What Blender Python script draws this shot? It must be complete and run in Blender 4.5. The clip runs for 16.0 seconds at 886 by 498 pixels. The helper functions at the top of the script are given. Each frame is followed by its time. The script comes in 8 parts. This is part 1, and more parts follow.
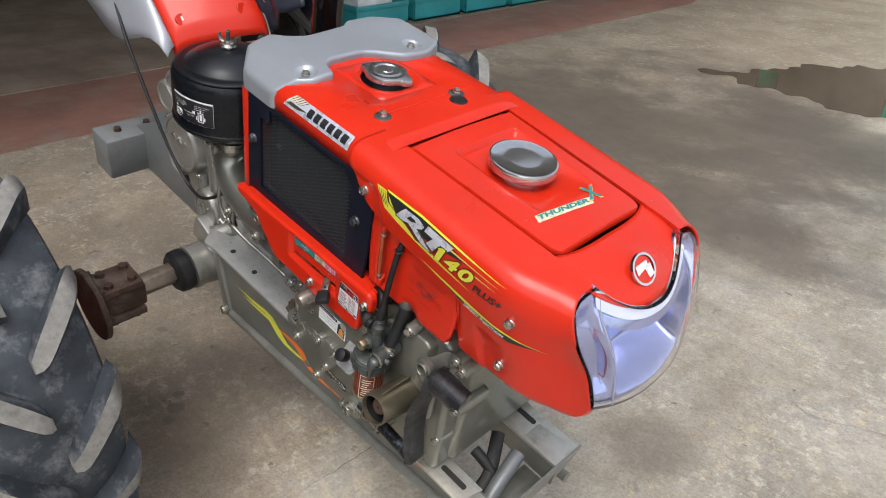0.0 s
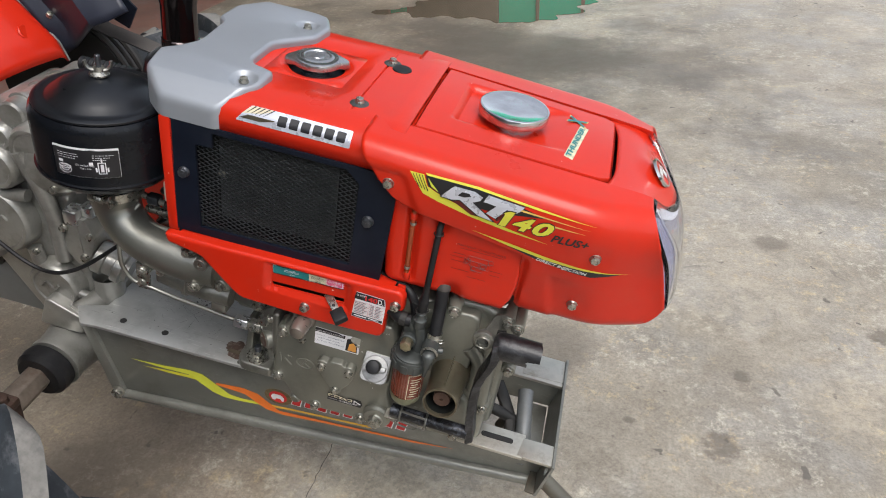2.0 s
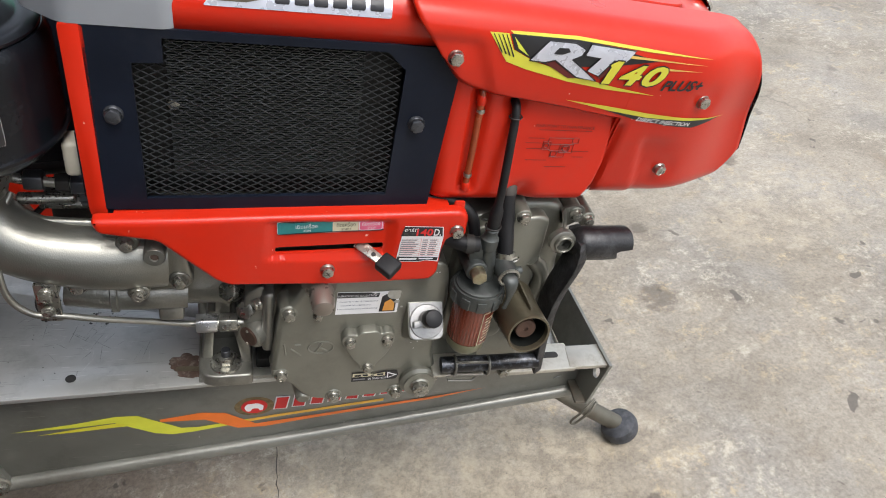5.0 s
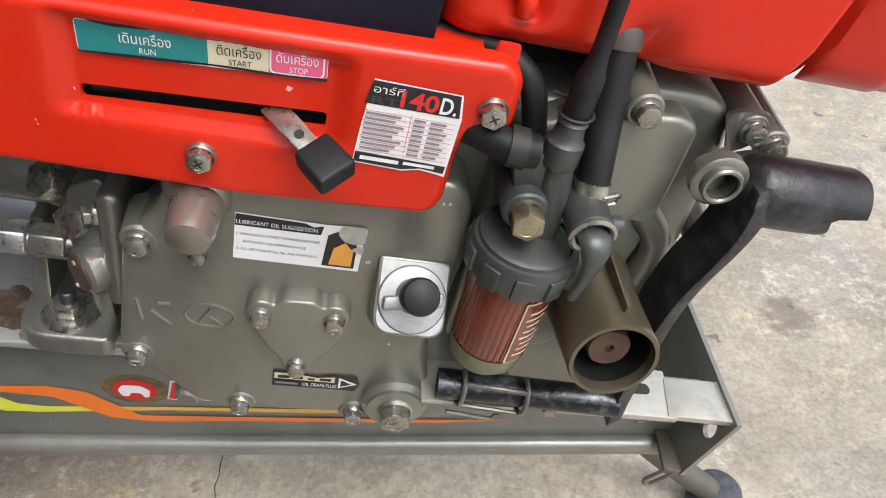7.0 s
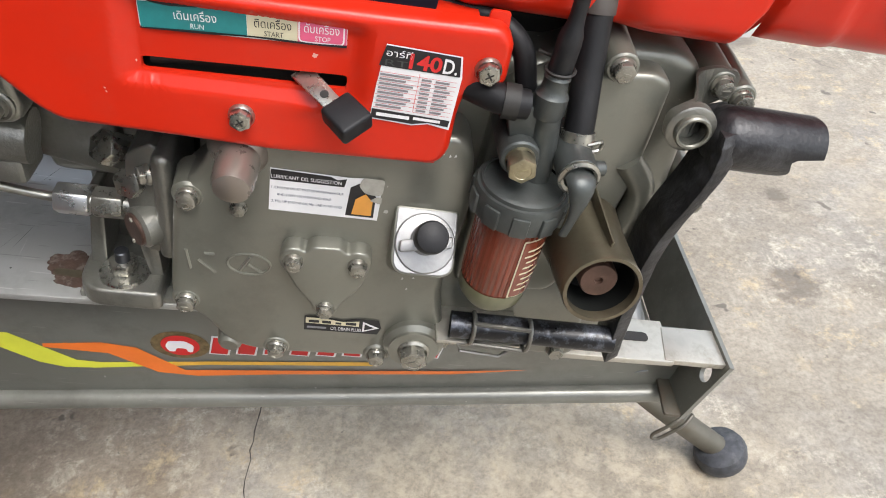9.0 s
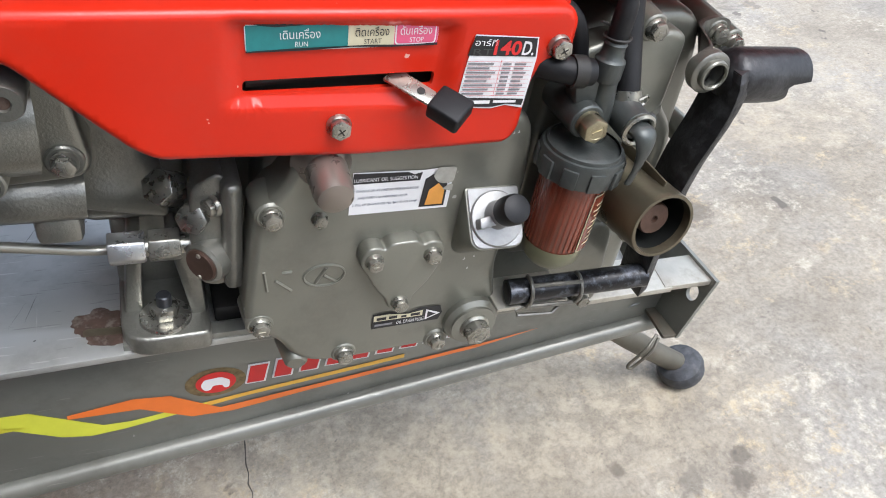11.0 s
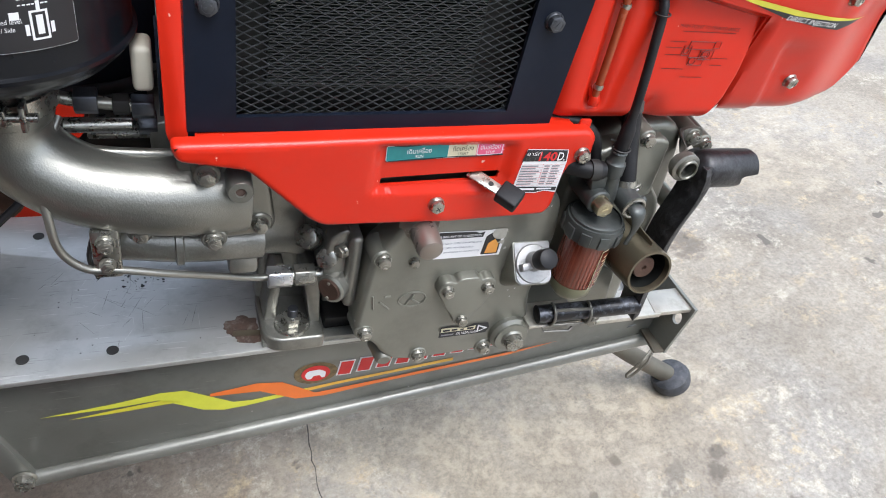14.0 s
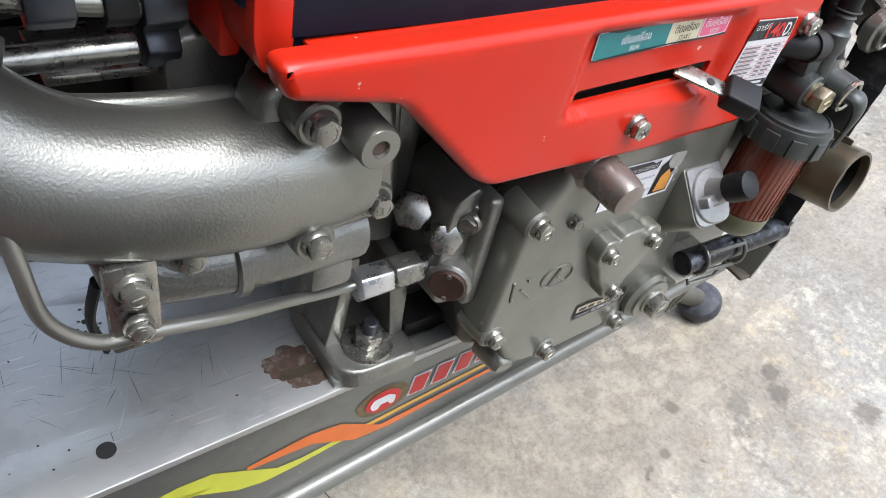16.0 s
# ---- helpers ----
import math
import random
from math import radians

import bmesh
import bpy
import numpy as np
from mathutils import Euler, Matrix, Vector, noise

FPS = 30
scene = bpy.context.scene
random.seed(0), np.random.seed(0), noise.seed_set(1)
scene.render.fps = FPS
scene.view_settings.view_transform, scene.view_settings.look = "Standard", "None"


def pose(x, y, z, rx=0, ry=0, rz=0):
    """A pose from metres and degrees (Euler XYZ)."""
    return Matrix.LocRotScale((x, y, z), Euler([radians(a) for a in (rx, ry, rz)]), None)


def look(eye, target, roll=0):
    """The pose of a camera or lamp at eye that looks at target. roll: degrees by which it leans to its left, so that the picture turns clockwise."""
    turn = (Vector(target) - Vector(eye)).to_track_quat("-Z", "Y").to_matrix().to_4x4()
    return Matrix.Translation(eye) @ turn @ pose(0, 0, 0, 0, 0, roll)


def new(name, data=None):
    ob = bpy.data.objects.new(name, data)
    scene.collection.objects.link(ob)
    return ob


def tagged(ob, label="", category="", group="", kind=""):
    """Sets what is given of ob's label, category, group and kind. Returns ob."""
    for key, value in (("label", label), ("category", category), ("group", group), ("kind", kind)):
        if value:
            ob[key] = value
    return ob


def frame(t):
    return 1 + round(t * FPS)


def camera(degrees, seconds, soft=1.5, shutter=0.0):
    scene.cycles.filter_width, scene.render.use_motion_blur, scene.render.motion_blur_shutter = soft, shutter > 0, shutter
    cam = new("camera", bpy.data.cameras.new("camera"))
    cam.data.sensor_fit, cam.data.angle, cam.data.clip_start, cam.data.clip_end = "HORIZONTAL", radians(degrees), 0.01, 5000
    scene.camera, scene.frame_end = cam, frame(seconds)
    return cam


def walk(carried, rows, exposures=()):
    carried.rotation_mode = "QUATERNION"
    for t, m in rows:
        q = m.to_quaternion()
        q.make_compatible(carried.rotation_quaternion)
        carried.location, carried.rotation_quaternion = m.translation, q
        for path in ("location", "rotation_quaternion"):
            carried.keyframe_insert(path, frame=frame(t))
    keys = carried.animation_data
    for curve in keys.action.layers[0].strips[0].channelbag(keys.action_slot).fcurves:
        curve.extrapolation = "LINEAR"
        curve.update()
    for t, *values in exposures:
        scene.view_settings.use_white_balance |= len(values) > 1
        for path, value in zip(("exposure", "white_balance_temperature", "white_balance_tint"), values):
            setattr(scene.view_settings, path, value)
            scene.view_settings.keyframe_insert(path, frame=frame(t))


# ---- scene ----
cam = camera(64.00, 16.0, 1.0)
ROWS = [
    (0.0, 0.6436, -0.5103, 1.1362, 60.89, -1.79, 44.61),
    (0.5, 0.4975, -0.5139, 1.1249, 58.64, -1.37, 36.76),
    (1.0, 0.3915, -0.5502, 1.1180, 57.46, -0.44, 28.03),
    (1.5, 0.3142, -0.6421, 1.1232, 57.12, 1.40, 18.87),
    (2.0, 0.2698, -0.6828, 1.1336, 57.88, 2.42, 13.22),
    (2.5, 0.2207, -0.6636, 1.1167, 57.27, 2.77, 9.99),
    (3.0, 0.1290, -0.5646, 1.1006, 55.61, 3.29, 7.77),
    (3.5, 0.0316, -0.5180, 1.0984, 54.18, 3.73, 3.58),
    (4.0, -0.0717, -0.5427, 1.1014, 53.25, 4.04, -5.25),
    (4.5, -0.1103, -0.5661, 1.0879, 52.43, 3.64, -12.37),
    (5.0, -0.0896, -0.5258, 1.0144, 50.94, 2.70, -13.60),
    (5.2, -0.0772, -0.4903, 0.9763, 50.34, 2.29, -13.11),
    (7.3, -0.0038, -0.2653, 0.7544, 48.77, -0.03, -2.82),
    (7.5, -0.0020, -0.2666, 0.7558, 48.72, 0.29, -2.87),
    (8.0, -0.0014, -0.2769, 0.7600, 48.88, 1.11, -3.13),
    (8.5, -0.0015, -0.3048, 0.7641, 48.66, 1.72, -3.08),
    (9.0, -0.0049, -0.3284, 0.7719, 48.69, 1.84, -2.94),
    (9.2, -0.0057, -0.3329, 0.7775, 48.28, 1.86, -3.15),
    (11.3, -0.1640, -0.3262, 0.7918, 47.82, 2.10, -21.53),
    (11.5, -0.1706, -0.3372, 0.8064, 48.34, 1.90, -21.69),
    (12.0, -0.1811, -0.3597, 0.8399, 49.34, 1.36, -21.33),
    (12.5, -0.1592, -0.3759, 0.8534, 49.97, 1.32, -20.07),
    (13.0, -0.1325, -0.4037, 0.8832, 49.96, 0.77, -17.31),
    (13.5, -0.1469, -0.4324, 0.9099, 48.66, 0.43, -15.57),
    (14.0, -0.2240, -0.4355, 0.9350, 48.48, 1.41, -18.53),
    (14.5, -0.3130, -0.4276, 0.9460, 48.65, 1.36, -23.45),
    (15.0, -0.3651, -0.4004, 0.9410, 48.25, 0.78, -27.52),
    (15.5, -0.3717, -0.3162, 0.8940, 46.59, 0.80, -31.01),
    (16.0, -0.3401, -0.1968, 0.8045, 43.73, -0.04, -34.22),
]
walk(cam, [(t, pose(*p)) for t, *p in ROWS], [(0.0, 0.97, 6500, 10), (0.5, 0.84, 6500, 10), (1.5, 0.87, 6500, 10), (3.0, 0.88, 6500, 10), (5.0, 1.08, 6500, 10), (8.5, 1.40, 6500, 10), (9.2, 1.40, 6500, 10), (11.4, 1.39, 6080, 10), (13.5, 1.42, 6050, 10), (16.0, 1.44, 6000, 10)])

# ---- light: an open shed under a bright, veiled sky ----
world = bpy.data.worlds.new("sky")
scene.world = world
world.use_nodes = True
wn = world.node_tree
sky = wn.nodes.new("ShaderNodeTexSky")
sky.sky_type, sky.sun_disc = "NISHITA", False
sky.sun_elevation, sky.sun_rotation = radians(60), radians(145)
sky.air_density, sky.dust_density = 1.0, 2.5
back = wn.nodes["Background"]
back.inputs["Strength"].default_value = 0.15
veil = wn.nodes.new("ShaderNodeHueSaturation")
veil.inputs["Saturation"].default_value = 0.45
wn.links.new(sky.outputs["Color"], veil.inputs["Color"])
wn.links.new(veil.outputs["Color"], back.inputs["Color"])
sun = new("sun", bpy.data.lights.new("sun", "SUN"))
sun.data.energy, sun.data.angle, sun.data.color = 0.80, radians(30), (1.0, 0.98, 0.965)
sun.matrix_world = look((1.2, -1.7, 3.6), (0, 0, 0))

# ---- materials ----
def material(name, color, rough=0.5, metal=0.0, vary=0.15, scale=40.0, bump=0.0, bump_scale=400.0, coat=0.0,
             dirt=None, dirt_amount=0.0, dirt_scale=12.0, spread=0.12, spec=0.5):
    m = bpy.data.materials.new(name)
    m.use_nodes = True
    nt = m.node_tree
    n, link = nt.nodes, nt.links.new
    b = n["Principled BSDF"]
    b.inputs["Metallic"].default_value = metal
    b.inputs["Specular IOR Level"].default_value = spec
    b.inputs["Coat Weight"].default_value = coat
    b.inputs["Coat Roughness"].default_value = 0.12
    co = n.new("ShaderNodeTexCoord")
    n1 = n.new("ShaderNodeTexNoise")
    n1.inputs["Scale"].default_value, n1.inputs["Detail"].default_value, n1.inputs["Roughness"].default_value = scale, 6, 0.6
    link(co.outputs["Object"], n1.inputs["Vector"])
    ramp = n.new("ShaderNodeValToRGB")
    ramp.color_ramp.elements[0].position, ramp.color_ramp.elements[1].position = 0.3, 0.7
    ramp.color_ramp.elements[0].color = (*[c * (1 - vary) for c in color], 1)
    ramp.color_ramp.elements[1].color = (*[min(1, c * (1 + vary)) for c in color], 1)
    link(n1.outputs["Fac"], ramp.inputs["Fac"])
    out = ramp.outputs["Color"]
    if dirt:
        n2 = n.new("ShaderNodeTexNoise")
        n2.inputs["Scale"].default_value, n2.inputs["Detail"].default_value, n2.inputs["Roughness"].default_value = dirt_scale, 8, 0.68
        link(co.outputs["Object"], n2.inputs["Vector"])
        r2 = n.new("ShaderNodeMapRange")
        r2.inputs["From Min"].default_value, r2.inputs["From Max"].default_value = 0.5, 0.5 + spread * 2
        r2.inputs["To Max"].default_value = dirt_amount
        link(n2.outputs["Fac"], r2.inputs["Value"])
        mix = n.new("ShaderNodeMix")
        mix.data_type = "RGBA"
        mix.inputs["B"].default_value = (*dirt, 1)
        link(r2.outputs["Result"], mix.inputs["Factor"])
        link(out, mix.inputs["A"])
        out = mix.outputs["Result"]
    link(out, b.inputs["Base Color"])
    rr = n.new("ShaderNodeMapRange")
    rr.inputs["To Min"].default_value, rr.inputs["To Max"].default_value = max(0.02, rough * 0.75), min(1, rough * 1.25)
    link(n1.outputs["Fac"], rr.inputs["Value"])
    link(rr.outputs["Result"], b.inputs["Roughness"])
    if bump:
        n3 = n.new("ShaderNodeTexNoise")
        n3.inputs["Scale"].default_value, n3.inputs["Detail"].default_value = bump_scale, 4
        link(co.outputs["Object"], n3.inputs["Vector"])
        bp = n.new("ShaderNodeBump")
        bp.inputs["Strength"].default_value, bp.inputs["Distance"].default_value = bump, 0.001
        link(n3.outputs["Fac"], bp.inputs["Height"])
        link(bp.outputs["Normal"], b.inputs["Normal"])
    return m


RED = material("red_paint", (0.55, 0.021, 0.0065), 0.30, vary=0.06, scale=9, bump=0.04, bump_scale=900, coat=0.24, spec=0.20,
               dirt=(0.46, 0.045, 0.025), dirt_amount=0.30, dirt_scale=26)
CAST = material("olive_cast_paint", (0.215, 0.212, 0.185), 0.32, metal=0.6, vary=0.14, scale=25, bump=0.35, bump_scale=470, coat=0.35,
                dirt=(0.065, 0.057, 0.045), dirt_amount=0.6, dirt_scale=18)
GEARCAST = material("grey_gear_casting", (0.27, 0.265, 0.240), 0.32, metal=0.45, vary=0.14, scale=25, bump=0.2, bump_scale=420, coat=0.4,
                    dirt=(0.075, 0.066, 0.052), dirt_amount=0.6, dirt_scale=18)
NAVYSHEET = material("navy_sheet", (0.020, 0.023, 0.036), 0.42, vary=0.25, scale=24, bump=0.05, bump_scale=300, spec=0.35,
                     dirt=(0.05, 0.05, 0.052), dirt_amount=0.5, dirt_scale=20)
SATINCAP = material("satin_steel_cap", (0.62, 0.62, 0.62), 0.13, metal=0.95, vary=0.08, scale=40, bump=0.03, bump_scale=120,
                    dirt=(0.30, 0.29, 0.27), dirt_amount=0.5, dirt_scale=30)
DULLCAP = material("dull_pressed_steel", (0.42, 0.42, 0.42), 0.25, metal=0.9, vary=0.1, scale=80, bump=0.04, bump_scale=400)
SMOOTHCAST = material("olive_smooth_paint", (0.190, 0.189, 0.156), 0.36, metal=0.45, vary=0.08, scale=14, bump=0.06, bump_scale=420, coat=0.45,
                      dirt=(0.085, 0.078, 0.062), dirt_amount=0.4, dirt_scale=22)
SILVER = material("silver_cast", (0.235, 0.233, 0.203), 0.31, metal=0.72, vary=0.14, scale=30, bump=0.20, bump_scale=850, coat=0.25,
                  dirt=(0.11, 0.10, 0.08), dirt_amount=0.35, dirt_scale=30)
STEEL = material("beam_paint", (0.205, 0.206, 0.182), 0.36, metal=0.38, vary=0.10, scale=10, bump=0.05, bump_scale=260, coat=0.2,
                 dirt=(0.075, 0.066, 0.052), dirt_amount=0.5, dirt_scale=14)
PLATE = material("plate_grey", (0.46, 0.465, 0.445), 0.32, metal=0.58, vary=0.07, scale=8, bump=0.04, bump_scale=240,
                 dirt=(0.16, 0.15, 0.13), dirt_amount=0.4, dirt_scale=20)
BAREMETAL = material("worn_bare_metal", (0.50, 0.48, 0.42), 0.42, metal=0.7, vary=0.15, scale=30, bump=0.1, bump_scale=260,
                     dirt=(0.17, 0.14, 0.10), dirt_amount=0.7, dirt_scale=30)
GUARD = material("grey_guard", (0.285, 0.305, 0.33), 0.34, metal=0.3, vary=0.04, scale=12, bump=0.04, bump_scale=900)
BLACK = material("black_sheet", (0.007, 0.010, 0.018), 0.40, vary=0.2, scale=20, bump=0.03, bump_scale=600, spec=0.16,
                 dirt=(0.022, 0.025, 0.032), dirt_amount=0.4, dirt_scale=14)
SATIN = material("satin_black_enamel", (0.006, 0.007, 0.009), 0.30, vary=0.25, scale=25, bump=0.03, bump_scale=700, spec=0.42,
                 dirt=(0.035, 0.033, 0.032), dirt_amount=0.25, dirt_scale=40)
# dimmer copy of the lid's enamel, for the can's less lit side
CANBLACK = material("dimmed_can_enamel", (0.005, 0.006, 0.008), 0.25, vary=0.25, scale=25, bump=0.03, bump_scale=700, spec=0.24,
                    dirt=(0.030, 0.029, 0.030), dirt_amount=0.2, dirt_scale=40)
RUBBER = material("black_rubber", (0.010, 0.010, 0.011), 0.5, vary=0.25, scale=40, bump=0.1, bump_scale=500, spec=0.3,
                  dirt=(0.035, 0.033, 0.03), dirt_amount=0.4, dirt_scale=50)
HANDLE = material("worn_black_iron", (0.009, 0.009, 0.010), 0.36, metal=0.1, vary=0.3, scale=40, bump=0.35, bump_scale=330,
                  dirt=(0.10, 0.10, 0.105), dirt_amount=0.55, dirt_scale=36)
HANDLEEDGE = material("scuffed_black_iron", (0.012, 0.012, 0.013), 0.45, metal=0.1, vary=0.4, scale=60, bump=0.6, bump_scale=240,
                      dirt=(0.13, 0.13, 0.135), dirt_amount=0.35, dirt_scale=60)
GRIPIRON = material("scuffed_black_grip", (0.010, 0.010, 0.011), 0.30, metal=0.25, vary=0.3, scale=60, bump=0.3, bump_scale=260,
                    dirt=(0.17, 0.185, 0.22), dirt_amount=0.6, dirt_scale=85, spread=0.07)
TYRE = material("tyre_rubber", (0.032, 0.038, 0.044), 0.6, spec=0.3, vary=0.35, scale=22, bump=0.5, bump_scale=150,
                dirt=(0.15, 0.155, 0.16), dirt_amount=0.75, dirt_scale=24, spread=0.08)
LUG = material("dusty_lug_rubber", (0.20, 0.192, 0.172), 0.85, vary=0.3, scale=40, bump=0.5, bump_scale=180,
               dirt=(0.06, 0.06, 0.06), dirt_amount=0.7, dirt_scale=30)
ZINC = material("zinc_bolt", (0.40, 0.39, 0.345), 0.28, metal=0.9, vary=0.2, scale=160)
PAINTBOLT = material("painted_bolt", (0.30, 0.29, 0.25), 0.28, metal=0.75, vary=0.2, scale=120)
CHROME = material("chrome", (0.66, 0.65, 0.63), 0.12, metal=1.0, vary=0.04, scale=60)
RUST = material("rusty_iron", (0.065, 0.036, 0.025), 0.7, metal=0.25, vary=0.4, scale=45, bump=0.5, bump_scale=260,
                dirt=(0.125, 0.10, 0.082), dirt_amount=0.7, dirt_scale=26, spread=0.07)
SHAFTIRON = material("worn_rusty_shaft", (0.19, 0.155, 0.125), 0.45, metal=0.55, vary=0.3, scale=40, bump=0.3, bump_scale=200,
                     dirt=(0.10, 0.048, 0.028), dirt_amount=0.85, dirt_scale=26)
RUSTFILM = material("thin_rust_film", (0.085, 0.052, 0.038), 0.6, metal=0.2, vary=0.35, scale=90, bump=0.4, bump_scale=400,
                    dirt=(0.22, 0.19, 0.16), dirt_amount=0.7, dirt_scale=110, spread=0.06)
BRASSRUST = material("brown_oxide_disc", (0.095, 0.055, 0.040), 0.5, metal=0.4, vary=0.3, scale=60, bump=0.2)
BROWN = material("bronze_tube_paint", (0.135, 0.118, 0.08), 0.30, metal=0.6, vary=0.15, scale=25, bump=0.08, bump_scale=300,
                 dirt=(0.075, 0.04, 0.028), dirt_amount=0.7, dirt_scale=24)
WHITE = material("white_ink", (0.72, 0.72, 0.72), 0.4, vary=0.05, scale=60)
INKBLACK = material("black_ink", (0.012, 0.012, 0.014), 0.4, vary=0.1, scale=60)
DARKRED = material("faded_dark_ink", (0.10, 0.008, 0.006), 0.45, vary=0.2, scale=60)
YELLOW = material("yellow_film", (0.62, 0.58, 0.05), 0.35, vary=0.06, scale=40)
LIME = material("lime_film", (0.60, 0.62, 0.06), 0.35, vary=0.08, scale=40)
ORANGE = material("orange_film", (0.72, 0.17, 0.03), 0.35, vary=0.08, scale=40)
GOLD = material("gold_film", (0.62, 0.42, 0.10), 0.3, vary=0.2, scale=120)
FOIL = material("silver_foil", (0.56, 0.58, 0.64), 0.28, metal=0.35, vary=0.06, scale=60)
TEAL = material("teal_film", (0.02, 0.19, 0.19), 0.38, vary=0.08, scale=200)
CREAM = material("cream_film", (0.60, 0.55, 0.38), 0.4, vary=0.05, scale=80)
PINK = material("pink_film", (0.66, 0.10, 0.20), 0.4, vary=0.06, scale=80)
FILMRED = material("red_film", (0.55, 0.02, 0.02), 0.4, vary=0.06, scale=80)
TUBEORANGE = material("amber_tube", (0.26, 0.050, 0.016), 0.25, vary=0.2, scale=60)
FILTER = material("amber_filter_bowl", (0.165, 0.036, 0.018), 0.22, vary=0.2, scale=60, coat=0.5)
OILGREEN = material("greenish_plastic", (0.14, 0.14, 0.08), 0.3, vary=0.15, scale=80)
GREYPLASTIC = material("grey_cast_alloy", (0.075, 0.082, 0.078), 0.40, metal=0.5, vary=0.2, scale=60, bump=0.2)
BEIGE = material("beige_plastic", (0.50, 0.47, 0.38), 0.45, vary=0.06, scale=30)
# grimy iron; also the painted shade that fills gaps and holes
DARK = material("grimy_iron_and_shade", (0.022, 0.021, 0.019), 0.6, metal=0.2, vary=0.4, scale=30, bump=0.3, bump_scale=200)
CRATE = material("teal_plastic", (0.02, 0.24, 0.25), 0.4, vary=0.15, scale=8)
SACK = material("white_sacking", (0.62, 0.62, 0.60), 0.7, vary=0.15, scale=12, bump=0.5, bump_scale=60)
FENDERGREY = material("grey_fender_paint", (0.34, 0.35, 0.38), 0.35, metal=0.2, vary=0.06, scale=10)
CORE = material("radiator_core", (0.009, 0.010, 0.009), 0.55, metal=0.3, vary=0.3, scale=60)

glass = bpy.data.materials.new("clear_lens")
glass.use_nodes = True
gb = glass.node_tree.nodes["Principled BSDF"]
gb.inputs["Base Color"].default_value = (0.93, 0.94, 0.98, 1)
gb.inputs["Roughness"].default_value = 0.02
gb.inputs["Transmission Weight"].default_value = 1.0
gb.inputs["IOR"].default_value = 1.30
DARKBELT = material("worn_belt_rubber", (0.05, 0.042, 0.036), 0.6, vary=0.3, scale=30, bump=0.2, bump_scale=200)
HALO = material("faded_gold_film", (0.17, 0.125, 0.06), 0.45, metal=0.3, vary=0.4, scale=220)
MIRROR = material("silvered_reflector", (0.52, 0.55, 0.80), 0.10, metal=0.95, vary=0.06, scale=30, bump=0.25, bump_scale=45)
# pale colour stands for bright sky mirrored in the chrome crescent
SATINSILVER = material("silver_with_sky_sheen", (0.62, 0.64, 0.70), 0.30, metal=0.35, vary=0.05, scale=30)
GREYLENS = material("grey_lens_rib", (0.30, 0.31, 0.36), 0.2, vary=0.05, scale=30)
NAVY = material("navy_gasket", (0.02, 0.022, 0.045), 0.3, vary=0.1, scale=30)
GRILLE = material("grille_black", (0.034, 0.037, 0.040), 0.38, metal=0.1, vary=0.3, scale=60)
GLOSSPIPE = material("glossy_dark_pipe", (0.06, 0.05, 0.05), 0.08, metal=0.9, vary=0.1, scale=30)
GREYINK = material("grey_ink", (0.20, 0.20, 0.21), 0.5, vary=0.1, scale=200)
BLUEINK = material("dark_blue_ink", (0.03, 0.05, 0.10), 0.5, vary=0.1, scale=200)
ORANGEINK = material("orange_ink", (0.62, 0.28, 0.05), 0.4, vary=0.1, scale=100)
GREYPEEL = material("peeled_grey", (0.32, 0.31, 0.27), 0.45, vary=0.15, scale=200)
POSTM = material("rubbed_post_paint", (0.24, 0.21, 0.18), 0.28, metal=0.6, vary=0.1, scale=30, dirt=(0.16, 0.085, 0.075), dirt_amount=0.3, dirt_scale=30)
ALU = material("machined_aluminium", (0.62, 0.62, 0.61), 0.28, metal=0.9, vary=0.08, scale=80)
DULLALU = material("dull_machined_alloy", (0.34, 0.34, 0.335), 0.46, metal=0.6, vary=0.15, scale=60, bump=0.15, bump_scale=300,
                   dirt=(0.15, 0.145, 0.135), dirt_amount=0.5, dirt_scale=70)
PLEAT = material("brown_pleat", (0.185, 0.040, 0.020), 0.35, vary=0.15, scale=60)
YZINC = material("yellowed_zinc", (0.38, 0.34, 0.23), 0.32, metal=0.9, vary=0.25, scale=160)
GRIMYSTEEL = material("grimy_olive_steel", (0.105, 0.098, 0.078), 0.42, metal=0.3, vary=0.25, scale=18, bump=0.1, bump_scale=240,
                      dirt=(0.10, 0.055, 0.03), dirt_amount=0.6, dirt_scale=30)
LINESTEEL = material("dull_steel_line", (0.26, 0.255, 0.225), 0.34, metal=0.75, vary=0.06, scale=30)
HITCH = material("grey_hitch_paint", (0.185, 0.195, 0.195), 0.42, metal=0.2, vary=0.12, scale=14, bump=0.1, bump_scale=200, dirt=(0.10, 0.08, 0.06), dirt_amount=0.5, dirt_scale=16)


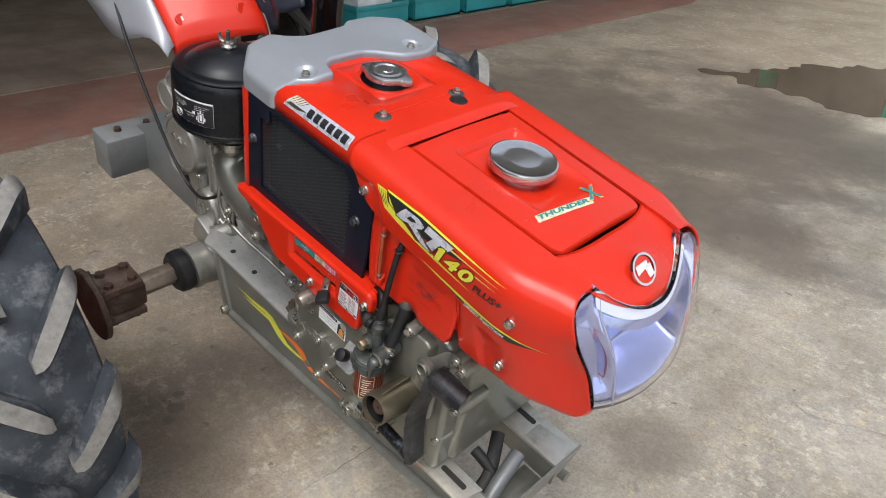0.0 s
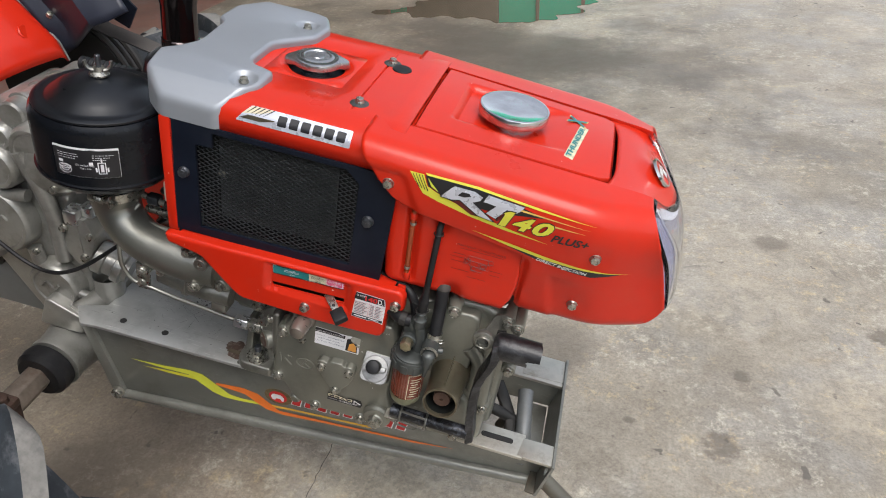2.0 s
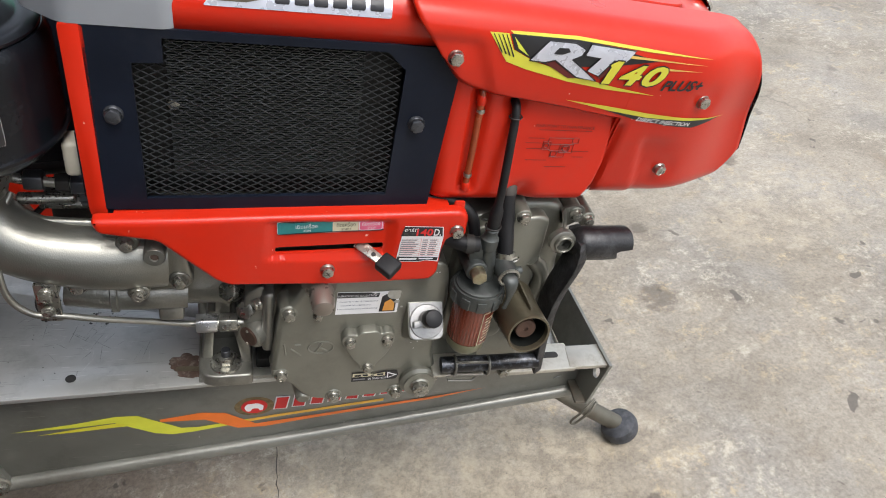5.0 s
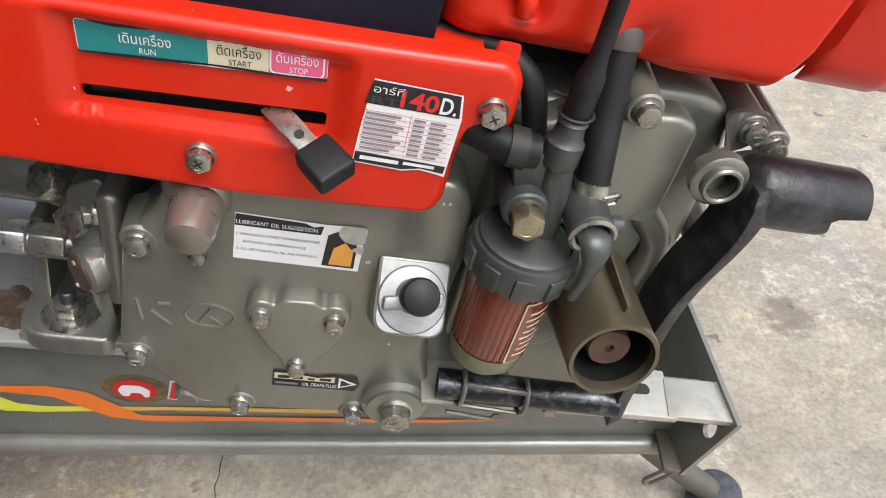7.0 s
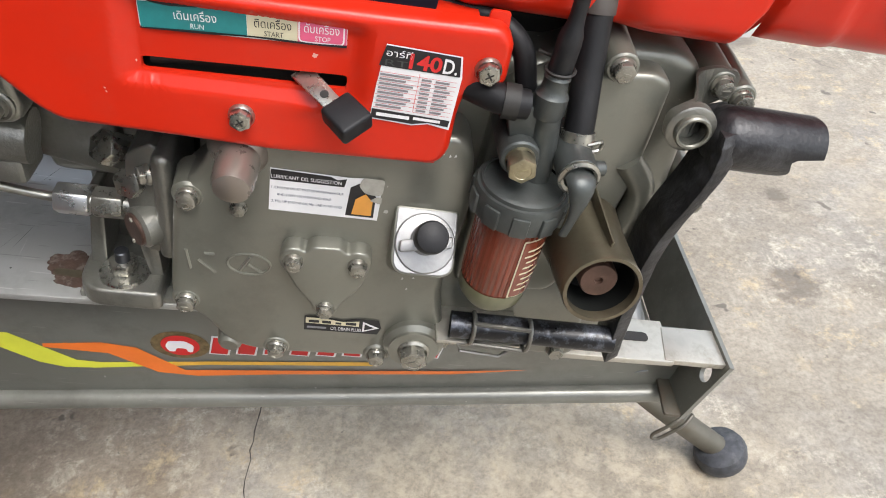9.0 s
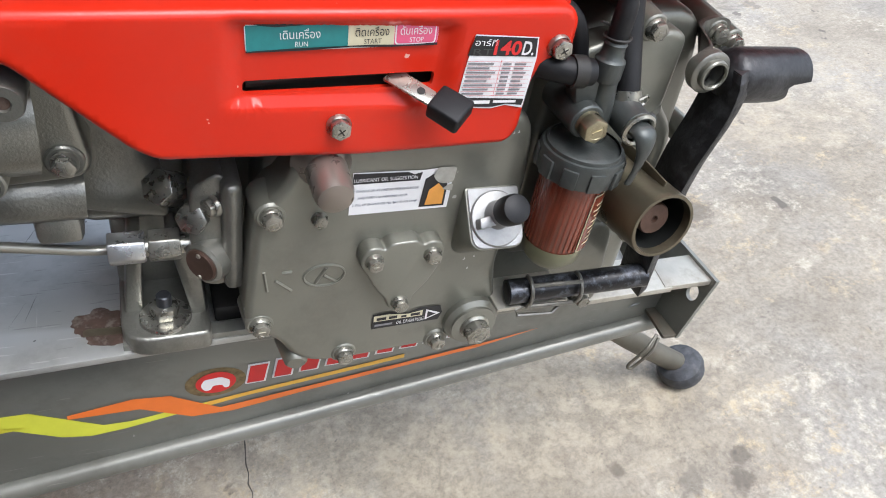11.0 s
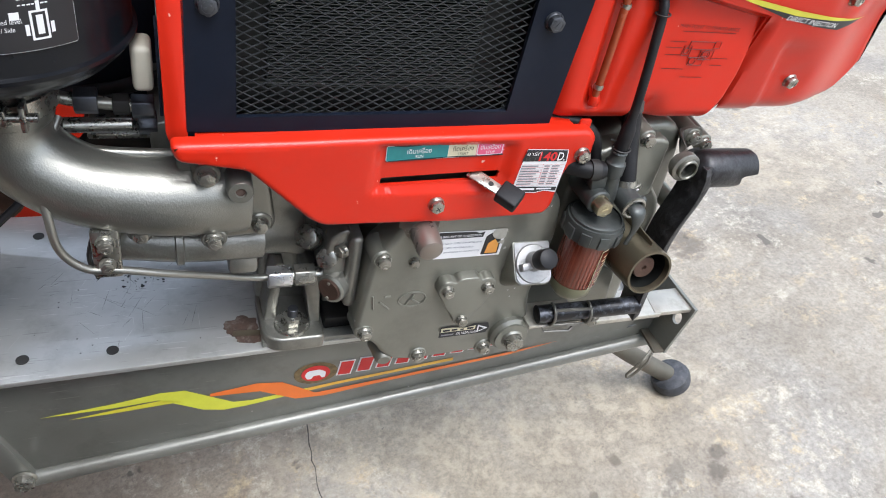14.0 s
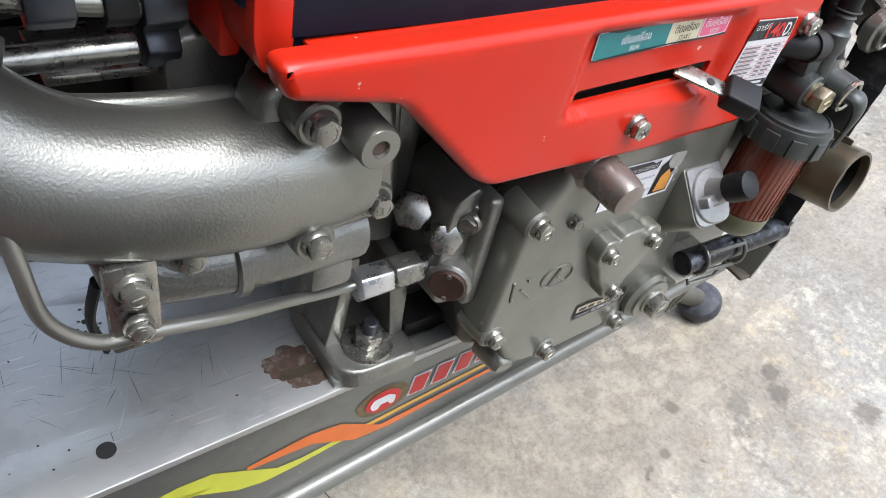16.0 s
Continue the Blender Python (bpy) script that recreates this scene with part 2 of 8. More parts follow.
def scratch(m, color, direction, amount):
    """Adds fine straight scratches to a material, stretched along one direction."""
    n, link = m.node_tree.nodes, m.node_tree.links.new
    b = n["Principled BSDF"]
    src = b.inputs["Base Color"].links[0].from_socket
    co = n.new("ShaderNodeTexCoord")
    for turn in direction:
        mp = n.new("ShaderNodeMapping")
        mp.inputs["Rotation"].default_value = (0, 0, radians(turn))
        mp.inputs["Scale"].default_value = (26, 520, 520)
        link(co.outputs["Object"], mp.inputs["Vector"])
        t = n.new("ShaderNodeTexNoise")
        t.inputs["Scale"].default_value, t.inputs["Detail"].default_value = 1.0, 1.0
        link(mp.outputs["Vector"], t.inputs["Vector"])
        r = n.new("ShaderNodeMapRange")
        r.inputs["From Min"].default_value, r.inputs["From Max"].default_value = 0.73, 0.76
        r.inputs["To Max"].default_value = amount
        link(t.outputs["Fac"], r.inputs["Value"])
        x = n.new("ShaderNodeMix")
        x.data_type = "RGBA"
        x.inputs["B"].default_value = (*color, 1)
        link(r.outputs["Result"], x.inputs["Factor"])
        link(src, x.inputs["A"])
        src = x.outputs["Result"]
    link(src, b.inputs["Base Color"])


def chips(m, color, size, cut):
    """Adds sparse small chips that show the primer."""
    n, link = m.node_tree.nodes, m.node_tree.links.new
    b = n["Principled BSDF"]
    src = b.inputs["Base Color"].links[0].from_socket
    co = n.new("ShaderNodeTexCoord")
    t = n.new("ShaderNodeTexNoise")
    t.inputs["Scale"].default_value, t.inputs["Detail"].default_value = size, 2.0
    link(co.outputs["Object"], t.inputs["Vector"])
    r = n.new("ShaderNodeMapRange")
    r.inputs["From Min"].default_value, r.inputs["From Max"].default_value = cut, cut + 0.012
    link(t.outputs["Fac"], r.inputs["Value"])
    x = n.new("ShaderNodeMix")
    x.data_type = "RGBA"
    x.inputs["B"].default_value = (*color, 1)
    link(r.outputs["Result"], x.inputs["Factor"])
    link(src, x.inputs["A"])
    link(x.outputs["Result"], b.inputs["Base Color"])


scratch(PLATE, (0.16, 0.16, 0.15), (20, 100, 150), 0.4)
scratch(PLATE, (0.62, 0.62, 0.60), (65, 125), 0.7)
scratch(STEEL, (0.32, 0.31, 0.28), (10, 80), 0.5)
chips(RED, (0.66, 0.36, 0.30), 170, 0.772)
chips(SMOOTHCAST, (0.42, 0.41, 0.38), 110, 0.765)
chips(STEEL, (0.40, 0.39, 0.36), 90, 0.77)
chips(HANDLE, (0.28, 0.27, 0.26), 120, 0.755)
WINGNUT = material("dull_wing_nut", (0.20, 0.195, 0.175), 0.36, metal=0.75, vary=0.2, scale=120)
DARKBOLT = material("dark_bolt", (0.085, 0.09, 0.10), 0.35, metal=0.7, vary=0.2, scale=120)
EMBLEM = material("bright_emblem", (0.82, 0.82, 0.82), 0.28, metal=0.55, vary=0.05, scale=60)
FOOTRUBBER = material("dusty_grey_rubber", (0.045, 0.048, 0.055), 0.6, vary=0.5, scale=60, bump=0.6, bump_scale=160, dirt=(0.18, 0.18, 0.18), dirt_amount=0.5, dirt_scale=40)
AMBERFILM = material("amber_film", (0.70, 0.40, 0.055), 0.35, vary=0.08, scale=60)
DARKSCRATCH = material("dark_scratch", (0.10, 0.10, 0.095), 0.5, metal=0.3, vary=0.2, scale=90)
PALESCRATCH = material("pale_scratch", (0.58, 0.58, 0.56), 0.35, metal=0.6, vary=0.2, scale=90)
CRACK = material("crack_shadow_grime", (0.055, 0.048, 0.04), 0.9, vary=0.4, scale=60)
PALEGOLD = material("pale_gold_film", (0.58, 0.54, 0.36), 0.3, vary=0.25, scale=160)

# ---- building helpers ----
ORIGIN = Vector((0.0, 0.0, 0.72))
TRACTOR = Matrix.Translation(ORIGIN) @ Matrix.Rotation(radians(12), 4, "Y") @ Matrix.Rotation(radians(2), 4, "X")
MID = 0.146  # the machine's middle plane, y


def finish(bm, name, mats, angle=38):
    bmesh.ops.recalc_face_normals(bm, faces=bm.faces)
    me = bpy.data.meshes.new(name)
    bm.to_mesh(me)
    bm.free()
    for m in mats if isinstance(mats, (list, tuple)) else [mats]:
        me.materials.append(m)
    me.polygons.foreach_set("use_smooth", [True] * len(me.polygons))
    me.set_sharp_from_angle(angle=radians(angle))
    return me


def holder(p):
    """The thing or part that may carry a piece: never below the second level."""
    while p and p.parent and p.parent.parent and p.matrix_basis == Matrix():
        p = p.parent
    return p


def part(name, bm, mats, parent, label="", angle=38):
    ob = new(name, finish(bm, name, mats, angle))
    ob.parent = holder(parent)
    return tagged(ob, label) if label else ob


def put(name, me, parent, m, label=""):
    ob = new(name, me)
    ob.parent = holder(parent)
    ob.matrix_basis = m
    return tagged(ob, label) if label else ob


def thing(name, label, category, m=Matrix(), kind="", group=""):
    ob = new(name)
    ob.matrix_basis = m
    ob.empty_display_size = 0.05
    return tagged(ob, label, category, group, kind)


def edges_sharp(bm, angle):
    return [e for e in bm.edges if len(e.link_faces) == 2 and e.calc_face_angle(0) > radians(angle)]


def bevel(bm, w, seg=2, angle=30):
    bmesh.ops.recalc_face_normals(bm, faces=bm.faces)
    bmesh.ops.bevel(bm, geom=edges_sharp(bm, angle), offset=w, segments=seg, profile=0.5, affect="EDGES", clamp_overlap=True)
    return bm


def box(lo, hi, w=0.0, bm=None, seg=2):
    b = bm or bmesh.new()
    t = bmesh.new() if w and bm else b
    lo, hi = Vector(lo), Vector(hi)
    bmesh.ops.create_cube(t, size=1, matrix=Matrix.Translation((lo + hi) / 2) @ Matrix.Diagonal((*(hi - lo), 1)))
    if w:
        bevel(t, w, seg)
    if t is not b:
        merge(b, t)
    return b


def merge(b, t):
    me = bpy.data.meshes.new("tmp")
    t.to_mesh(me)
    t.free()
    b.from_mesh(me)
    bpy.data.meshes.remove(me)
    return b


AX = {"x": (1, 2, 0), "y": (0, 2, 1), "z": (0, 1, 2)}


def rounded(pts, r, n=4):
    out, k = [], len(pts)
    for i in range(k):
        p, a, b = Vector(pts[i]), Vector(pts[i - 1]), Vector(pts[(i + 1) % k])
        ra = r[i] if isinstance(r, (list, tuple)) else r
        da, db = (a - p), (b - p)
        ra = min(ra, da.length * 0.48, db.length * 0.48)
        if ra < 1e-5:
            out.append(p[:])
            continue
        pa, pb = p + da.normalized() * ra, p + db.normalized() * ra
        for j in range(n + 1):
            t = j / n
            out.append(((1 - t) ** 2 * pa + 2 * t * (1 - t) * p + t * t * pb)[:])
    return out


def prism(pts, axis, a, b, w=0.0, seg=2, bm=None, angle=30):
    t = bmesh.new()
    i, j, k = AX[axis]

    def at(p, h):
        v = [0, 0, 0]
        v[i], v[j], v[k] = p[0], p[1], h
        return v
    va = [t.verts.new(at(p, a)) for p in pts]
    vb = [t.verts.new(at(p, b)) for p in pts]
    t.faces.new(va)
    t.faces.new(vb[::-1])
    for q in range(len(pts)):
        r = (q + 1) % len(pts)
        t.faces.new((va[q], vb[q], vb[r], va[r]))
    if w:
        bevel(t, w, seg, angle)
    return merge(bm, t) if bm else t


def frame_to(p, axis):
    z = Vector(axis).normalized()
    return Matrix.Translation(p) @ z.to_track_quat("Z", "Y").to_matrix().to_4x4()


def lathe(prof, p, axis, seg=28, bm=None, close=True):
    t = bmesh.new()
    m = frame_to(p, axis)
    rings = []
    for r, h in prof:
        if r < 1e-6:
            rings.append([t.verts.new(m @ Vector((0, 0, h)))])
        else:
            rings.append([t.verts.new(m @ Vector((r * math.cos(2 * math.pi * q / seg), r * math.sin(2 * math.pi * q / seg), h))) for q in range(seg)])
    for A, B in zip(rings, rings[1:]):
        for q in range(seg):
            s = (q + 1) % seg
            if len(A) == 1 and len(B) == 1:
                continue
            if len(A) == 1:
                t.faces.new((A[0], B[q], B[s]))
            elif len(B) == 1:
                t.faces.new((A[q], B[0], A[s]))
            else:
                t.faces.new((A[q], B[q], B[s], A[s]))
    return merge(bm, t) if bm else t


def rod(p0, p1, r0, r1=None, seg=20, w=0.0, bm=None):
    r1 = r0 if r1 is None else r1
    d = Vector(p1) - Vector(p0)
    h = d.length
    prof = [(0, 0), (r0 - w, 0), (r0, w), (r1, h - w), (r1 - w, h), (0, h)] if w else [(0, 0), (r0, 0), (r1, h), (0, h)]
    return lathe(prof, p0, d, seg, bm)


def spline(pts, n=8):
    P = [Vector(p) for p in pts]
    P = [2 * P[0] - P[1]] + P + [2 * P[-1] - P[-2]]
    out = []
    for i in range(1, len(P) - 2):
        for j in range(n):
            t = j / n
            a, b, c, d = P[i - 1], P[i], P[i + 1], P[i + 2]
            out.append(0.5 * (2 * b + (c - a) * t + (2 * a - 5 * b + 4 * c - d) * t * t + (3 * b - 3 * c + d - a) * t ** 3))
    return out + [P[-2]]


def tube(pts, r, seg=10, n=8, bm=None, straight=False, squash=None):
    t = bmesh.new()
    P = [Vector(p) for p in pts] if straight else spline(pts, n)
    R = r if callable(r) else (lambda s: r)
    up = Vector((0, 0, 1)) if abs((P[1] - P[0]).normalized().z) < 0.9 else Vector((1, 0, 0))
    rings = []
    for i, p in enumerate(P):
        d = (P[min(i + 1, len(P) - 1)] - P[max(i - 1, 0)]).normalized()
        side = d.cross(up).normalized()
        up = side.cross(d).normalized()
        rr = R(i / (len(P) - 1))
        rings.append([t.verts.new(p + rr * (math.cos(2 * math.pi * q / seg) * side + math.sin(2 * math.pi * q / seg) * up * (squash or 1))) for q in range(seg)])
    for A, B in zip(rings, rings[1:]):
        for q in range(seg):
            s = (q + 1) % seg
            t.faces.new((A[q], A[s], B[s], B[q]))
    t.faces.new(rings[0][::-1])
    t.faces.new(rings[-1])
    return merge(bm, t) if bm else t


def bolt_mesh(s, flange, name, mats, head=0.55, stamp=True):
    b = lathe([(flange / 2, 0), (flange / 2, 0.0012), (s * 0.56, 0.0028)], (0, 0, 0), (0, 0, 1), 20)
    r = s / math.sqrt(3)
    hexa = [(r * math.cos(math.pi / 3 * q + 0.3), r * math.sin(math.pi / 3 * q + 0.3)) for q in range(6)]
    prism(hexa, "z", 0.001, 0.001 + s * head, 0.0009, 2, b)
    lathe([(0, s * head + 0.0004), (s * 0.30, s * head + 0.0004), (s * 0.34, s * head + 0.0012)], (0, 0, 0), (0, 0, 1), 14, b)
    if stamp:
        box((-s * 0.2, -s * 0.05, s * head), (s * 0.22, s * 0.06, s * head + 0.0016), 0, b)
    return finish(b, name, mats)


BOLT = bolt_mesh(0.0104, 0.0136, "bolt", ZINC)
BOLT_S = bolt_mesh(0.0090, 0.0118, "bolt", ZINC)
BOLT_P = bolt_mesh(0.0104, 0.0138, "bolt", PAINTBOLT)
BOLT_PS = bolt_mesh(0.0092, 0.0120, "bolt", PAINTBOLT)
BOLT_D = bolt_mesh(0.0110, 0.0146, "bolt", DARKBOLT)
BOLT_B = bolt_mesh(0.014, 0.016, "bolt", YZINC, 0.7)
BOLT_L = bolt_mesh(0.0172, 0.0225, "bolt", PAINTBOLT)


def bolt(me, p, axis, parent, turn=0.0, label=""):
    return put("bolt", me, parent, frame_to(p, axis) @ Matrix.Rotation(turn, 4, "Z"), label)


def flat(polys, fn, cell=0.0, bm=None):
    """Polygons in a plane (u, v), cut small where cell is given, laid on a surface by fn."""
    t = bmesh.new()
    for pts in polys:
        t.faces.new([t.verts.new((p[0], p[1], 0)) for p in pts])
    bmesh.ops.triangulate(t, faces=t.faces)
    if cell:
        cut_cells(t, cell)
    for v in t.verts:
        v.co = fn(v.co.x, v.co.y)
    return merge(bm, t) if bm else t


def cut_cells(t, cell):
    us = [v.co.x for v in t.verts]
    vs = [v.co.y for v in t.verts]
    for ax, lo, hi in ((0, min(us), max(us)), (1, min(vs), max(vs))):
        c = math.ceil(lo / cell) * cell
        while c < hi:
            no = (1, 0, 0) if ax == 0 else (0, 1, 0)
            co = (c, 0, 0) if ax == 0 else (0, c, 0)
            bmesh.ops.bisect_plane(t, geom=t.verts[:] + t.edges[:] + t.faces[:], plane_co=co, plane_no=no, dist=1e-6)
            c += cell


def letters(body, size, shear=0.0, width=1.0, bold=0.0, space=1.0):
    """Text as a flat bmesh, its lower left corner at 0, 0 and its capitals about size high."""
    c = bpy.data.curves.new("text", "FONT")
    c.body, c.size, c.shear, c.offset, c.space_character = body, size * 1.4, shear, bold, space
    c.resolution_u = 3
    ob = bpy.data.objects.new("text", c)
    scene.collection.objects.link(ob)
    me = bpy.data.meshes.new_from_object(ob)
    bpy.data.objects.remove(ob)
    t = bmesh.new()
    t.from_mesh(me)
    bpy.data.meshes.remove(me)
    for v in t.verts:
        v.co.x *= width
    return t


def text(name, body, size, fn, mats, parent, shear=0.0, width=1.0, bold=0.0, fit=0.0, cell=0.0, label="", space=1.0):
    t = letters(body, size, shear, 1.0, bold, space)
    if not t.verts:
        return None
    lo, hi = min(v.co.x for v in t.verts), max(v.co.x for v in t.verts)
    k = fit / max(hi - lo, 1e-6) if fit else width
    for v in t.verts:
        v.co.x = (v.co.x - lo) * k
    if cell:
        bmesh.ops.triangulate(t, faces=t.faces)
        cut_cells(t, cell)
    for v in t.verts:
        v.co = fn(v.co.x, v.co.y)
    return part(name, t, mats, parent, label)


def smooth(t):
    t = max(0.0, min(1.0, t))
    return t * t * (3 - 2 * t)


def on_side(x0, z0, y, dx=(1.0, 0.0)):
    """Lays (u, v) on a plane y = const, from x0, z0, its u along dx in x, z."""
    ux, uz = dx
    return lambda u, v: Vector((x0 + ux * u - uz * v, y, z0 + uz * u + ux * v))


def rect(u0, v0, u1, v1, r=0.0):
    p = [(u0, v0), (u1, v0), (u1, v1), (u0, v1)]
    return rounded(p, r, 3) if r else p


def grid_surface(nu, nv, fn, bm=None):
    t = bm or bmesh.new()
    V = [[t.verts.new(fn(i / nu, j / nv)) for j in range(nv + 1)] for i in range(nu + 1)]
    for i in range(nu):
        for j in range(nv):
            t.faces.new((V[i][j], V[i + 1][j], V[i + 1][j + 1], V[i][j + 1]))
    return t


def pressed(outline, holes, levels, depth, cell):
    """A pressed sheet seen along y: rim levels of (inset, set-back), holes with a lip, and a relief y = depth(x, z)."""
    t = bmesh.new()
    P = []
    for a, b in zip(outline, [*outline[1:], outline[0]]):
        k = max(1, int((Vector(b) - Vector(a)).length / cell))
        P += [Vector(a).lerp(Vector(b), j / k) for j in range(k)]
    n = len(P)
    if sum(P[i - 1].x * P[i].y - P[i].x * P[i - 1].y for i in range(n)) < 0:
        P.reverse()
    N = [Vector((-(P[(i + 1) % n] - P[i - 1]).y, (P[(i + 1) % n] - P[i - 1]).x)).normalized() for i in range(n)]
    rings = [[t.verts.new((P[i].x + N[i].x * d, y, P[i].y + N[i].y * d)) for i in range(n)] for d, y in levels]
    edges = [t.edges.new((rings[-1][q], rings[-1][(q + 1) % n])) for q in range(n)]
    for hole in holes:
        ring = [t.verts.new((u, 0.0, v)) for u, v in hole]
        edges += [t.edges.new((ring[q], ring[(q + 1) % len(ring)])) for q in range(len(ring))]
    fill = bmesh.ops.triangle_fill(t, use_beauty=True, use_dissolve=False, edges=edges)["geom"]
    faces = [f for f in fill if isinstance(f, bmesh.types.BMFace)]
    for ax in (0, 2):
        lo, hi = min(v.co[ax] for v in t.verts), max(v.co[ax] for v in t.verts)
        for k in range(1, int((hi - lo) / cell)):
            geo = set(faces)
            for f in faces:
                geo.update(f.edges)
                geo.update(f.verts)
            co, no = [0.0, 0.0, 0.0], [0.0, 0.0, 0.0]
            co[ax], no[ax] = lo + cell * k, 1.0
            got = bmesh.ops.bisect_plane(t, geom=list(geo), plane_co=co, plane_no=no, dist=1e-6)
            faces = [f for f in got["geom"] if isinstance(f, bmesh.types.BMFace)]
    rim = [e for e in t.edges if len(e.link_faces) == 1 and e.verts[0] not in rings[0]]
    for A, B in zip(rings, rings[1:]):
        for q in range(n):
            if B is not rings[-1]:
                t.faces.new((A[q], A[(q + 1) % n], B[(q + 1) % n], B[q]))
    # the last ring was cut finer by the relief's lines: close it edge by edge
    near = rings[-2]
    back = {}
    for e in rim:
        for v in e.verts:
            if v not in back:
                k = min(range(n), key=lambda q: (near[q].co.x - v.co.x) ** 2 + (near[q].co.z - v.co.z) ** 2)
                back[v] = k
    for e in rim:
        a, b = e.verts
        inside = any(min(u for u, w in h) - 1e-6 <= (a.co.x + b.co.x) / 2 <= max(u for u, w in h) + 1e-6 and min(w for u, w in h) - 1e-6 <= (a.co.z + b.co.z) / 2 <= max(w for u, w in h) + 1e-6 for h in holes)
        if inside:
            c, d = t.verts.new((a.co.x, 0.003, a.co.z)), t.verts.new((b.co.x, 0.003, b.co.z))
            t.faces.new((a, b, d, c))
        else:
            ka, kb = near[back[a]], near[back[b]]
            if ka is kb:
                t.faces.new((a, b, ka))
            else:
                t.faces.new((a, b, kb, ka))
    for v in t.verts:
        v.co.y += depth(v.co.x, v.co.z)
    bmesh.ops.remove_doubles(t, verts=t.verts, dist=1e-6)
    return t


def framed(outer, inner, y0, y1):
    t = bmesh.new()
    A = [t.verts.new((p[0], y0, p[1])) for p in outer]
    B = [t.verts.new((p[0], y0, p[1])) for p in inner]
    ea = [t.edges.new((A[i], A[(i + 1) % len(A)])) for i in range(len(A))]
    eb = [t.edges.new((B[i], B[(i + 1) % len(B)])) for i in range(len(B))]
    bmesh.ops.triangle_fill(t, use_beauty=True, use_dissolve=False, edges=ea + eb)
    r = bmesh.ops.extrude_face_region(t, geom=t.faces[:])
    for v in [v for v in r["geom"] if isinstance(v, bmesh.types.BMVert)]:
        v.co.y = y1
    return t


def outward(ob, axis, sign):
    """Turns an open sheet so that its faces look along the given axis and sign on the whole."""
    total = sum(p.normal[axis] * p.area for p in ob.data.polygons)
    if total * sign < 0:
        ob.data.flip_normals()
    return ob


def thick(ob, d, offset=-1):
    m = ob.modifiers.new("thickness", "SOLIDIFY")
    m.thickness, m.offset = d, offset
    return ob

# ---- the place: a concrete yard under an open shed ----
DARK_MARKS = ((-1.55, 2.55, 0.75, 0.95), (-0.95, 2.60, 0.60, 0.9), (-0.35, 3.05, 0.55, 0.95), (0.05, 2.95, 0.45, 0.9), (-0.30, 1.90, 0.36, 0.95), (-0.05, 1.80, 0.30, 0.9),
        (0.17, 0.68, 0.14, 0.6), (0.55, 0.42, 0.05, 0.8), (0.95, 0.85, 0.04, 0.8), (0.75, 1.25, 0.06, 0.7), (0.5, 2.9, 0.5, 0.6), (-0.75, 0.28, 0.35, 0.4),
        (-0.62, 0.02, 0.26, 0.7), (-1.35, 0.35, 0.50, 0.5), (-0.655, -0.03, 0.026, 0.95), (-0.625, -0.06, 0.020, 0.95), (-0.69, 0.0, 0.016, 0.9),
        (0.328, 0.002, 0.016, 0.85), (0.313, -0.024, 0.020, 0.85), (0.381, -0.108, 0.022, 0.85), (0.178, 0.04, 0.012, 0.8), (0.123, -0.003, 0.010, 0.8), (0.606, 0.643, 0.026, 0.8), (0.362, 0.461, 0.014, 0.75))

# pale ochre mottling; by the beam its colour also lifts the shaded floor
OCHRE_LIFT = ((-0.16, 0.17, 0.20, 0.42), (0.10, 0.16, 0.22, 0.42), (0.32, 0.12, 0.18, 0.28), (0.95, 0.62, 0.25, 0.35), (0.60, 0.95, 0.22, 0.30))


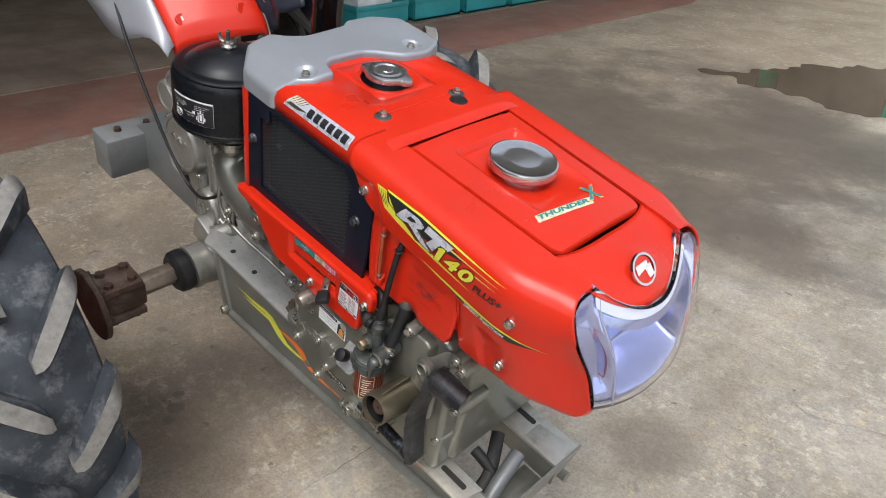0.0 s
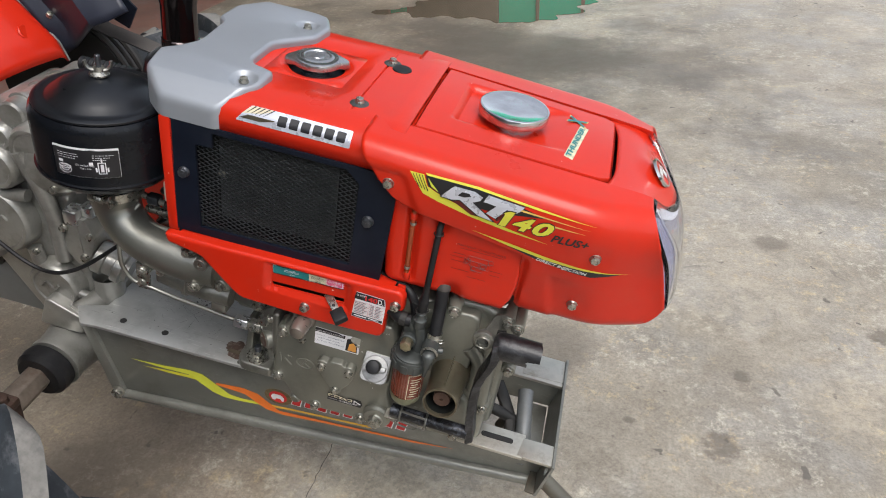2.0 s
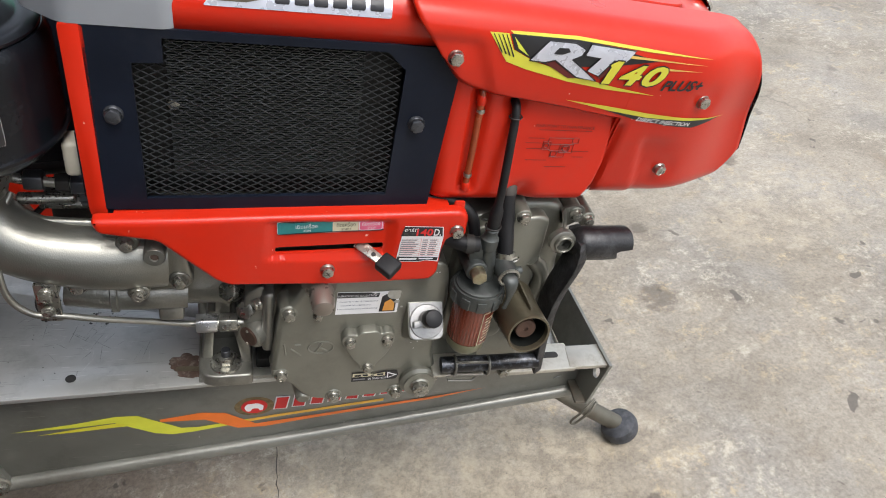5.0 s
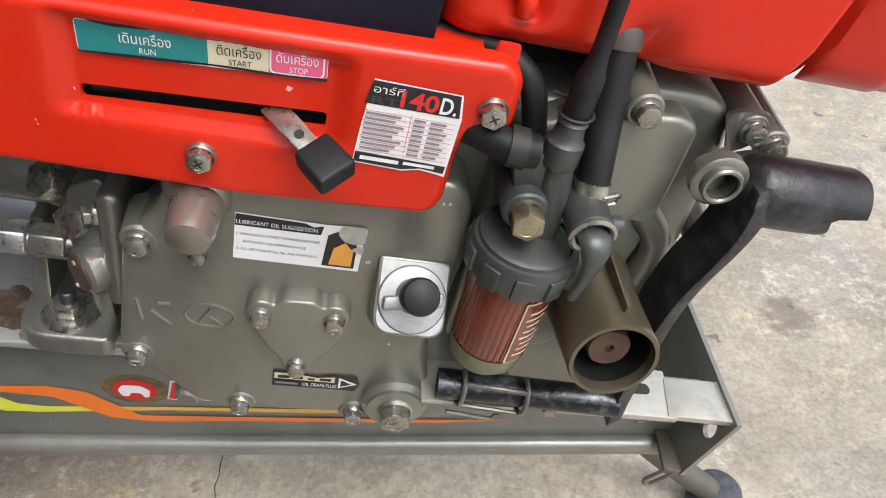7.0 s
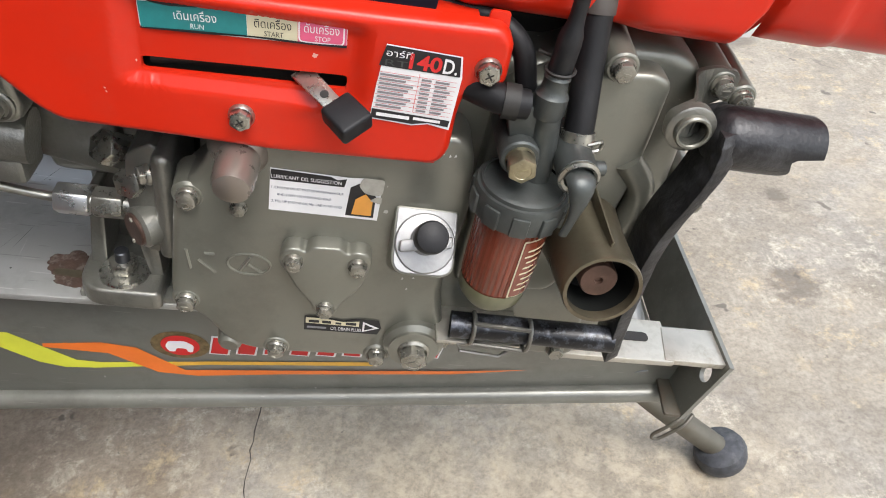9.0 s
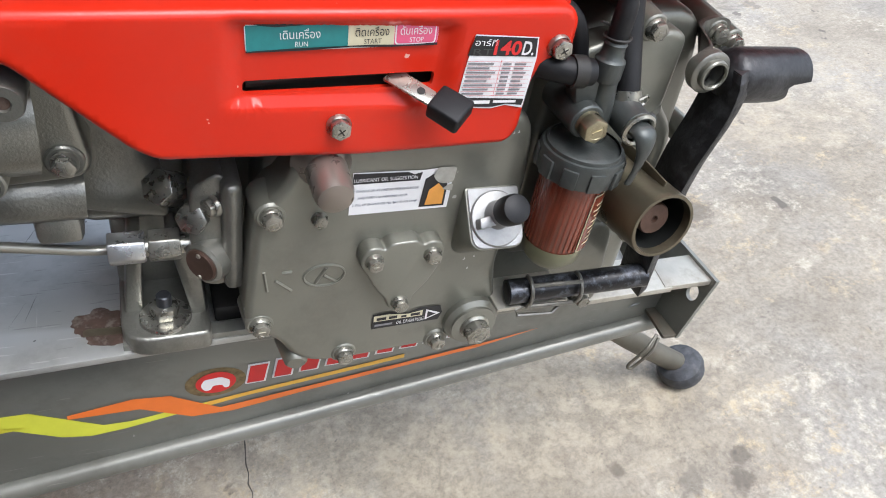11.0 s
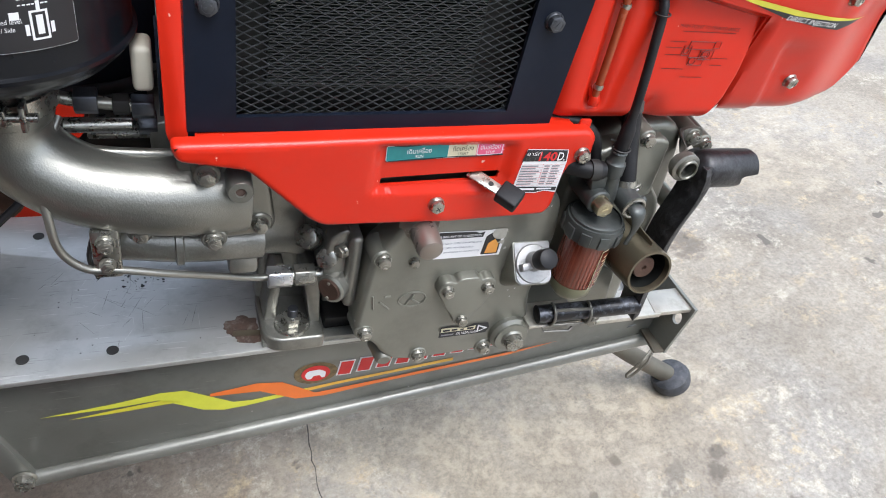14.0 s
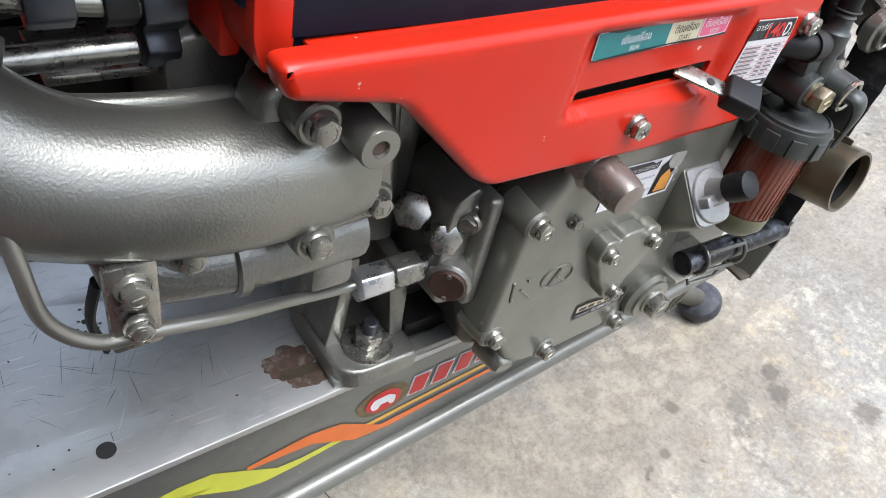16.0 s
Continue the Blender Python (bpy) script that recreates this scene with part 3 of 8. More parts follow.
def concrete():
    m = bpy.data.materials.new("stained_concrete")
    m.use_nodes = True
    n, link = m.node_tree.nodes, m.node_tree.links.new
    b = n["Principled BSDF"]
    co = n.new("ShaderNodeTexCoord")

    def noise_at(scale, detail=6, rough=0.6, dist=0.0):
        t = n.new("ShaderNodeTexNoise")
        t.inputs["Scale"].default_value, t.inputs["Detail"].default_value = scale, detail
        t.inputs["Roughness"].default_value, t.inputs["Distortion"].default_value = rough, dist
        link(co.outputs["Object"], t.inputs["Vector"])
        return t.outputs["Fac"]

    def ramp(src, a, ca, z, cz):
        r = n.new("ShaderNodeValToRGB")
        r.color_ramp.elements[0].position, r.color_ramp.elements[1].position = a, z
        r.color_ramp.elements[0].color, r.color_ramp.elements[1].color = (*ca, 1), (*cz, 1)
        link(src, r.inputs["Fac"])
        return r.outputs["Color"]

    def mix(fac, a, c, mode="MIX"):
        x = n.new("ShaderNodeMix")
        x.data_type, x.blend_type = "RGBA", mode
        if isinstance(fac, float):
            x.inputs["Factor"].default_value = fac
        else:
            link(fac, x.inputs["Factor"])
        for s, v in (("A", a), ("B", c)):
            if isinstance(v, tuple):
                x.inputs[s].default_value = (*v, 1)
            else:
                link(v, x.inputs[s])
        return x.outputs["Result"]

    big = noise_at(0.8, 6, 0.6, 0.4)
    mid = noise_at(7.5, 9, 0.74, 0.25)
    fine = noise_at(150.0, 6, 0.75)
    base = ramp(big, 0.36, (0.37, 0.338, 0.285), 0.64, (0.47, 0.43, 0.365))
    cool = ramp(noise_at(3.2, 6, 0.62, 0.3), 0.47, (0, 0, 0), 0.60, (0.6, 0.6, 0.6))
    base = mix(cool, base, (0.40, 0.39, 0.37))
    # browner, darker floor left of the crack, its edge wobbled by noise
    side = n.new("ShaderNodeSeparateXYZ")
    link(co.outputs["Object"], side.inputs["Vector"])
    drift = n.new("ShaderNodeMath")
    drift.operation = "MULTIPLY_ADD"
    link(noise_at(2.3, 6, 0.65, 0.6), drift.inputs[0])
    drift.inputs[1].default_value = 0.22
    link(side.outputs["X"], drift.inputs[2])
    slab = n.new("ShaderNodeMapRange")
    slab.inputs["From Min"].default_value, slab.inputs["From Max"].default_value = -0.10, -0.20
    link(drift.outputs["Value"], slab.inputs["Value"])
    left_tone = slab.outputs["Result"]
    col0 = mix(0.50, base, (0.29, 0.22, 0.155))
    base = mix(left_tone, base, col0)
    patch = ramp(mid, 0.36, (0.72, 0.70, 0.67), 0.60, (1.0, 0.99, 0.97))
    col = mix(0.85, base, patch, "MULTIPLY")
    clouds = ramp(noise_at(2.1, 6, 0.66, 0.3), 0.40, (0.72, 0.70, 0.67), 0.58, (1.0, 1.0, 1.0))
    col = mix(0.8, col, clouds, "MULTIPLY")
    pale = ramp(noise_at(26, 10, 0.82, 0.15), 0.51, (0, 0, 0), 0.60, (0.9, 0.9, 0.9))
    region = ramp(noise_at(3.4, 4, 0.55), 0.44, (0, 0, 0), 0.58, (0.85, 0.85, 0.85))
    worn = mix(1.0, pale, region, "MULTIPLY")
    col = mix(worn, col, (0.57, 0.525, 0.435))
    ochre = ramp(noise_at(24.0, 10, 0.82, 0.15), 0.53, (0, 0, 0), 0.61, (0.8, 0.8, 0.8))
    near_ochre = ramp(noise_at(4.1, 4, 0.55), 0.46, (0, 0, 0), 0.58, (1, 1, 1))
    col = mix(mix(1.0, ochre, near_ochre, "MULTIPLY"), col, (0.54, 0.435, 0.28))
    rusty = ramp(noise_at(9.0, 8, 0.72, 0.4), 0.57, (0, 0, 0), 0.70, (0.30, 0.30, 0.30))
    col = mix(rusty, col, (0.26, 0.19, 0.125))
    grit = ramp(noise_at(62.0, 8, 0.8, 0.1), 0.36, (0.80, 0.79, 0.77), 0.56, (1.03, 1.03, 1.02))
    col = mix(1.0, col, grit, "MULTIPLY")
    pits = ramp(noise_at(95.0, 3, 0.6, 0.0), 0.70, (0, 0, 0), 0.73, (0.75, 0.75, 0.75))
    col = mix(pits, col, (0.13, 0.115, 0.095))
    speck = ramp(fine, 0.34, (0.72, 0.71, 0.69), 0.58, (1.05, 1.04, 1.03))
    col = mix(1.0, col, speck, "MULTIPLY")
    # damp floor round the puddle; near the shed the colour also stands for roof shade
    place = n.new("ShaderNodeVectorMath")
    place.operation = "DISTANCE"
    link(co.outputs["Object"], place.inputs[0])
    place.inputs[1].default_value = (-0.9, 2.7, 0)
    near = n.new("ShaderNodeMapRange")
    near.inputs["From Min"].default_value, near.inputs["From Max"].default_value = 2.4, 0.7
    near.inputs["To Min"].default_value, near.inputs["To Max"].default_value = -0.16, 0.15
    link(place.outputs["Value"], near.inputs["Value"])
    wet = n.new("ShaderNodeMath")
    link(noise_at(1.6, 8, 0.66, 0.25), wet.inputs[0])
    link(near.outputs["Result"], wet.inputs[1])
    damp = ramp(wet.outputs["Value"], 0.45, (0, 0, 0), 0.68, (0.95, 0.95, 0.95))
    col = mix(damp, col, mix(0.85, col, (0.085, 0.068, 0.052)))
    spots = ramp(noise_at(6.2, 4, 0.55, 0.6), 0.675, (0, 0, 0), 0.705, (0.45, 0.45, 0.45))
    col = mix(spots, col, (0.10, 0.088, 0.074))
    drips = ramp(noise_at(17.0, 3, 0.55, 0.4), 0.69, (0, 0, 0), 0.72, (0.8, 0.8, 0.8))
    col = mix(drips, col, (0.10, 0.086, 0.072))
    # old damp marks, oil drips, broad darker patches near the wheels: x, y, radius, strength
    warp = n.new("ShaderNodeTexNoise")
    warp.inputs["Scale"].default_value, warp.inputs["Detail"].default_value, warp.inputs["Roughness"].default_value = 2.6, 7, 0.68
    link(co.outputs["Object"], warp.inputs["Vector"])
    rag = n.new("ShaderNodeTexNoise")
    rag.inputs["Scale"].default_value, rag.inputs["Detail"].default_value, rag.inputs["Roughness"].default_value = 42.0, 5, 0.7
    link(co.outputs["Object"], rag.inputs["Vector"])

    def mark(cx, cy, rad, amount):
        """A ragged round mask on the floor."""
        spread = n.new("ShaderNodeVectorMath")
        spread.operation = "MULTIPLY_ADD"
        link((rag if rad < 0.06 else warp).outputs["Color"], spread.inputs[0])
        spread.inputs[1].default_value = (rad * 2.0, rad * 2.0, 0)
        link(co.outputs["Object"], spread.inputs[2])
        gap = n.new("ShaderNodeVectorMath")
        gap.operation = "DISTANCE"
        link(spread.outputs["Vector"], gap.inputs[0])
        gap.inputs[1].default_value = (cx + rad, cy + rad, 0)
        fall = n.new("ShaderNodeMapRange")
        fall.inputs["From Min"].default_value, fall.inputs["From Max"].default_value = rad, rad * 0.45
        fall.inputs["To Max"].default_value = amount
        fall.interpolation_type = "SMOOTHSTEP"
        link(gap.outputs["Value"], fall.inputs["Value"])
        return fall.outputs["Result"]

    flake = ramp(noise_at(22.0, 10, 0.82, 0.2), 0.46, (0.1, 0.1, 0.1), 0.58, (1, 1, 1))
    for spot in OCHRE_LIFT:
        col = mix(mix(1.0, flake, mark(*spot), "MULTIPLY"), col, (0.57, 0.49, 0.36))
    for spot in DARK_MARKS:
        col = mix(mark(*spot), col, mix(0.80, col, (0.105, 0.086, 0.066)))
    # hairline cracks
    vo = n.new("ShaderNodeTexVoronoi")
    vo.feature = "DISTANCE_TO_EDGE"
    vo.inputs["Scale"].default_value = 0.6
    wob = n.new("ShaderNodeTexNoise")
    wob.inputs["Scale"].default_value, wob.inputs["Detail"].default_value = 6, 5
    link(co.outputs["Object"], wob.inputs["Vector"])
    add = n.new("ShaderNodeVectorMath")
    add.operation = "MULTIPLY_ADD"
    link(wob.outputs["Color"], add.inputs[0])
    add.inputs[1].default_value = (0.22, 0.22, 0)
    link(co.outputs["Object"], add.inputs[2])
    link(add.outputs["Vector"], vo.inputs["Vector"])
    crack = ramp(vo.outputs["Distance"], 0.0, (0.38, 0.38, 0.38), 0.0012, (0, 0, 0))
    broken = ramp(noise_at(3.0, 3, 0.5), 0.50, (0, 0, 0), 0.56, (1, 1, 1))
    col = mix(mix(1.0, crack, broken, "MULTIPLY"), col, (0.09, 0.08, 0.07))
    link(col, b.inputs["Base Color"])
    rr = n.new("ShaderNodeMapRange")
    rr.inputs["To Min"].default_value, rr.inputs["To Max"].default_value = 0.38, 0.80
    link(mid, rr.inputs["Value"])
    link(rr.outputs["Result"], b.inputs["Roughness"])
    bp = n.new("ShaderNodeBump")
    bp.inputs["Strength"].default_value, bp.inputs["Distance"].default_value = 0.22, 0.002
    link(mix(0.5, fine, mid), bp.inputs["Height"])
    link(bp.outputs["Normal"], b.inputs["Normal"])
    return m


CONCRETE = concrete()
WALLMAT = material("brown_board_wall", (0.30, 0.26, 0.21), 0.7, vary=0.25, scale=2, bump=0.3, bump_scale=30)
ROOFMAT = material("grey_roof_sheet", (0.30, 0.30, 0.29), 0.6, vary=0.1, scale=2)
REDFLOOR = material("worn_red_oxide_floor", (0.27, 0.135, 0.10), 0.55, vary=0.3, scale=3, bump=0.2, bump_scale=80,
                    dirt=(0.30, 0.25, 0.20), dirt_amount=0.8, dirt_scale=4)
SOIL = material("damp_brown_floor", (0.235, 0.172, 0.122), 0.7, vary=0.35, scale=3, bump=0.5, bump_scale=60,
                dirt=(0.31, 0.26, 0.20), dirt_amount=0.7, dirt_scale=3)
WATER = material("still_water", (0.085, 0.066, 0.045), 0.03, vary=0.2, scale=3)
GREENSHEET = material("green_sheet", (0.05, 0.72, 0.46), 0.5, vary=0.1, scale=2)

g = bmesh.new()
bmesh.ops.create_grid(g, x_segments=8, y_segments=8, size=60)
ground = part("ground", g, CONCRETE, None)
crack_line = bmesh.new()
rnd = random.Random(4)
side_a, side_b = [], []
for k in range(44):
    y = 0.62 - 0.60 * k / 43
    x = -0.243 - 0.03 * (0.24 - y) * (y < 0.24) + 0.05 * max(0.0, y - 0.24) + 0.005 * noise.noise((k * 0.35, 2.0, 0)) + 0.0025 * rnd.uniform(-1, 1)
    w = (0.0006 + 0.0010 * abs(noise.noise((k * 0.5, 7.0, 1.0)))) * min(1, (43 - k) / 8)
    side_a.append(crack_line.verts.new((x - w, y, 0.0012)))
    side_b.append(crack_line.verts.new((x + w * 0.7, y, 0.0012)))
for k in range(43):
    crack_line.faces.new((side_a[k], side_b[k], side_b[k + 1], side_a[k + 1]))
part("crack", crack_line, CRACK, ground, "thin jagged crack in the concrete")
tagged(ground, "stained grey-beige concrete yard with damp marks", "ground", kind="structure")


def blotch(cx, cy, rx, ry, seed, n=40, rough=0.22):
    return [(cx + rx * k * math.cos(a), cy + ry * k * math.sin(a)) for a, k in
            ((2 * math.pi * i / n, 1 + rough * (noise.noise((math.cos(2 * math.pi * i / n) * 1.3 + seed, math.sin(2 * math.pi * i / n) * 1.3, seed)) * 1.6
                                              + 0.5 * noise.noise((math.cos(2 * math.pi * i / n) * 4 + seed, math.sin(2 * math.pi * i / n) * 4, seed)))) for i in range(n))]


red_strip = part("painted_strip", prism([(-3.42, -6), (-2.62, -6), (-2.50, 6), (-3.30, 9)], "z", -0.01, 0.004), REDFLOOR, None)
tagged(red_strip, "worn red-oxide painted strip of floor", "floor", kind="structure")
soil = part("shop_floor", prism([(-12, -6), (-3.43, -6), (-3.31, 9), (-12, 9)], "z", -0.01, 0.006), SOIL, None)
tagged(soil, "dark brown dirty floor behind the red strip", "floor", kind="structure")
# unseen roof, read from dark reflections; its edge is set for the shade wanted
roof = part("ceiling", box((-14, -9, 3.3), (-1.2, 10.0, 3.4)), ROOFMAT, None)
tagged(roof, "unseen grey sheet roof of the shed, shading the yard's rear", "roof", kind="structure")
# unseen wall, added to keep light out from the shed's back
wall_w = part("added_wall_west", box((-14.1, -9, 0), (-14.0, 10.0, 3.4)), WALLMAT, None)
tagged(wall_w, "unseen plain brown wall added to close the shed's back", "wall", kind="structure")
# unseen wall behind the camera, added to block low light from that side
wall_s = part("added_wall_south", box((-14, -9.1, 0), (6.0, -9.0, 3.4)), ROOFMAT, None)
tagged(wall_s, "unseen grey wall added to cut low sky light on the near side", "wall", kind="structure")
PUD = [(-1.29, 3.81), (-1.10, 4.05), (-0.85, 4.55), (-0.55, 4.80), (-0.10, 5.02), (0.10, 4.86), (0.16, 4.45), (0.02, 4.05), (-0.08, 3.72), (-0.26, 3.64), (-0.52, 3.66), (-0.80, 3.70), (-1.00, 3.72)]


def ragged(pts, step, amount, seed):
    """A closed outline cut fine and pushed in and out unevenly."""
    out = []
    for i, q in enumerate(pts):
        a_, b_ = Vector(q), Vector(pts[(i + 1) % len(pts)])
        n_ = max(1, int((b_ - a_).length / step))
        nor = Vector((-(b_ - a_).y, (b_ - a_).x)).normalized()
        for j in range(n_):
            w = a_ + (b_ - a_) * (j / n_)
            k = noise.noise((w.x * 5, w.y * 5, seed)) + 0.5 * noise.noise((w.x * 13, w.y * 13, seed))
            out.append((w + nor * (k * amount))[:])
    return out


puddle = part("puddle", prism(ragged(rounded(PUD, 0.09, 4), 0.02, 0.13, 2.0), "z", -0.01, 0.0025), WATER, None)
tagged(puddle, "shallow puddle of still water on the concrete", "water", kind="structure")

wall_b = bmesh.new()
for lo, hi in (((-9, 10.0, 0), (-3.22, 10.12, 4)), ((-2.92, 10.0, 0), (-1.52, 10.12, 4)), ((-3.22, 10.0, 0), (-2.92, 10.12, 1.42)), ((-3.22, 10.0, 1.72), (-2.92, 10.12, 4))):
    box(lo, hi, 0, wall_b)
tagged(part("wall_north", wall_b, WALLMAT, None), "brown boarded wall at the yard's far edge", "wall", kind="structure")
sheet = part("boundary_sheet", box((-1.50, 10.0, 0.0), (0.35, 10.03, 3.4), 0), GREENSHEET, None)
tagged(sheet, "bright mint-green sheet closing the yard's far edge", "fence", kind="structure")
back_sheet = part("boundary_sheet", box((-3.4, 10.2, 0.9), (-2.7, 10.23, 2.3), 0), GREENSHEET, None)
tagged(back_sheet, "mint-green sheet behind a small wall opening", "fence", kind="structure")
for x in (-0.95, -0.3):
    tagged(part("fence_rail", box((x, 9.97, 0), (x + 0.05, 10.0, 3.4), 0.005), WALLMAT, None), "dark upright rail on the green sheet", "fence", kind="structure")


def crate(x, y):
    c = thing("crate", "teal plastic crate holding a white sack", "crate", Matrix.Translation((x, y, 0.006)), group="row of crates")
    w, d, h = 0.36, 0.50, 0.16
    for a, b_ in (((-w / 2, -d / 2, 0), (w / 2, d / 2, 0.02)), ((-w / 2, -d / 2, 0), (-w / 2 + 0.02, d / 2, h)), ((w / 2 - 0.02, -d / 2, 0), (w / 2, d / 2, h)),
                  ((-w / 2 + 0.02, -d / 2, 0), (w / 2 - 0.02, -d / 2 + 0.02, h)), ((-w / 2 + 0.02, d / 2 - 0.02, 0), (w / 2 - 0.02, d / 2, h))):
        part("panel", box(a, b_, 0.004), CRATE, c)
    part("rim", prism([(-w / 2 - 0.012, -d / 2 - 0.012), (w / 2 + 0.012, -d / 2 - 0.012), (w / 2 + 0.012, -d / 2 + 0.012), (-w / 2 - 0.012, -d / 2 + 0.012)], "z", h - 0.03, h + 0.004, 0.003), CRATE, c)
    part("rim", prism([(w / 2 - 0.008, -d / 2), (w / 2 + 0.012, -d / 2), (w / 2 + 0.012, d / 2), (w / 2 - 0.008, d / 2)], "z", h - 0.03, h + 0.003, 0.003), CRATE, c)
    return c


def sack(x, y, z, seed):
    t = bmesh.new()
    bmesh.ops.create_uvsphere(t, u_segments=20, v_segments=14, radius=1)
    for v in t.verts:
        p = v.co
        k = 1 + 0.10 * noise.noise(p * 2.2 + Vector((seed, 0, 0)))
        v.co = Vector((0.14 * k * math.copysign(abs(p.x) ** 0.7, p.x), 0.19 * k * math.copysign(abs(p.y) ** 0.7, p.y), 0.15 + 0.15 * k * math.copysign(abs(p.z) ** 0.7, p.z)))
    ob = part("sack", t, SACK, None)
    ob.matrix_basis = Matrix.Translation((x, y, z))
    return tagged(ob, "stuffed white woven sack in a teal crate", "sack", group="sacks")


for i in range(6):
    crate(-3.62 + 0.016 * i, 3.05 + 0.56 * i)
    sack(-3.62 + 0.016 * i, 3.05 + 0.56 * i, 0.03, i * 3.7)

# ---- the walking tractor's frame, gearbox and wheels ----
chassis = thing("walking_tractor", "olive-grey two-wheel walking tractor frame with gearbox and lugged wheels", "walking tractor", TRACTOR)


def xz(pts, y0, y1, w=0.0, bm=None, seg=2):
    return prism(pts, "y", y0, y1, w, seg, bm)


# beam: top plate, side plates, rolled lower edge
part("top_plate", prism(rounded([(-0.4266, 0.0265), (0.17, 0.040), (0.17, 0.254), (-0.4300, 0.257), (-0.4470, 0.257), (-0.4780, 0.224), (-0.4700, 0.205), (-0.4305, 0.200), (-0.4340, 0.075), (-0.4620, 0.062), (-0.4800, 0.060), (-0.4490, 0.0225)], 0.004), "z", -0.357, -0.351, 0.0012), PLATE, chassis, "grey steel top plate with drilled holes")
for y0, y1 in ((0.054, 0.060), (0.232, 0.238)):
    part("side_plate", xz([(-0.455, -0.39), (-0.45, -0.357), (0.30, -0.357), (0.30, -0.43), (-0.415, -0.525)], y0, y1, 0.001), STEEL, chassis)
for y in (0.052, 0.240):
    part("lower_rail", tube([(-0.42, y, -0.530), (-0.1, y, -0.490), (0.312, y, -0.4345)], 0.0094, 14, 4), STEEL, chassis, "rolled lower edge of the beam")
part("rear_flange", xz([(-0.47, -0.385), (-0.452, -0.38), (-0.405, -0.53), (-0.428, -0.54)], 0.047, 0.245, 0.003), STEEL, chassis)
bolt(BOLT_L, (-0.418, 0.046, -0.520), (0, -1, 0), chassis, 0.2)
for x in (-0.321, -0.393):
    for y in (0.052, 0.222):
        part("drill_hole", lathe([(0, 0), (0.0053, 0), (0.0053, 0.0009), (0, 0.0009)], (x, y, -0.3512), (0, 0, 1), 18), DARK, chassis, "dark drilled hole")

# front cross member, open rails and stand
part("front_rail", box((0.165, 0.017, -0.357), (0.264, 0.061, -0.351), 0.001), BAREMETAL, chassis, "worn steel rail with a slot")
part("front_rail", box((0.165, 0.180, -0.357), (0.308, 0.240, -0.351), 0.001), BAREMETAL, chassis)
part("rail_end", prism([(0.256, 0.0185), (0.311, 0.0175), (0.310, 0.0545), (0.262, 0.0535)], "z", -0.3560, -0.3503, 0.0005), BAREMETAL, chassis, "bare worn steel rail end")
part("rail_end", prism([(0.240, 0.186), (0.311, 0.188), (0.312, 0.232), (0.240, 0.222)], "z", -0.3560, -0.3503, 0.0005), BAREMETAL, chassis)
part("slot", prism(rounded([(0.198, 0.0365), (0.247, 0.0365), (0.247, 0.0460), (0.198, 0.0460)], 0.0046, 4), "z", -0.3512, -0.3503), DARK, chassis, "dark elongated slot")
part("slot", prism(rounded([(0.190, 0.212), (0.236, 0.212), (0.236, 0.222), (0.190, 0.222)], 0.0049, 4), "z", -0.3512, -0.3503), DARK, chassis)
part("rail_web", box((0.165, 0.057, -0.415), (0.300, 0.061, -0.357), 0.001), STEEL, chassis)
part("rail_web", box((0.165, 0.192, -0.415), (0.308, 0.196, -0.357), 0.001), STEEL, chassis)
HOLE = [(0.0275 + 0.0072 * math.cos(k * math.pi / 9), -0.3745 + 0.0085 * math.sin(k * math.pi / 9)) for k in range(18)]
web = framed([(0.0125, -0.3475), (0.243, -0.3475), (0.243, -0.415), (0.045, -0.4200), (0.0145, -0.4235)], HOLE, 0.0, 0.004)
for v in web.verts:
    v.co = (0.3085 + v.co.y + 0.14 * (v.co.z + 0.3475), v.co.x, v.co.z)
part("cross_web", web, STEEL, chassis, "upright front cross plate with a round hole")
part("web_flange", prism(rounded([(0.283, 0.016), (0.299, 0.0150), (0.299, 0.056), (0.287, 0.056)], 0.003), "z", -0.4235, -0.4195, 0.001), GRIMYSTEEL, chassis, "turned lower flange of the cross plate")

stand = part("stand_leg", tube([(0.230, 0.152, -0.440), (0.285, 0.144, -0.505), (0.350, 0.132, -0.550), (0.400, 0.124, -0.582), (0.458, 0.112, -0.614)], 0.0142, 16, 5), GRIMYSTEEL, chassis, "round steel front stand leg")
part("foot", lathe([(0, -0.006), (0.026, -0.006), (0.030, 0.0), (0.031, 0.010), (0.028, 0.018), (0.017, 0.024), (0, 0.026)], (0.468, 0.109, -0.626), (-0.55, 0.08, 0.83), 24), FOOTRUBBER, chassis, "round dusty grey rubber foot")
part("pivot_tube", tube([(0.252, 0.160, -0.362), (0.262, 0.105, -0.39), (0.272, 0.06, -0.42)], 0.0125, 16, 4), HITCH, chassis, "smooth grey stand pivot tube")
part("stand_bracket", prism([(0.255, 0.10), (0.297, 0.10), (0.297, 0.19), (0.255, 0.19)], "z", -0.425, -0.415, 0.002), STEEL, chassis)
part("spring_pin", tube([(0.400, 0.112, -0.552), (0.3893, 0.103, -0.5618), (0.3800, 0.102, -0.5745), (0.3713, 0.102, -0.5868), (0.3665, 0.102, -0.5895), (0.3615, 0.102, -0.5870), (0.3612, 0.102, -0.5795), (0.3700, 0.102, -0.5665), (0.3787, 0.103, -0.5542), (0.394, 0.112, -0.544)], 0.0021, 8, 6), GRIMYSTEEL, chassis, "bent wire spring pin")
part("latch_arm", tube([(0.205, 0.165, -0.366), (0.222, 0.14, -0.375), (0.240, 0.112, -0.392), (0.245, 0.085, -0.405)], 0.011, 10, 5, squash=0.7), DARK, chassis, "grimy dark latch arm")
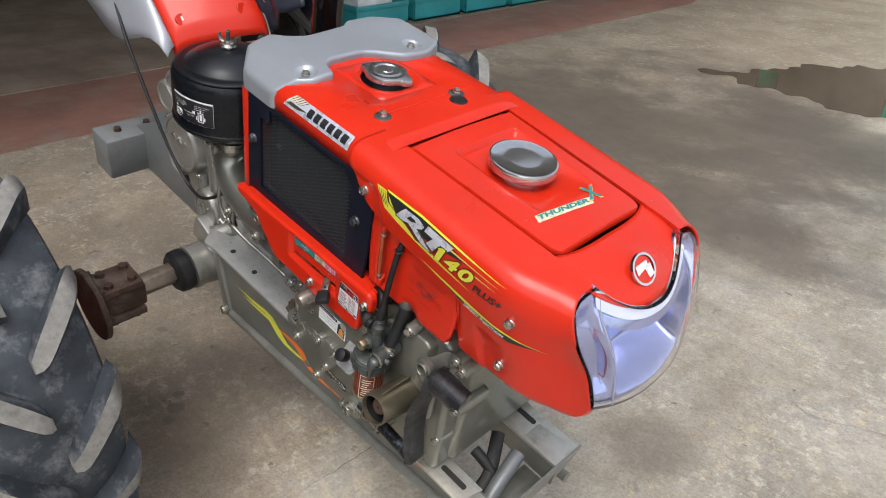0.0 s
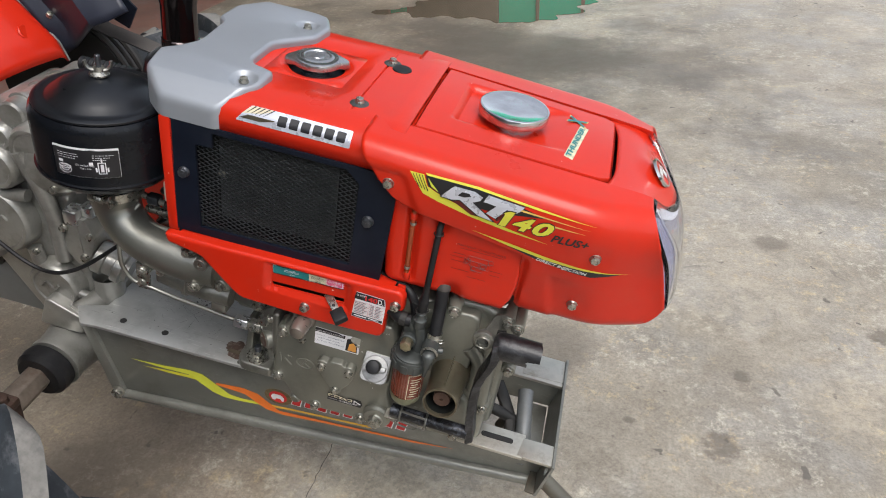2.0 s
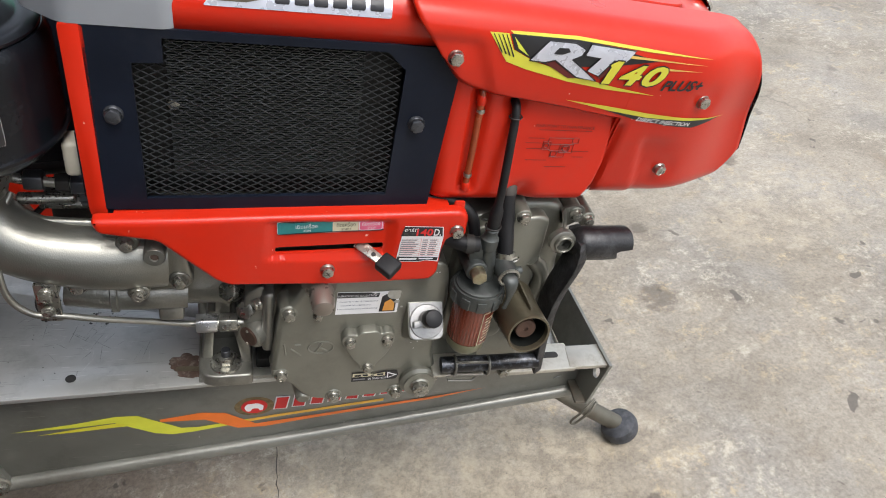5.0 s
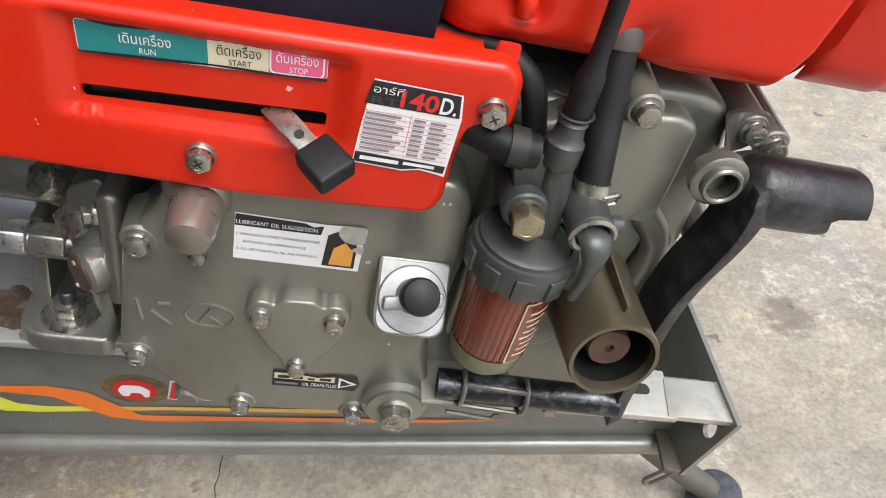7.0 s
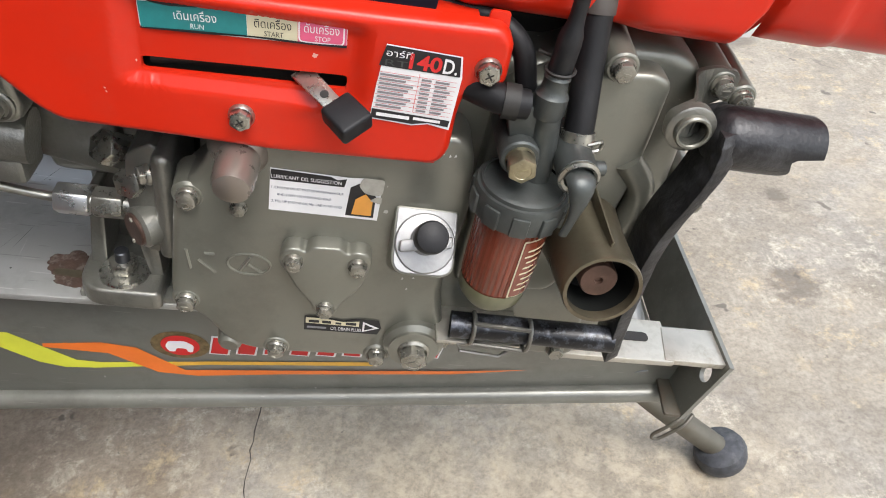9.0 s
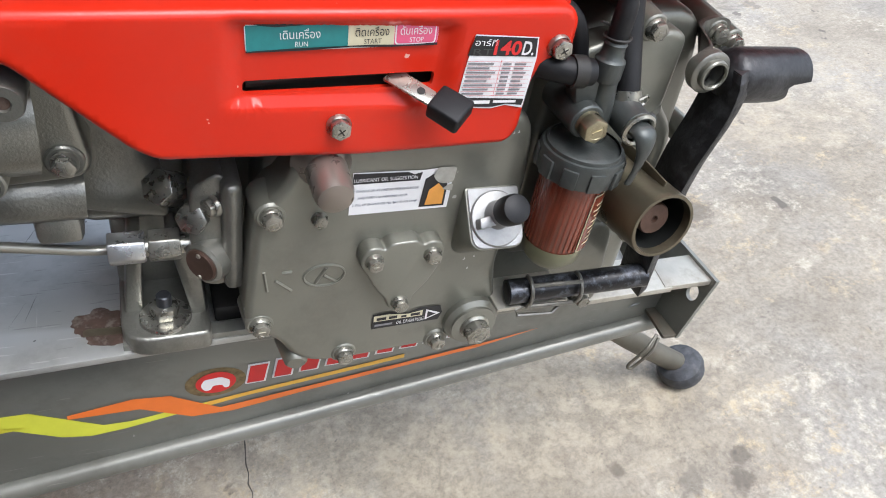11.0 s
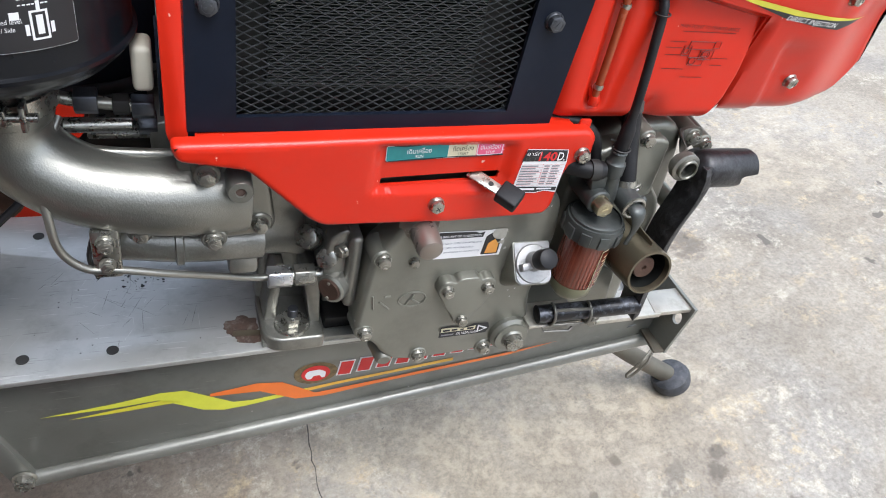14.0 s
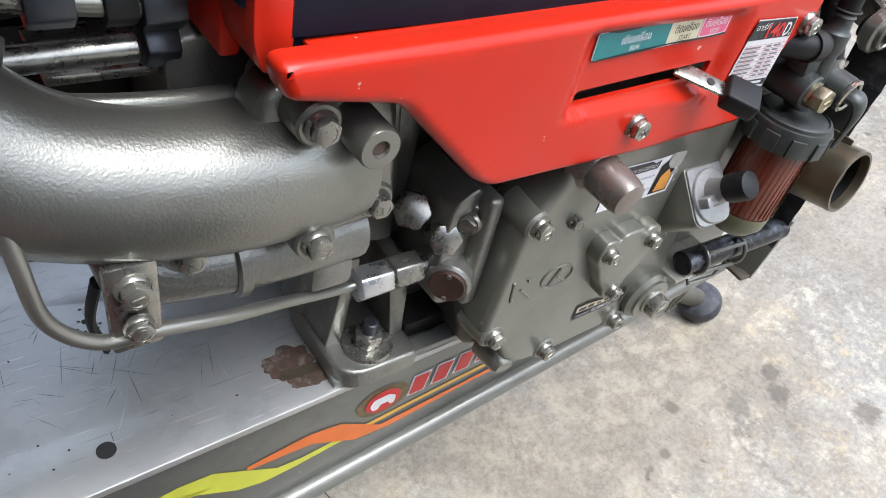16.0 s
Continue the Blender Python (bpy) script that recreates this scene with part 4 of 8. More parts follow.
part("latch_arm", tube([(0.200, 0.115, -0.372), (0.225, 0.118, -0.382), (0.250, 0.120, -0.395)], 0.009, 10, 5), DARK, chassis)

# gearbox casting
gear = part("gearbox", prism(rounded([(-0.715, -0.14), (-0.60, -0.078), (-0.545, -0.050), (-0.505, -0.055), (-0.49, -0.16), (-0.495, -0.22), (-0.485, -0.29), (-0.47, -0.36), (-0.46, -0.46), (-0.55, -0.49), (-0.60, -0.42), (-0.68, -0.30), (-0.72, -0.18)], 0.03, 4), "y", 0.098, 0.20, 0.018, 4), GEARCAST, chassis, "olive-grey cast gearbox with round bosses")
for cx, cz, r, y in ((-0.612, -0.235, 0.062, 0.072), (-0.585, -0.135, 0.036, 0.070), (-0.668, -0.160, 0.034, 0.078), (-0.640, -0.120, 0.026, 0.080), (-0.575, -0.088, 0.022, 0.082), (-0.530, -0.345, 0.044, 0.072), (-0.655, -0.30, 0.035, 0.082), (-0.52, -0.095, 0.040, 0.078)):
    part("boss", lathe([(0, 0), (r - 0.012, 0), (r - 0.010, -0.002), (r - 0.005, -0.002), (r - 0.002, 0.001), (r, 0.006), (r + 0.002, 0.028), (r + 0.012, 0.045)], (cx, y, cz), (0, 1, 0), 32), GEARCAST, gear)
part("casting_mark", tube([(-0.64, 0.0705, -0.228), (-0.632, 0.0705, -0.222), (-0.622, 0.0705, -0.231), (-0.612, 0.0705, -0.222), (-0.602, 0.0705, -0.231), (-0.592, 0.0705, -0.222), (-0.585, 0.0705, -0.229)], 0.0022, 6, 3), GEARCAST, gear, "raised cast lettering")
part("casting_mark", tube([(-0.548, 0.0705, -0.345), (-0.538, 0.0705, -0.335), (-0.528, 0.0705, -0.347), (-0.518, 0.0705, -0.336)], 0.0022, 6, 3), GEARCAST, gear)
for pts, r in (([(-0.56, 0.085, -0.28), (-0.54, 0.082, -0.36), (-0.52, 0.08, -0.43)], 0.011), ([(-0.545, 0.082, -0.10), (-0.515, 0.085, -0.19), (-0.51, 0.088, -0.29)], 0.012), ([(-0.64, 0.085, -0.17), (-0.60, 0.08, -0.185), (-0.55, 0.085, -0.18)], 0.010),
               ([(-0.535, 0.082, -0.335), (-0.500, 0.080, -0.345), (-0.474, 0.085, -0.357)], 0.008), ([(-0.486, 0.088, -0.06), (-0.470, 0.086, -0.11), (-0.462, 0.09, -0.15)], 0.006)):
    part("rib", tube(pts, r, 10, 6), GEARCAST, gear)
part("case_dome", lathe([(0.055, 0.0), (0.053, 0.02), (0.044, 0.038), (0.028, 0.048), (0, 0.052)], (-0.515, 0.125, -0.125), (0.25, -1, 0), 30), GEARCAST, gear)
part("shift_case", prism(rounded([(-0.492, -0.214), (-0.462, -0.196), (-0.446, -0.228), (-0.462, -0.282), (-0.480, -0.292), (-0.505, -0.262)], 0.006, 3), "y", 0.084, 0.17, 0.006, 3), GEARCAST, gear, "ribbed shift case bolted to the gearbox")
part("case_neck", box((-0.602, 0.102, -0.14), (-0.536, 0.245, -0.040), 0.014, seg=3), GEARCAST, gear)
part("shift_tube", rod((-0.556, 0.092, -0.052), (-0.564, 0.262, -0.052), 0.0205, 0.0195, 28, 0.003), GEARCAST, gear, "cast cross tube on top of the gearbox")
for y in (0.118, 0.160, 0.205):
    part("tube_flange", lathe([(0.019, 0), (0.0235, 0.001), (0.0240, 0.003), (0.0235, 0.008), (0.019, 0.009)], (-0.557 - 0.05 * (y - 0.1), y, -0.052), (0, 1, 0), 28), GEARCAST, gear)
part("case_seam", prism([(-0.476, -0.204), (-0.4735, -0.2025), (-0.468, -0.286), (-0.471, -0.2875)], "y", 0.0822, 0.086, 0.0006), GEARCAST, gear)
part("clamp_block", box((-0.494, 0.080, -0.212), (-0.470, 0.108, -0.186), 0.004), ALU, gear, "bright bare-metal clamp block")
part("clamp_block", box((-0.470, 0.092, -0.200), (-0.452, 0.112, -0.178), 0.004), ALU, gear)
part("link_cylinder", lathe([(0, 0.0), (0.026, 0.0), (0.028, 0.002), (0.028, 0.016), (0.024, 0.018), (0.024, 0.032), (0.029, 0.034), (0.029, 0.046), (0.022, 0.048), (0.022, 0.056), (0, 0.056)], (-0.462, 0.105, -0.278), (1, 0.1, -0.35), 26), GEARCAST, gear, "flanged cast cylinder")
part("link_cylinder", lathe([(0.024, 0.0), (0.023, 0.06), (0.026, 0.065), (0.026, 0.075), (0, 0.075)], (-0.452, 0.108, -0.318), (0.05, -0.05, -1), 24), GEARCAST, gear)
for lo, hi in (((-0.475, 0.10, -0.400), (-0.440, 0.19, -0.345)), ((-0.515, 0.15, -0.12), (-0.48, 0.22, -0.06))):
    part("flange_lump", box(lo, hi, 0.01, seg=3), GEARCAST, gear)
for p in ((-0.497, 0.084, -0.222), (-0.468, 0.083, -0.270), (-0.452, 0.083, -0.225), (-0.545, 0.072, -0.275), (-0.66, 0.078, -0.20), (-0.497, 0.080, -0.150)):
    bolt(BOLT_P, p, (0, -1, 0.1), gear, p[0] * 40)
part("rear_case", box((-0.605, 0.195, -0.40), (-0.495, 0.262, -0.062), 0.02, seg=3), GEARCAST, gear)

# axle, hub and wheels
part("axle_housing", lathe([(0.066, -0.03), (0.060, 0.0), (0.052, 0.03), (0.046, 0.06), (0.043, 0.085), (0.0455, 0.09), (0.0455, 0.10), (0, 0.10)], (-0.508, 0.115, -0.458), (0, -1, 0), 32), GEARCAST, chassis, "tapered olive axle housing")
part("flange_tube", tube([(-0.476, 0.055, -0.372), (-0.462, 0.095, -0.364), (-0.450, 0.150, -0.356), (-0.446, 0.20, -0.352)], lambda t: 0.021 - 0.004 * t, 16, 6), GEARCAST, chassis, "round cast edge beside the top plate")
part("housing_web", prism(rounded([(-0.55, -0.41), (-0.47, -0.41), (-0.465, -0.375), (-0.53, -0.35)], 0.01), "y", 0.05, 0.12, 0.01, 3), GEARCAST, chassis)
part("axle_boot", lathe([(0.034, 0), (0.043, 0.003), (0.0445, 0.012), (0.043, 0.026), (0.036, 0.033), (0, 0.034)], (-0.510, 0.014, -0.458), (0, -1, 0), 30), RUBBER, chassis, "black rubber axle seal boot")
part("axle_shaft", prism([(0.0235 * math.cos(math.pi / 3 * q) - 0.512, 0.0235 * math.sin(math.pi / 3 * q) - 0.458) for q in range(6)], "y", -0.10, -0.015, 0.003), SHAFTIRON, chassis, "rusty hexagonal axle shaft")


def wheel(side):
    yc = -0.355 if side < 0 else 2 * MID + 0.355
    ax, az = -0.512, -0.458
    w = part("wheel", lathe([(0.19, -0.075), (0.20, -0.07), (0.205, -0.05), (0.19, 0.0), (0.205, 0.05), (0.20, 0.07), (0.19, 0.075), (0.19, -0.0)], (ax, yc, az), (0, 1, 0), 48), RED, chassis, "red steel wheel with a dusty lugged tyre")
    part("rim_disc", lathe([(0, 0), (0.195, 0.0), (0.195, 0.006), (0, 0.006)], (ax, yc - (0.12 if side > 0 else 0.0) - 0.003, az), (0, 1, 0), 48), RED, w)
    for k in range(6):
        a = k * math.pi / 3 + 0.45
        part("hand_hole", lathe([(0, 0), (0.013, 0), (0.013, 0.0012), (0, 0.0012)], (ax + 0.12 * math.cos(a), yc - side * (0.124 if side > 0 else 0.004), az + 0.12 * math.sin(a)), (0, -side, 0), 16), DARK, w)
    tyre = part("tyre", lathe([(0.185, -0.075), (0.20, -0.088), (0.25, -0.096), (0.30, -0.094), (0.325, -0.086), (0.338, -0.06), (0.342, 0.0), (0.338, 0.06), (0.325, 0.086), (0.30, 0.094), (0.25, 0.096), (0.20, 0.088), (0.185, 0.075)], (ax, yc, az), (0, 1, 0), 72), TYRE, w, "worn black tyre with dusty chevron lugs")

    def lug(sgn):
        t = bmesh.new()
        rows = []
        n = 13
        for i in range(n):
            u = i / (n - 1)
            y = sgn * (0.002 + 0.098 * u)
            ang = 0.02 + 0.30 * u ** 1.1
            half = (0.0230 + 0.003 * u) / 0.36 * (0.50 if i in (0, 12) else 0.80 if i in (1, 11) else 0.95 if i in (2, 10) else 1.0)
            base = 0.332 - 0.030 * max(0, (u - 0.72) / 0.28) ** 2
            top = 0.371 - 0.026 * max(0, (u - 0.75) / 0.25) ** 2 - (0.010 if i == 0 else 0.003 if i == 1 else 0)
            row = []
            for da, r in ((-half * 1.30, base), (-half, top - 0.008), (-half * 0.80, top - 0.0015), (half * 0.80, top - 0.0015), (half, top - 0.008), (half * 1.30, base)):
                row.append(t.verts.new((r * math.cos(ang + da), y, r * math.sin(ang + da))))
            rows.append(row)
        for A, B in zip(rows, rows[1:]):
            for q in range(5):
                t.faces.new((A[q], A[q + 1], B[q + 1], B[q])).material_index = 0 if q == 2 else 1
        t.faces.new(rows[0])
        t.faces.new(rows[-1][::-1])
        return finish(t, "lug", [LUG, TYRE], 30)
    n = 13
    for sgn in (-1, 1):
        me = lug(sgn)
        for k in range(n):
            put("lug", me, tyre, Matrix.Translation((ax, yc, az)) @ Matrix.Rotation(2 * math.pi * (k + (0.5 if sgn > 0 else 0)) / n + 0.12, 4, "Y"))
    s = side
    hub = part("hub", box((ax - 0.028, min(MID + s * (MID + 0.084), MID + s * (MID + 0.175)), az - 0.026), (ax + 0.028, max(MID + s * (MID + 0.084), MID + s * (MID + 0.175)), az + 0.026), 0.006), RUST, chassis, "rusty clamped wheel hub")
    for dz in (0.035, -0.035):
        ya, yb = MID + s * (MID + 0.09), MID + s * (MID + 0.17)
        part("hub_plate", box((ax - 0.034, min(ya, yb), az + dz - 0.008), (ax + 0.034, max(ya, yb), az + dz + 0.008), 0.003), RUST, hub)
        for dx in (-0.019, 0.019):
            for k in (0.106, 0.150):
                bolt(BOLT_R, (ax + dx, MID + s * (MID + k), az + dz + (0.008 if dz > 0 else -0.008)), (0, 0, 1 if dz > 0 else -1), hub, dx * 90)
    part("hub_flange", lathe([(0, 0), (0.070, 0), (0.072, 0.002), (0.072, 0.010), (0.070, 0.012), (0, 0.012)], (ax, MID + s * (MID + 0.172), az), (0, s, 0), 36), RUST, hub)
    for k in range(6):
        a = k * math.pi / 3
        bolt(BOLT_R, (ax + 0.056 * math.cos(a), MID + s * (MID + 0.172), az + 0.056 * math.sin(a)), (0, -s, 0), hub, a)
    return w


BOLT_R = bolt_mesh(0.0142, 0.018, "bolt", RUST, stamp=False)
wheel(-1)
wheel(1)

# hitch, belt cover, belts behind the engine
part("hitch_beam", box((-0.975, 0.035, -0.475), (-0.895, 0.30, -0.375), 0.006), HITCH, chassis, "grey square hitch beam")
for y in (0.08, 0.15):
    bolt(BOLT_R, (-0.935, y, -0.375), (0, 0, 1), chassis, y * 9)
part("hitch_plate", xz([(-0.93, -0.37), (-0.86, -0.33), (-0.60, -0.30), (-0.56, -0.36), (-0.575, -0.47), (-0.62, -0.47), (-0.93, -0.475)], 0.125, 0.137, 0.002), HITCH, chassis, "grey hitch side plate")
bolt(BOLT_R, (-0.664, 0.110, -0.35), (0, -1, 0), chassis, 0.3)
part("bolt_boss", rod((-0.664, 0.125, -0.35), (-0.664, 0.106, -0.35), 0.018, 0.016, 20), DARK, chassis)
bolt(BOLT_R, (-0.585, 0.112, -0.455), (0, -1, 0), chassis, 0.9)


def climb(d):
    """Rise of the belt cover at the distance d behind its front edge."""
    return 0.88 * d - 0.55 * d * d


def cover(u, v):
    d = 0.42 * u ** 1.3
    crown = 0.006 * math.sin(math.pi * v) - 0.012 * (1 - smooth(v / 0.06)) - 0.010 * smooth((v - 0.95) / 0.05)
    lip = 0.016 * (1 - smooth(d / 0.012))
    return (-0.640 + 0.056 * v - d, 0.093 + 0.165 * v, -0.040 + 0.028 * v + climb(d) + crown - lip)


belt_cover = part("belt_cover", grid_surface(28, 30, cover), RED, chassis, "glossy red belt cover with a grey edge")
thick(belt_cover, 0.003, -1)
part("rim_edge", tube([Vector(cover(k / 14, 1.0)) + Vector((0.001, 0.003, 0.001)) for k in range(15)], 0.0018, 6, 2), PLATE, belt_cover, "bare worn metal rim")
tilt = Vector((-0.76, 0, 0.65))
for v in (0.16, 0.80):
    p = Vector(cover(0.125, v))
    part("cover_stud", lathe([(0, 0.0032), (0.0105, 0.0032), (0.0118, 0.002), (0.0122, -0.004)], p, (0.75, 0, 0.62), 24), RED, belt_cover)
    part("cover_step", tube([Vector(cover(0.06 + 0.05 * k, v - 0.085 + 0.01 * k)) + Vector((0, 0, 0.0006)) for k in range(4)], 0.0011, 6, 2), RED, belt_cover)
p = Vector(cover(0.118, 0.16)) + Vector((0.0032, 0, 0.0027))
part("decal_triangle", flat([[(0, 0), (0.011, 0.001), (0.001, 0.014)]], lambda u, v: p + Vector((0, u - 0.002, 0)) + tilt * v), WHITE, belt_cover, "small white triangle sticker")


def cover_edge(u, v):
    d = 0.40 * u
    return (-0.640 - d + 0.012 * v, 0.092 - 0.022 * v - 0.05 * u * v, -0.046 + climb(d) - (0.012 + 0.17 * smooth(u / 0.5)) * v * v)


thick(part("cover_side", grid_surface(16, 8, cover_edge), FENDERGREY, chassis, "pale grey side panel of the belt cover"), 0.004, 1)

# dark belt guard beside the cover: a narrow bolted flange, then a raised channel
FLAP = [[(-0.598, 0.277, -0.034), (-0.574, 0.274, -0.016), (-0.508, 0.230, 0.045), (-0.486, 0.236, 0.056), (-0.460, 0.250, 0.073)],
        [(-0.616, 0.258, 0.008), (-0.592, 0.272, 0.020), (-0.540, 0.236, 0.078), (-0.520, 0.248, 0.090), (-0.496, 0.266, 0.104)],
        [(-0.655, 0.258, 0.048), (-0.632, 0.272, 0.056), (-0.600, 0.240, 0.124), (-0.580, 0.262, 0.138), (-0.556, 0.284, 0.150)],
        [(-0.790, 0.258, 0.150), (-0.765, 0.272, 0.160), (-0.730, 0.240, 0.240), (-0.710, 0.262, 0.255), (-0.690, 0.284, 0.266)]]


def flap(u, v):
    def at(row, k):
        i = min(int(k * (len(row) - 1)), len(row) - 2)
        w = k * (len(row) - 1) - i
        return Vector(row[i]).lerp(Vector(row[i + 1]), w)
    i = min(int(v * 3), 2)
    return at(FLAP[i], u).lerp(at(FLAP[i + 1], u), v * 3 - i)


thick(part("belt_flap", grid_surface(16, 12, flap), NAVYSHEET, chassis, "dark navy sheet guard over the drive belts"), 0.003, -1)
part("flap_skirt", prism([(-0.462, 0.070), (-0.478, 0.036), (-0.505, 0.046), (-0.53, 0.10), (-0.50, 0.10)], "y", 0.272, 0.275), BLACK, chassis)
for u, v in ((0.16, 0.42), (0.14, 0.64)):
    bolt(BOLT_S, flap(u, v) + Vector((0.001, 0, 0.002)), (0.55, -0.25, 0.8), chassis, u * 9)
for y in (0.292, 0.308):
    part("drive_belt", tube([(-0.600, y, 0.026), (-0.548, y, 0.015), (-0.471, y, 0.003), (-0.30, y, -0.028), (-0.14, y, -0.06)], 0.0088, 4, 4, squash=0.8), DARKBELT, chassis, "worn dark rubber drive belt")
part("drive_belt", tube([(-0.574, 0.264, -0.048), (-0.562, 0.262, -0.066), (-0.552, 0.262, -0.09), (-0.546, 0.262, -0.12)], 0.010, 6, 6), DARKBELT, chassis)
for k in range(3):
    part("drive_belt", tube([(-0.623 + 0.13 * math.cos(a / 10), 0.302 + 0.014 * k, -0.111 + 0.13 * math.sin(a / 10)) for a in range(-8, 21)], 0.0050, 6, 2), DARKBELT, chassis)
part("belt_pulley", lathe([(0, 0), (0.125, 0), (0.128, 0.006), (0.115, 0.012), (0.128, 0.018), (0.115, 0.026), (0.128, 0.034), (0.128, 0.05), (0, 0.05)], (-0.623, 0.297, -0.111), (0, 1, 0), 40), DARK, chassis, "dark grooved belt pulley")
part("ribbed_sleeve", tube([(-0.505, 0.19, 0.004), (-0.46, 0.19, 0.006), (-0.415, 0.19, 0.006)], lambda t: 0.0095 + 0.0014 * math.sin(t * 70), 14, 48), RUBBER, chassis, "dark ribbed rubber sleeve")
part("control_cable", tube([(-0.80, 0.06, -0.02), (-0.746, 0.05, -0.074), (-0.665, 0.045, -0.162), (-0.592, 0.045, -0.243), (-0.52, 0.045, -0.283), (-0.45, 0.04, -0.256), (-0.372, 0.06, -0.19), (-0.30, 0.12, -0.14)], 0.0032, 8, 8), RUBBER, chassis, "thin black control cable")

# decals on the beam's side
DY = 0.0533


def beam_fn(u, v):
    return Vector((u, DY, v))


part("stripe", flat([[(-0.394, -0.437), (-0.33, -0.430), (-0.285, -0.4225), (-0.262, -0.4235), (-0.215, -0.4525), (-0.195, -0.4535), (-0.170, -0.4502), (-0.170, -0.4565), (-0.200, -0.4615), (-0.225, -0.4635), (-0.245, -0.4585), (-0.287, -0.4335), (-0.33, -0.4365)]], beam_fn), LIME, chassis, "yellow-green film stripe")
part("stripe", flat([[(-0.170, -0.4502), (-0.138, -0.4460), (-0.138, -0.4515), (-0.170, -0.4565)]], beam_fn), YELLOW, chassis)
part("stripe", flat([[(-0.138, -0.4460), (-0.108, -0.4420), (0.03, -0.4265), (0.03, -0.4315), (-0.108, -0.4465), (-0.138, -0.4515)]], beam_fn), AMBERFILM, chassis, "amber film line")
part("stripe", flat([[(-0.370, -0.4455), (-0.33, -0.4395), (-0.285, -0.4345), (-0.262, -0.4405), (-0.285, -0.4415), (-0.33, -0.4445)]], beam_fn), YELLOW, chassis)
part("stripe", flat([[(-0.238, -0.4335), (-0.192, -0.4265), (-0.165, -0.4300), (-0.128, -0.4555), (-0.05, -0.4470), (0.10, -0.4300), (0.166, -0.4205), (0.10, -0.4345), (-0.05, -0.4525), (-0.118, -0.4625), (-0.150, -0.4610), (-0.188, -0.4400), (-0.238, -0.4380)]], lambda u, v: Vector((u, DY - 0.0004, v))), ORANGE, chassis, "orange film stripe")
part("badge_halo", flat([[(-0.130 + 0.0235 * math.cos(a * math.pi / 16), -0.4225 + 0.0170 * math.sin(a * math.pi / 16)) for a in range(32)]], lambda u, v: Vector((u, DY - 0.0001, v))), HALO, chassis, "faded gold sunburst")
part("badge", flat([[(-0.130 + 0.0155 * math.cos(a * math.pi / 16), -0.4225 + 0.0125 * math.sin(a * math.pi / 16)) for a in range(32)]], lambda u, v: Vector((u, DY - 0.0007, v))), FILMRED, chassis, "red oval badge")
part("badge_shape", flat([rounded([(-0.142, -0.424), (-0.139, -0.417), (-0.126, -0.416), (-0.119, -0.421), (-0.120, -0.430), (-0.124, -0.430), (-0.125, -0.4255), (-0.133, -0.4255), (-0.134, -0.4305), (-0.139, -0.4305)], 0.002, 2)], lambda u, v: Vector((u, DY - 0.0011, v))), WHITE, chassis, "plain white shape")
for k in range(9):
    x = -0.106 + 0.0218 * k
    z = -0.4295 + 0.0021 * k
    for grow, off, m in ((0.0016, 0.0003, WHITE), (0.0, 0.0008, FILMRED)):
        shape = [(x - grow, z - grow), (x + 0.0135 + grow, z - grow), (x + 0.0170 + grow, z + 0.0205 + grow), (x + 0.0030 - grow, z + 0.0205 + grow)]
        part("brand_bar", flat([shape], lambda u, v, o=off: Vector((u, DY - o, v))), m, chassis)

# scratches and dark flecks on the top plate
rnd = random.Random(11)
for kind_m, count, seed in ((DARKSCRATCH, 46, 3), (PALESCRATCH, 22, 8)):
    rnd.seed(seed)
    t = bmesh.new()
    for k in range(count):
        near = k % 4 != 0
        x = rnd.gauss(-0.318, 0.030) if near else rnd.uniform(-0.42, -0.22)
        y = rnd.gauss(0.122, 0.028) if near else rnd.uniform(0.05, 0.24)
        ang = rnd.choice((-0.5, 0.75, 1.25)) + rnd.gauss(0, 0.28)
        ln, wd = rnd.uniform(0.003, 0.018), rnd.uniform(0.00010, 0.00026)
        c, s_ = math.cos(ang), math.sin(ang)
        if not (0.045 < y - abs(ln * s_) and y + abs(ln * s_) < 0.245 and x - ln > -0.428):
            continue
        t.faces.new([t.verts.new((x + c * u - s_ * v, y + s_ * u + c * v, -0.3508)) for u, v in ((-ln, 0), (0, -wd), (ln, 0), (0, wd))])
    tagged(part("scratch", t, kind_m, chassis, "fine crossing scratches"), kind="stuff")
flecks = bmesh.new()
rnd.seed(5)
for k in range(46):
    x, y = (rnd.gauss(-0.300, 0.010), rnd.gauss(0.143, 0.007)) if k < 24 else (rnd.uniform(-0.42, -0.2), rnd.uniform(0.05, 0.24))
    r = rnd.uniform(0.0006, 0.0026) * (1 if k < 24 else 0.5)
    flecks.faces.new([flecks.verts.new((x + r * rnd.uniform(0.5, 1.2) * math.cos(q * math.pi / 3), y + r * rnd.uniform(0.4, 1.1) * math.sin(q * math.pi / 3), -0.3506)) for q in range(6)])
tagged(part("fleck", flecks, DARK, chassis, "dark grime flecks"), kind="stuff")

# ---- the diesel engine ----
engine = thing("diesel_engine", "red-hooded single-cylinder diesel engine on an olive-grey crankcase", "engine", TRACTOR)


def top_z(x):
    return 0.110 - 0.055 * x - 0.010 * smooth((x - 0.29) / 0.08)


def side_curve(z):
    d = max(0.0, 0.06 - z)
    return -0.012 + 0.19 * d * d / (d + 0.02) + 0.018 * (max(0.0, -0.066 - z) / 0.021) ** 2


def taper(s, z):
    return (0.026 + 0.010 * smooth((0.06 - z) / 0.06)) * smooth((s - 0.60) / 0.40) ** 2


def crest(s):
    """The hood's top height at the station s."""
    return top_z(hood_x(s, 0.092))


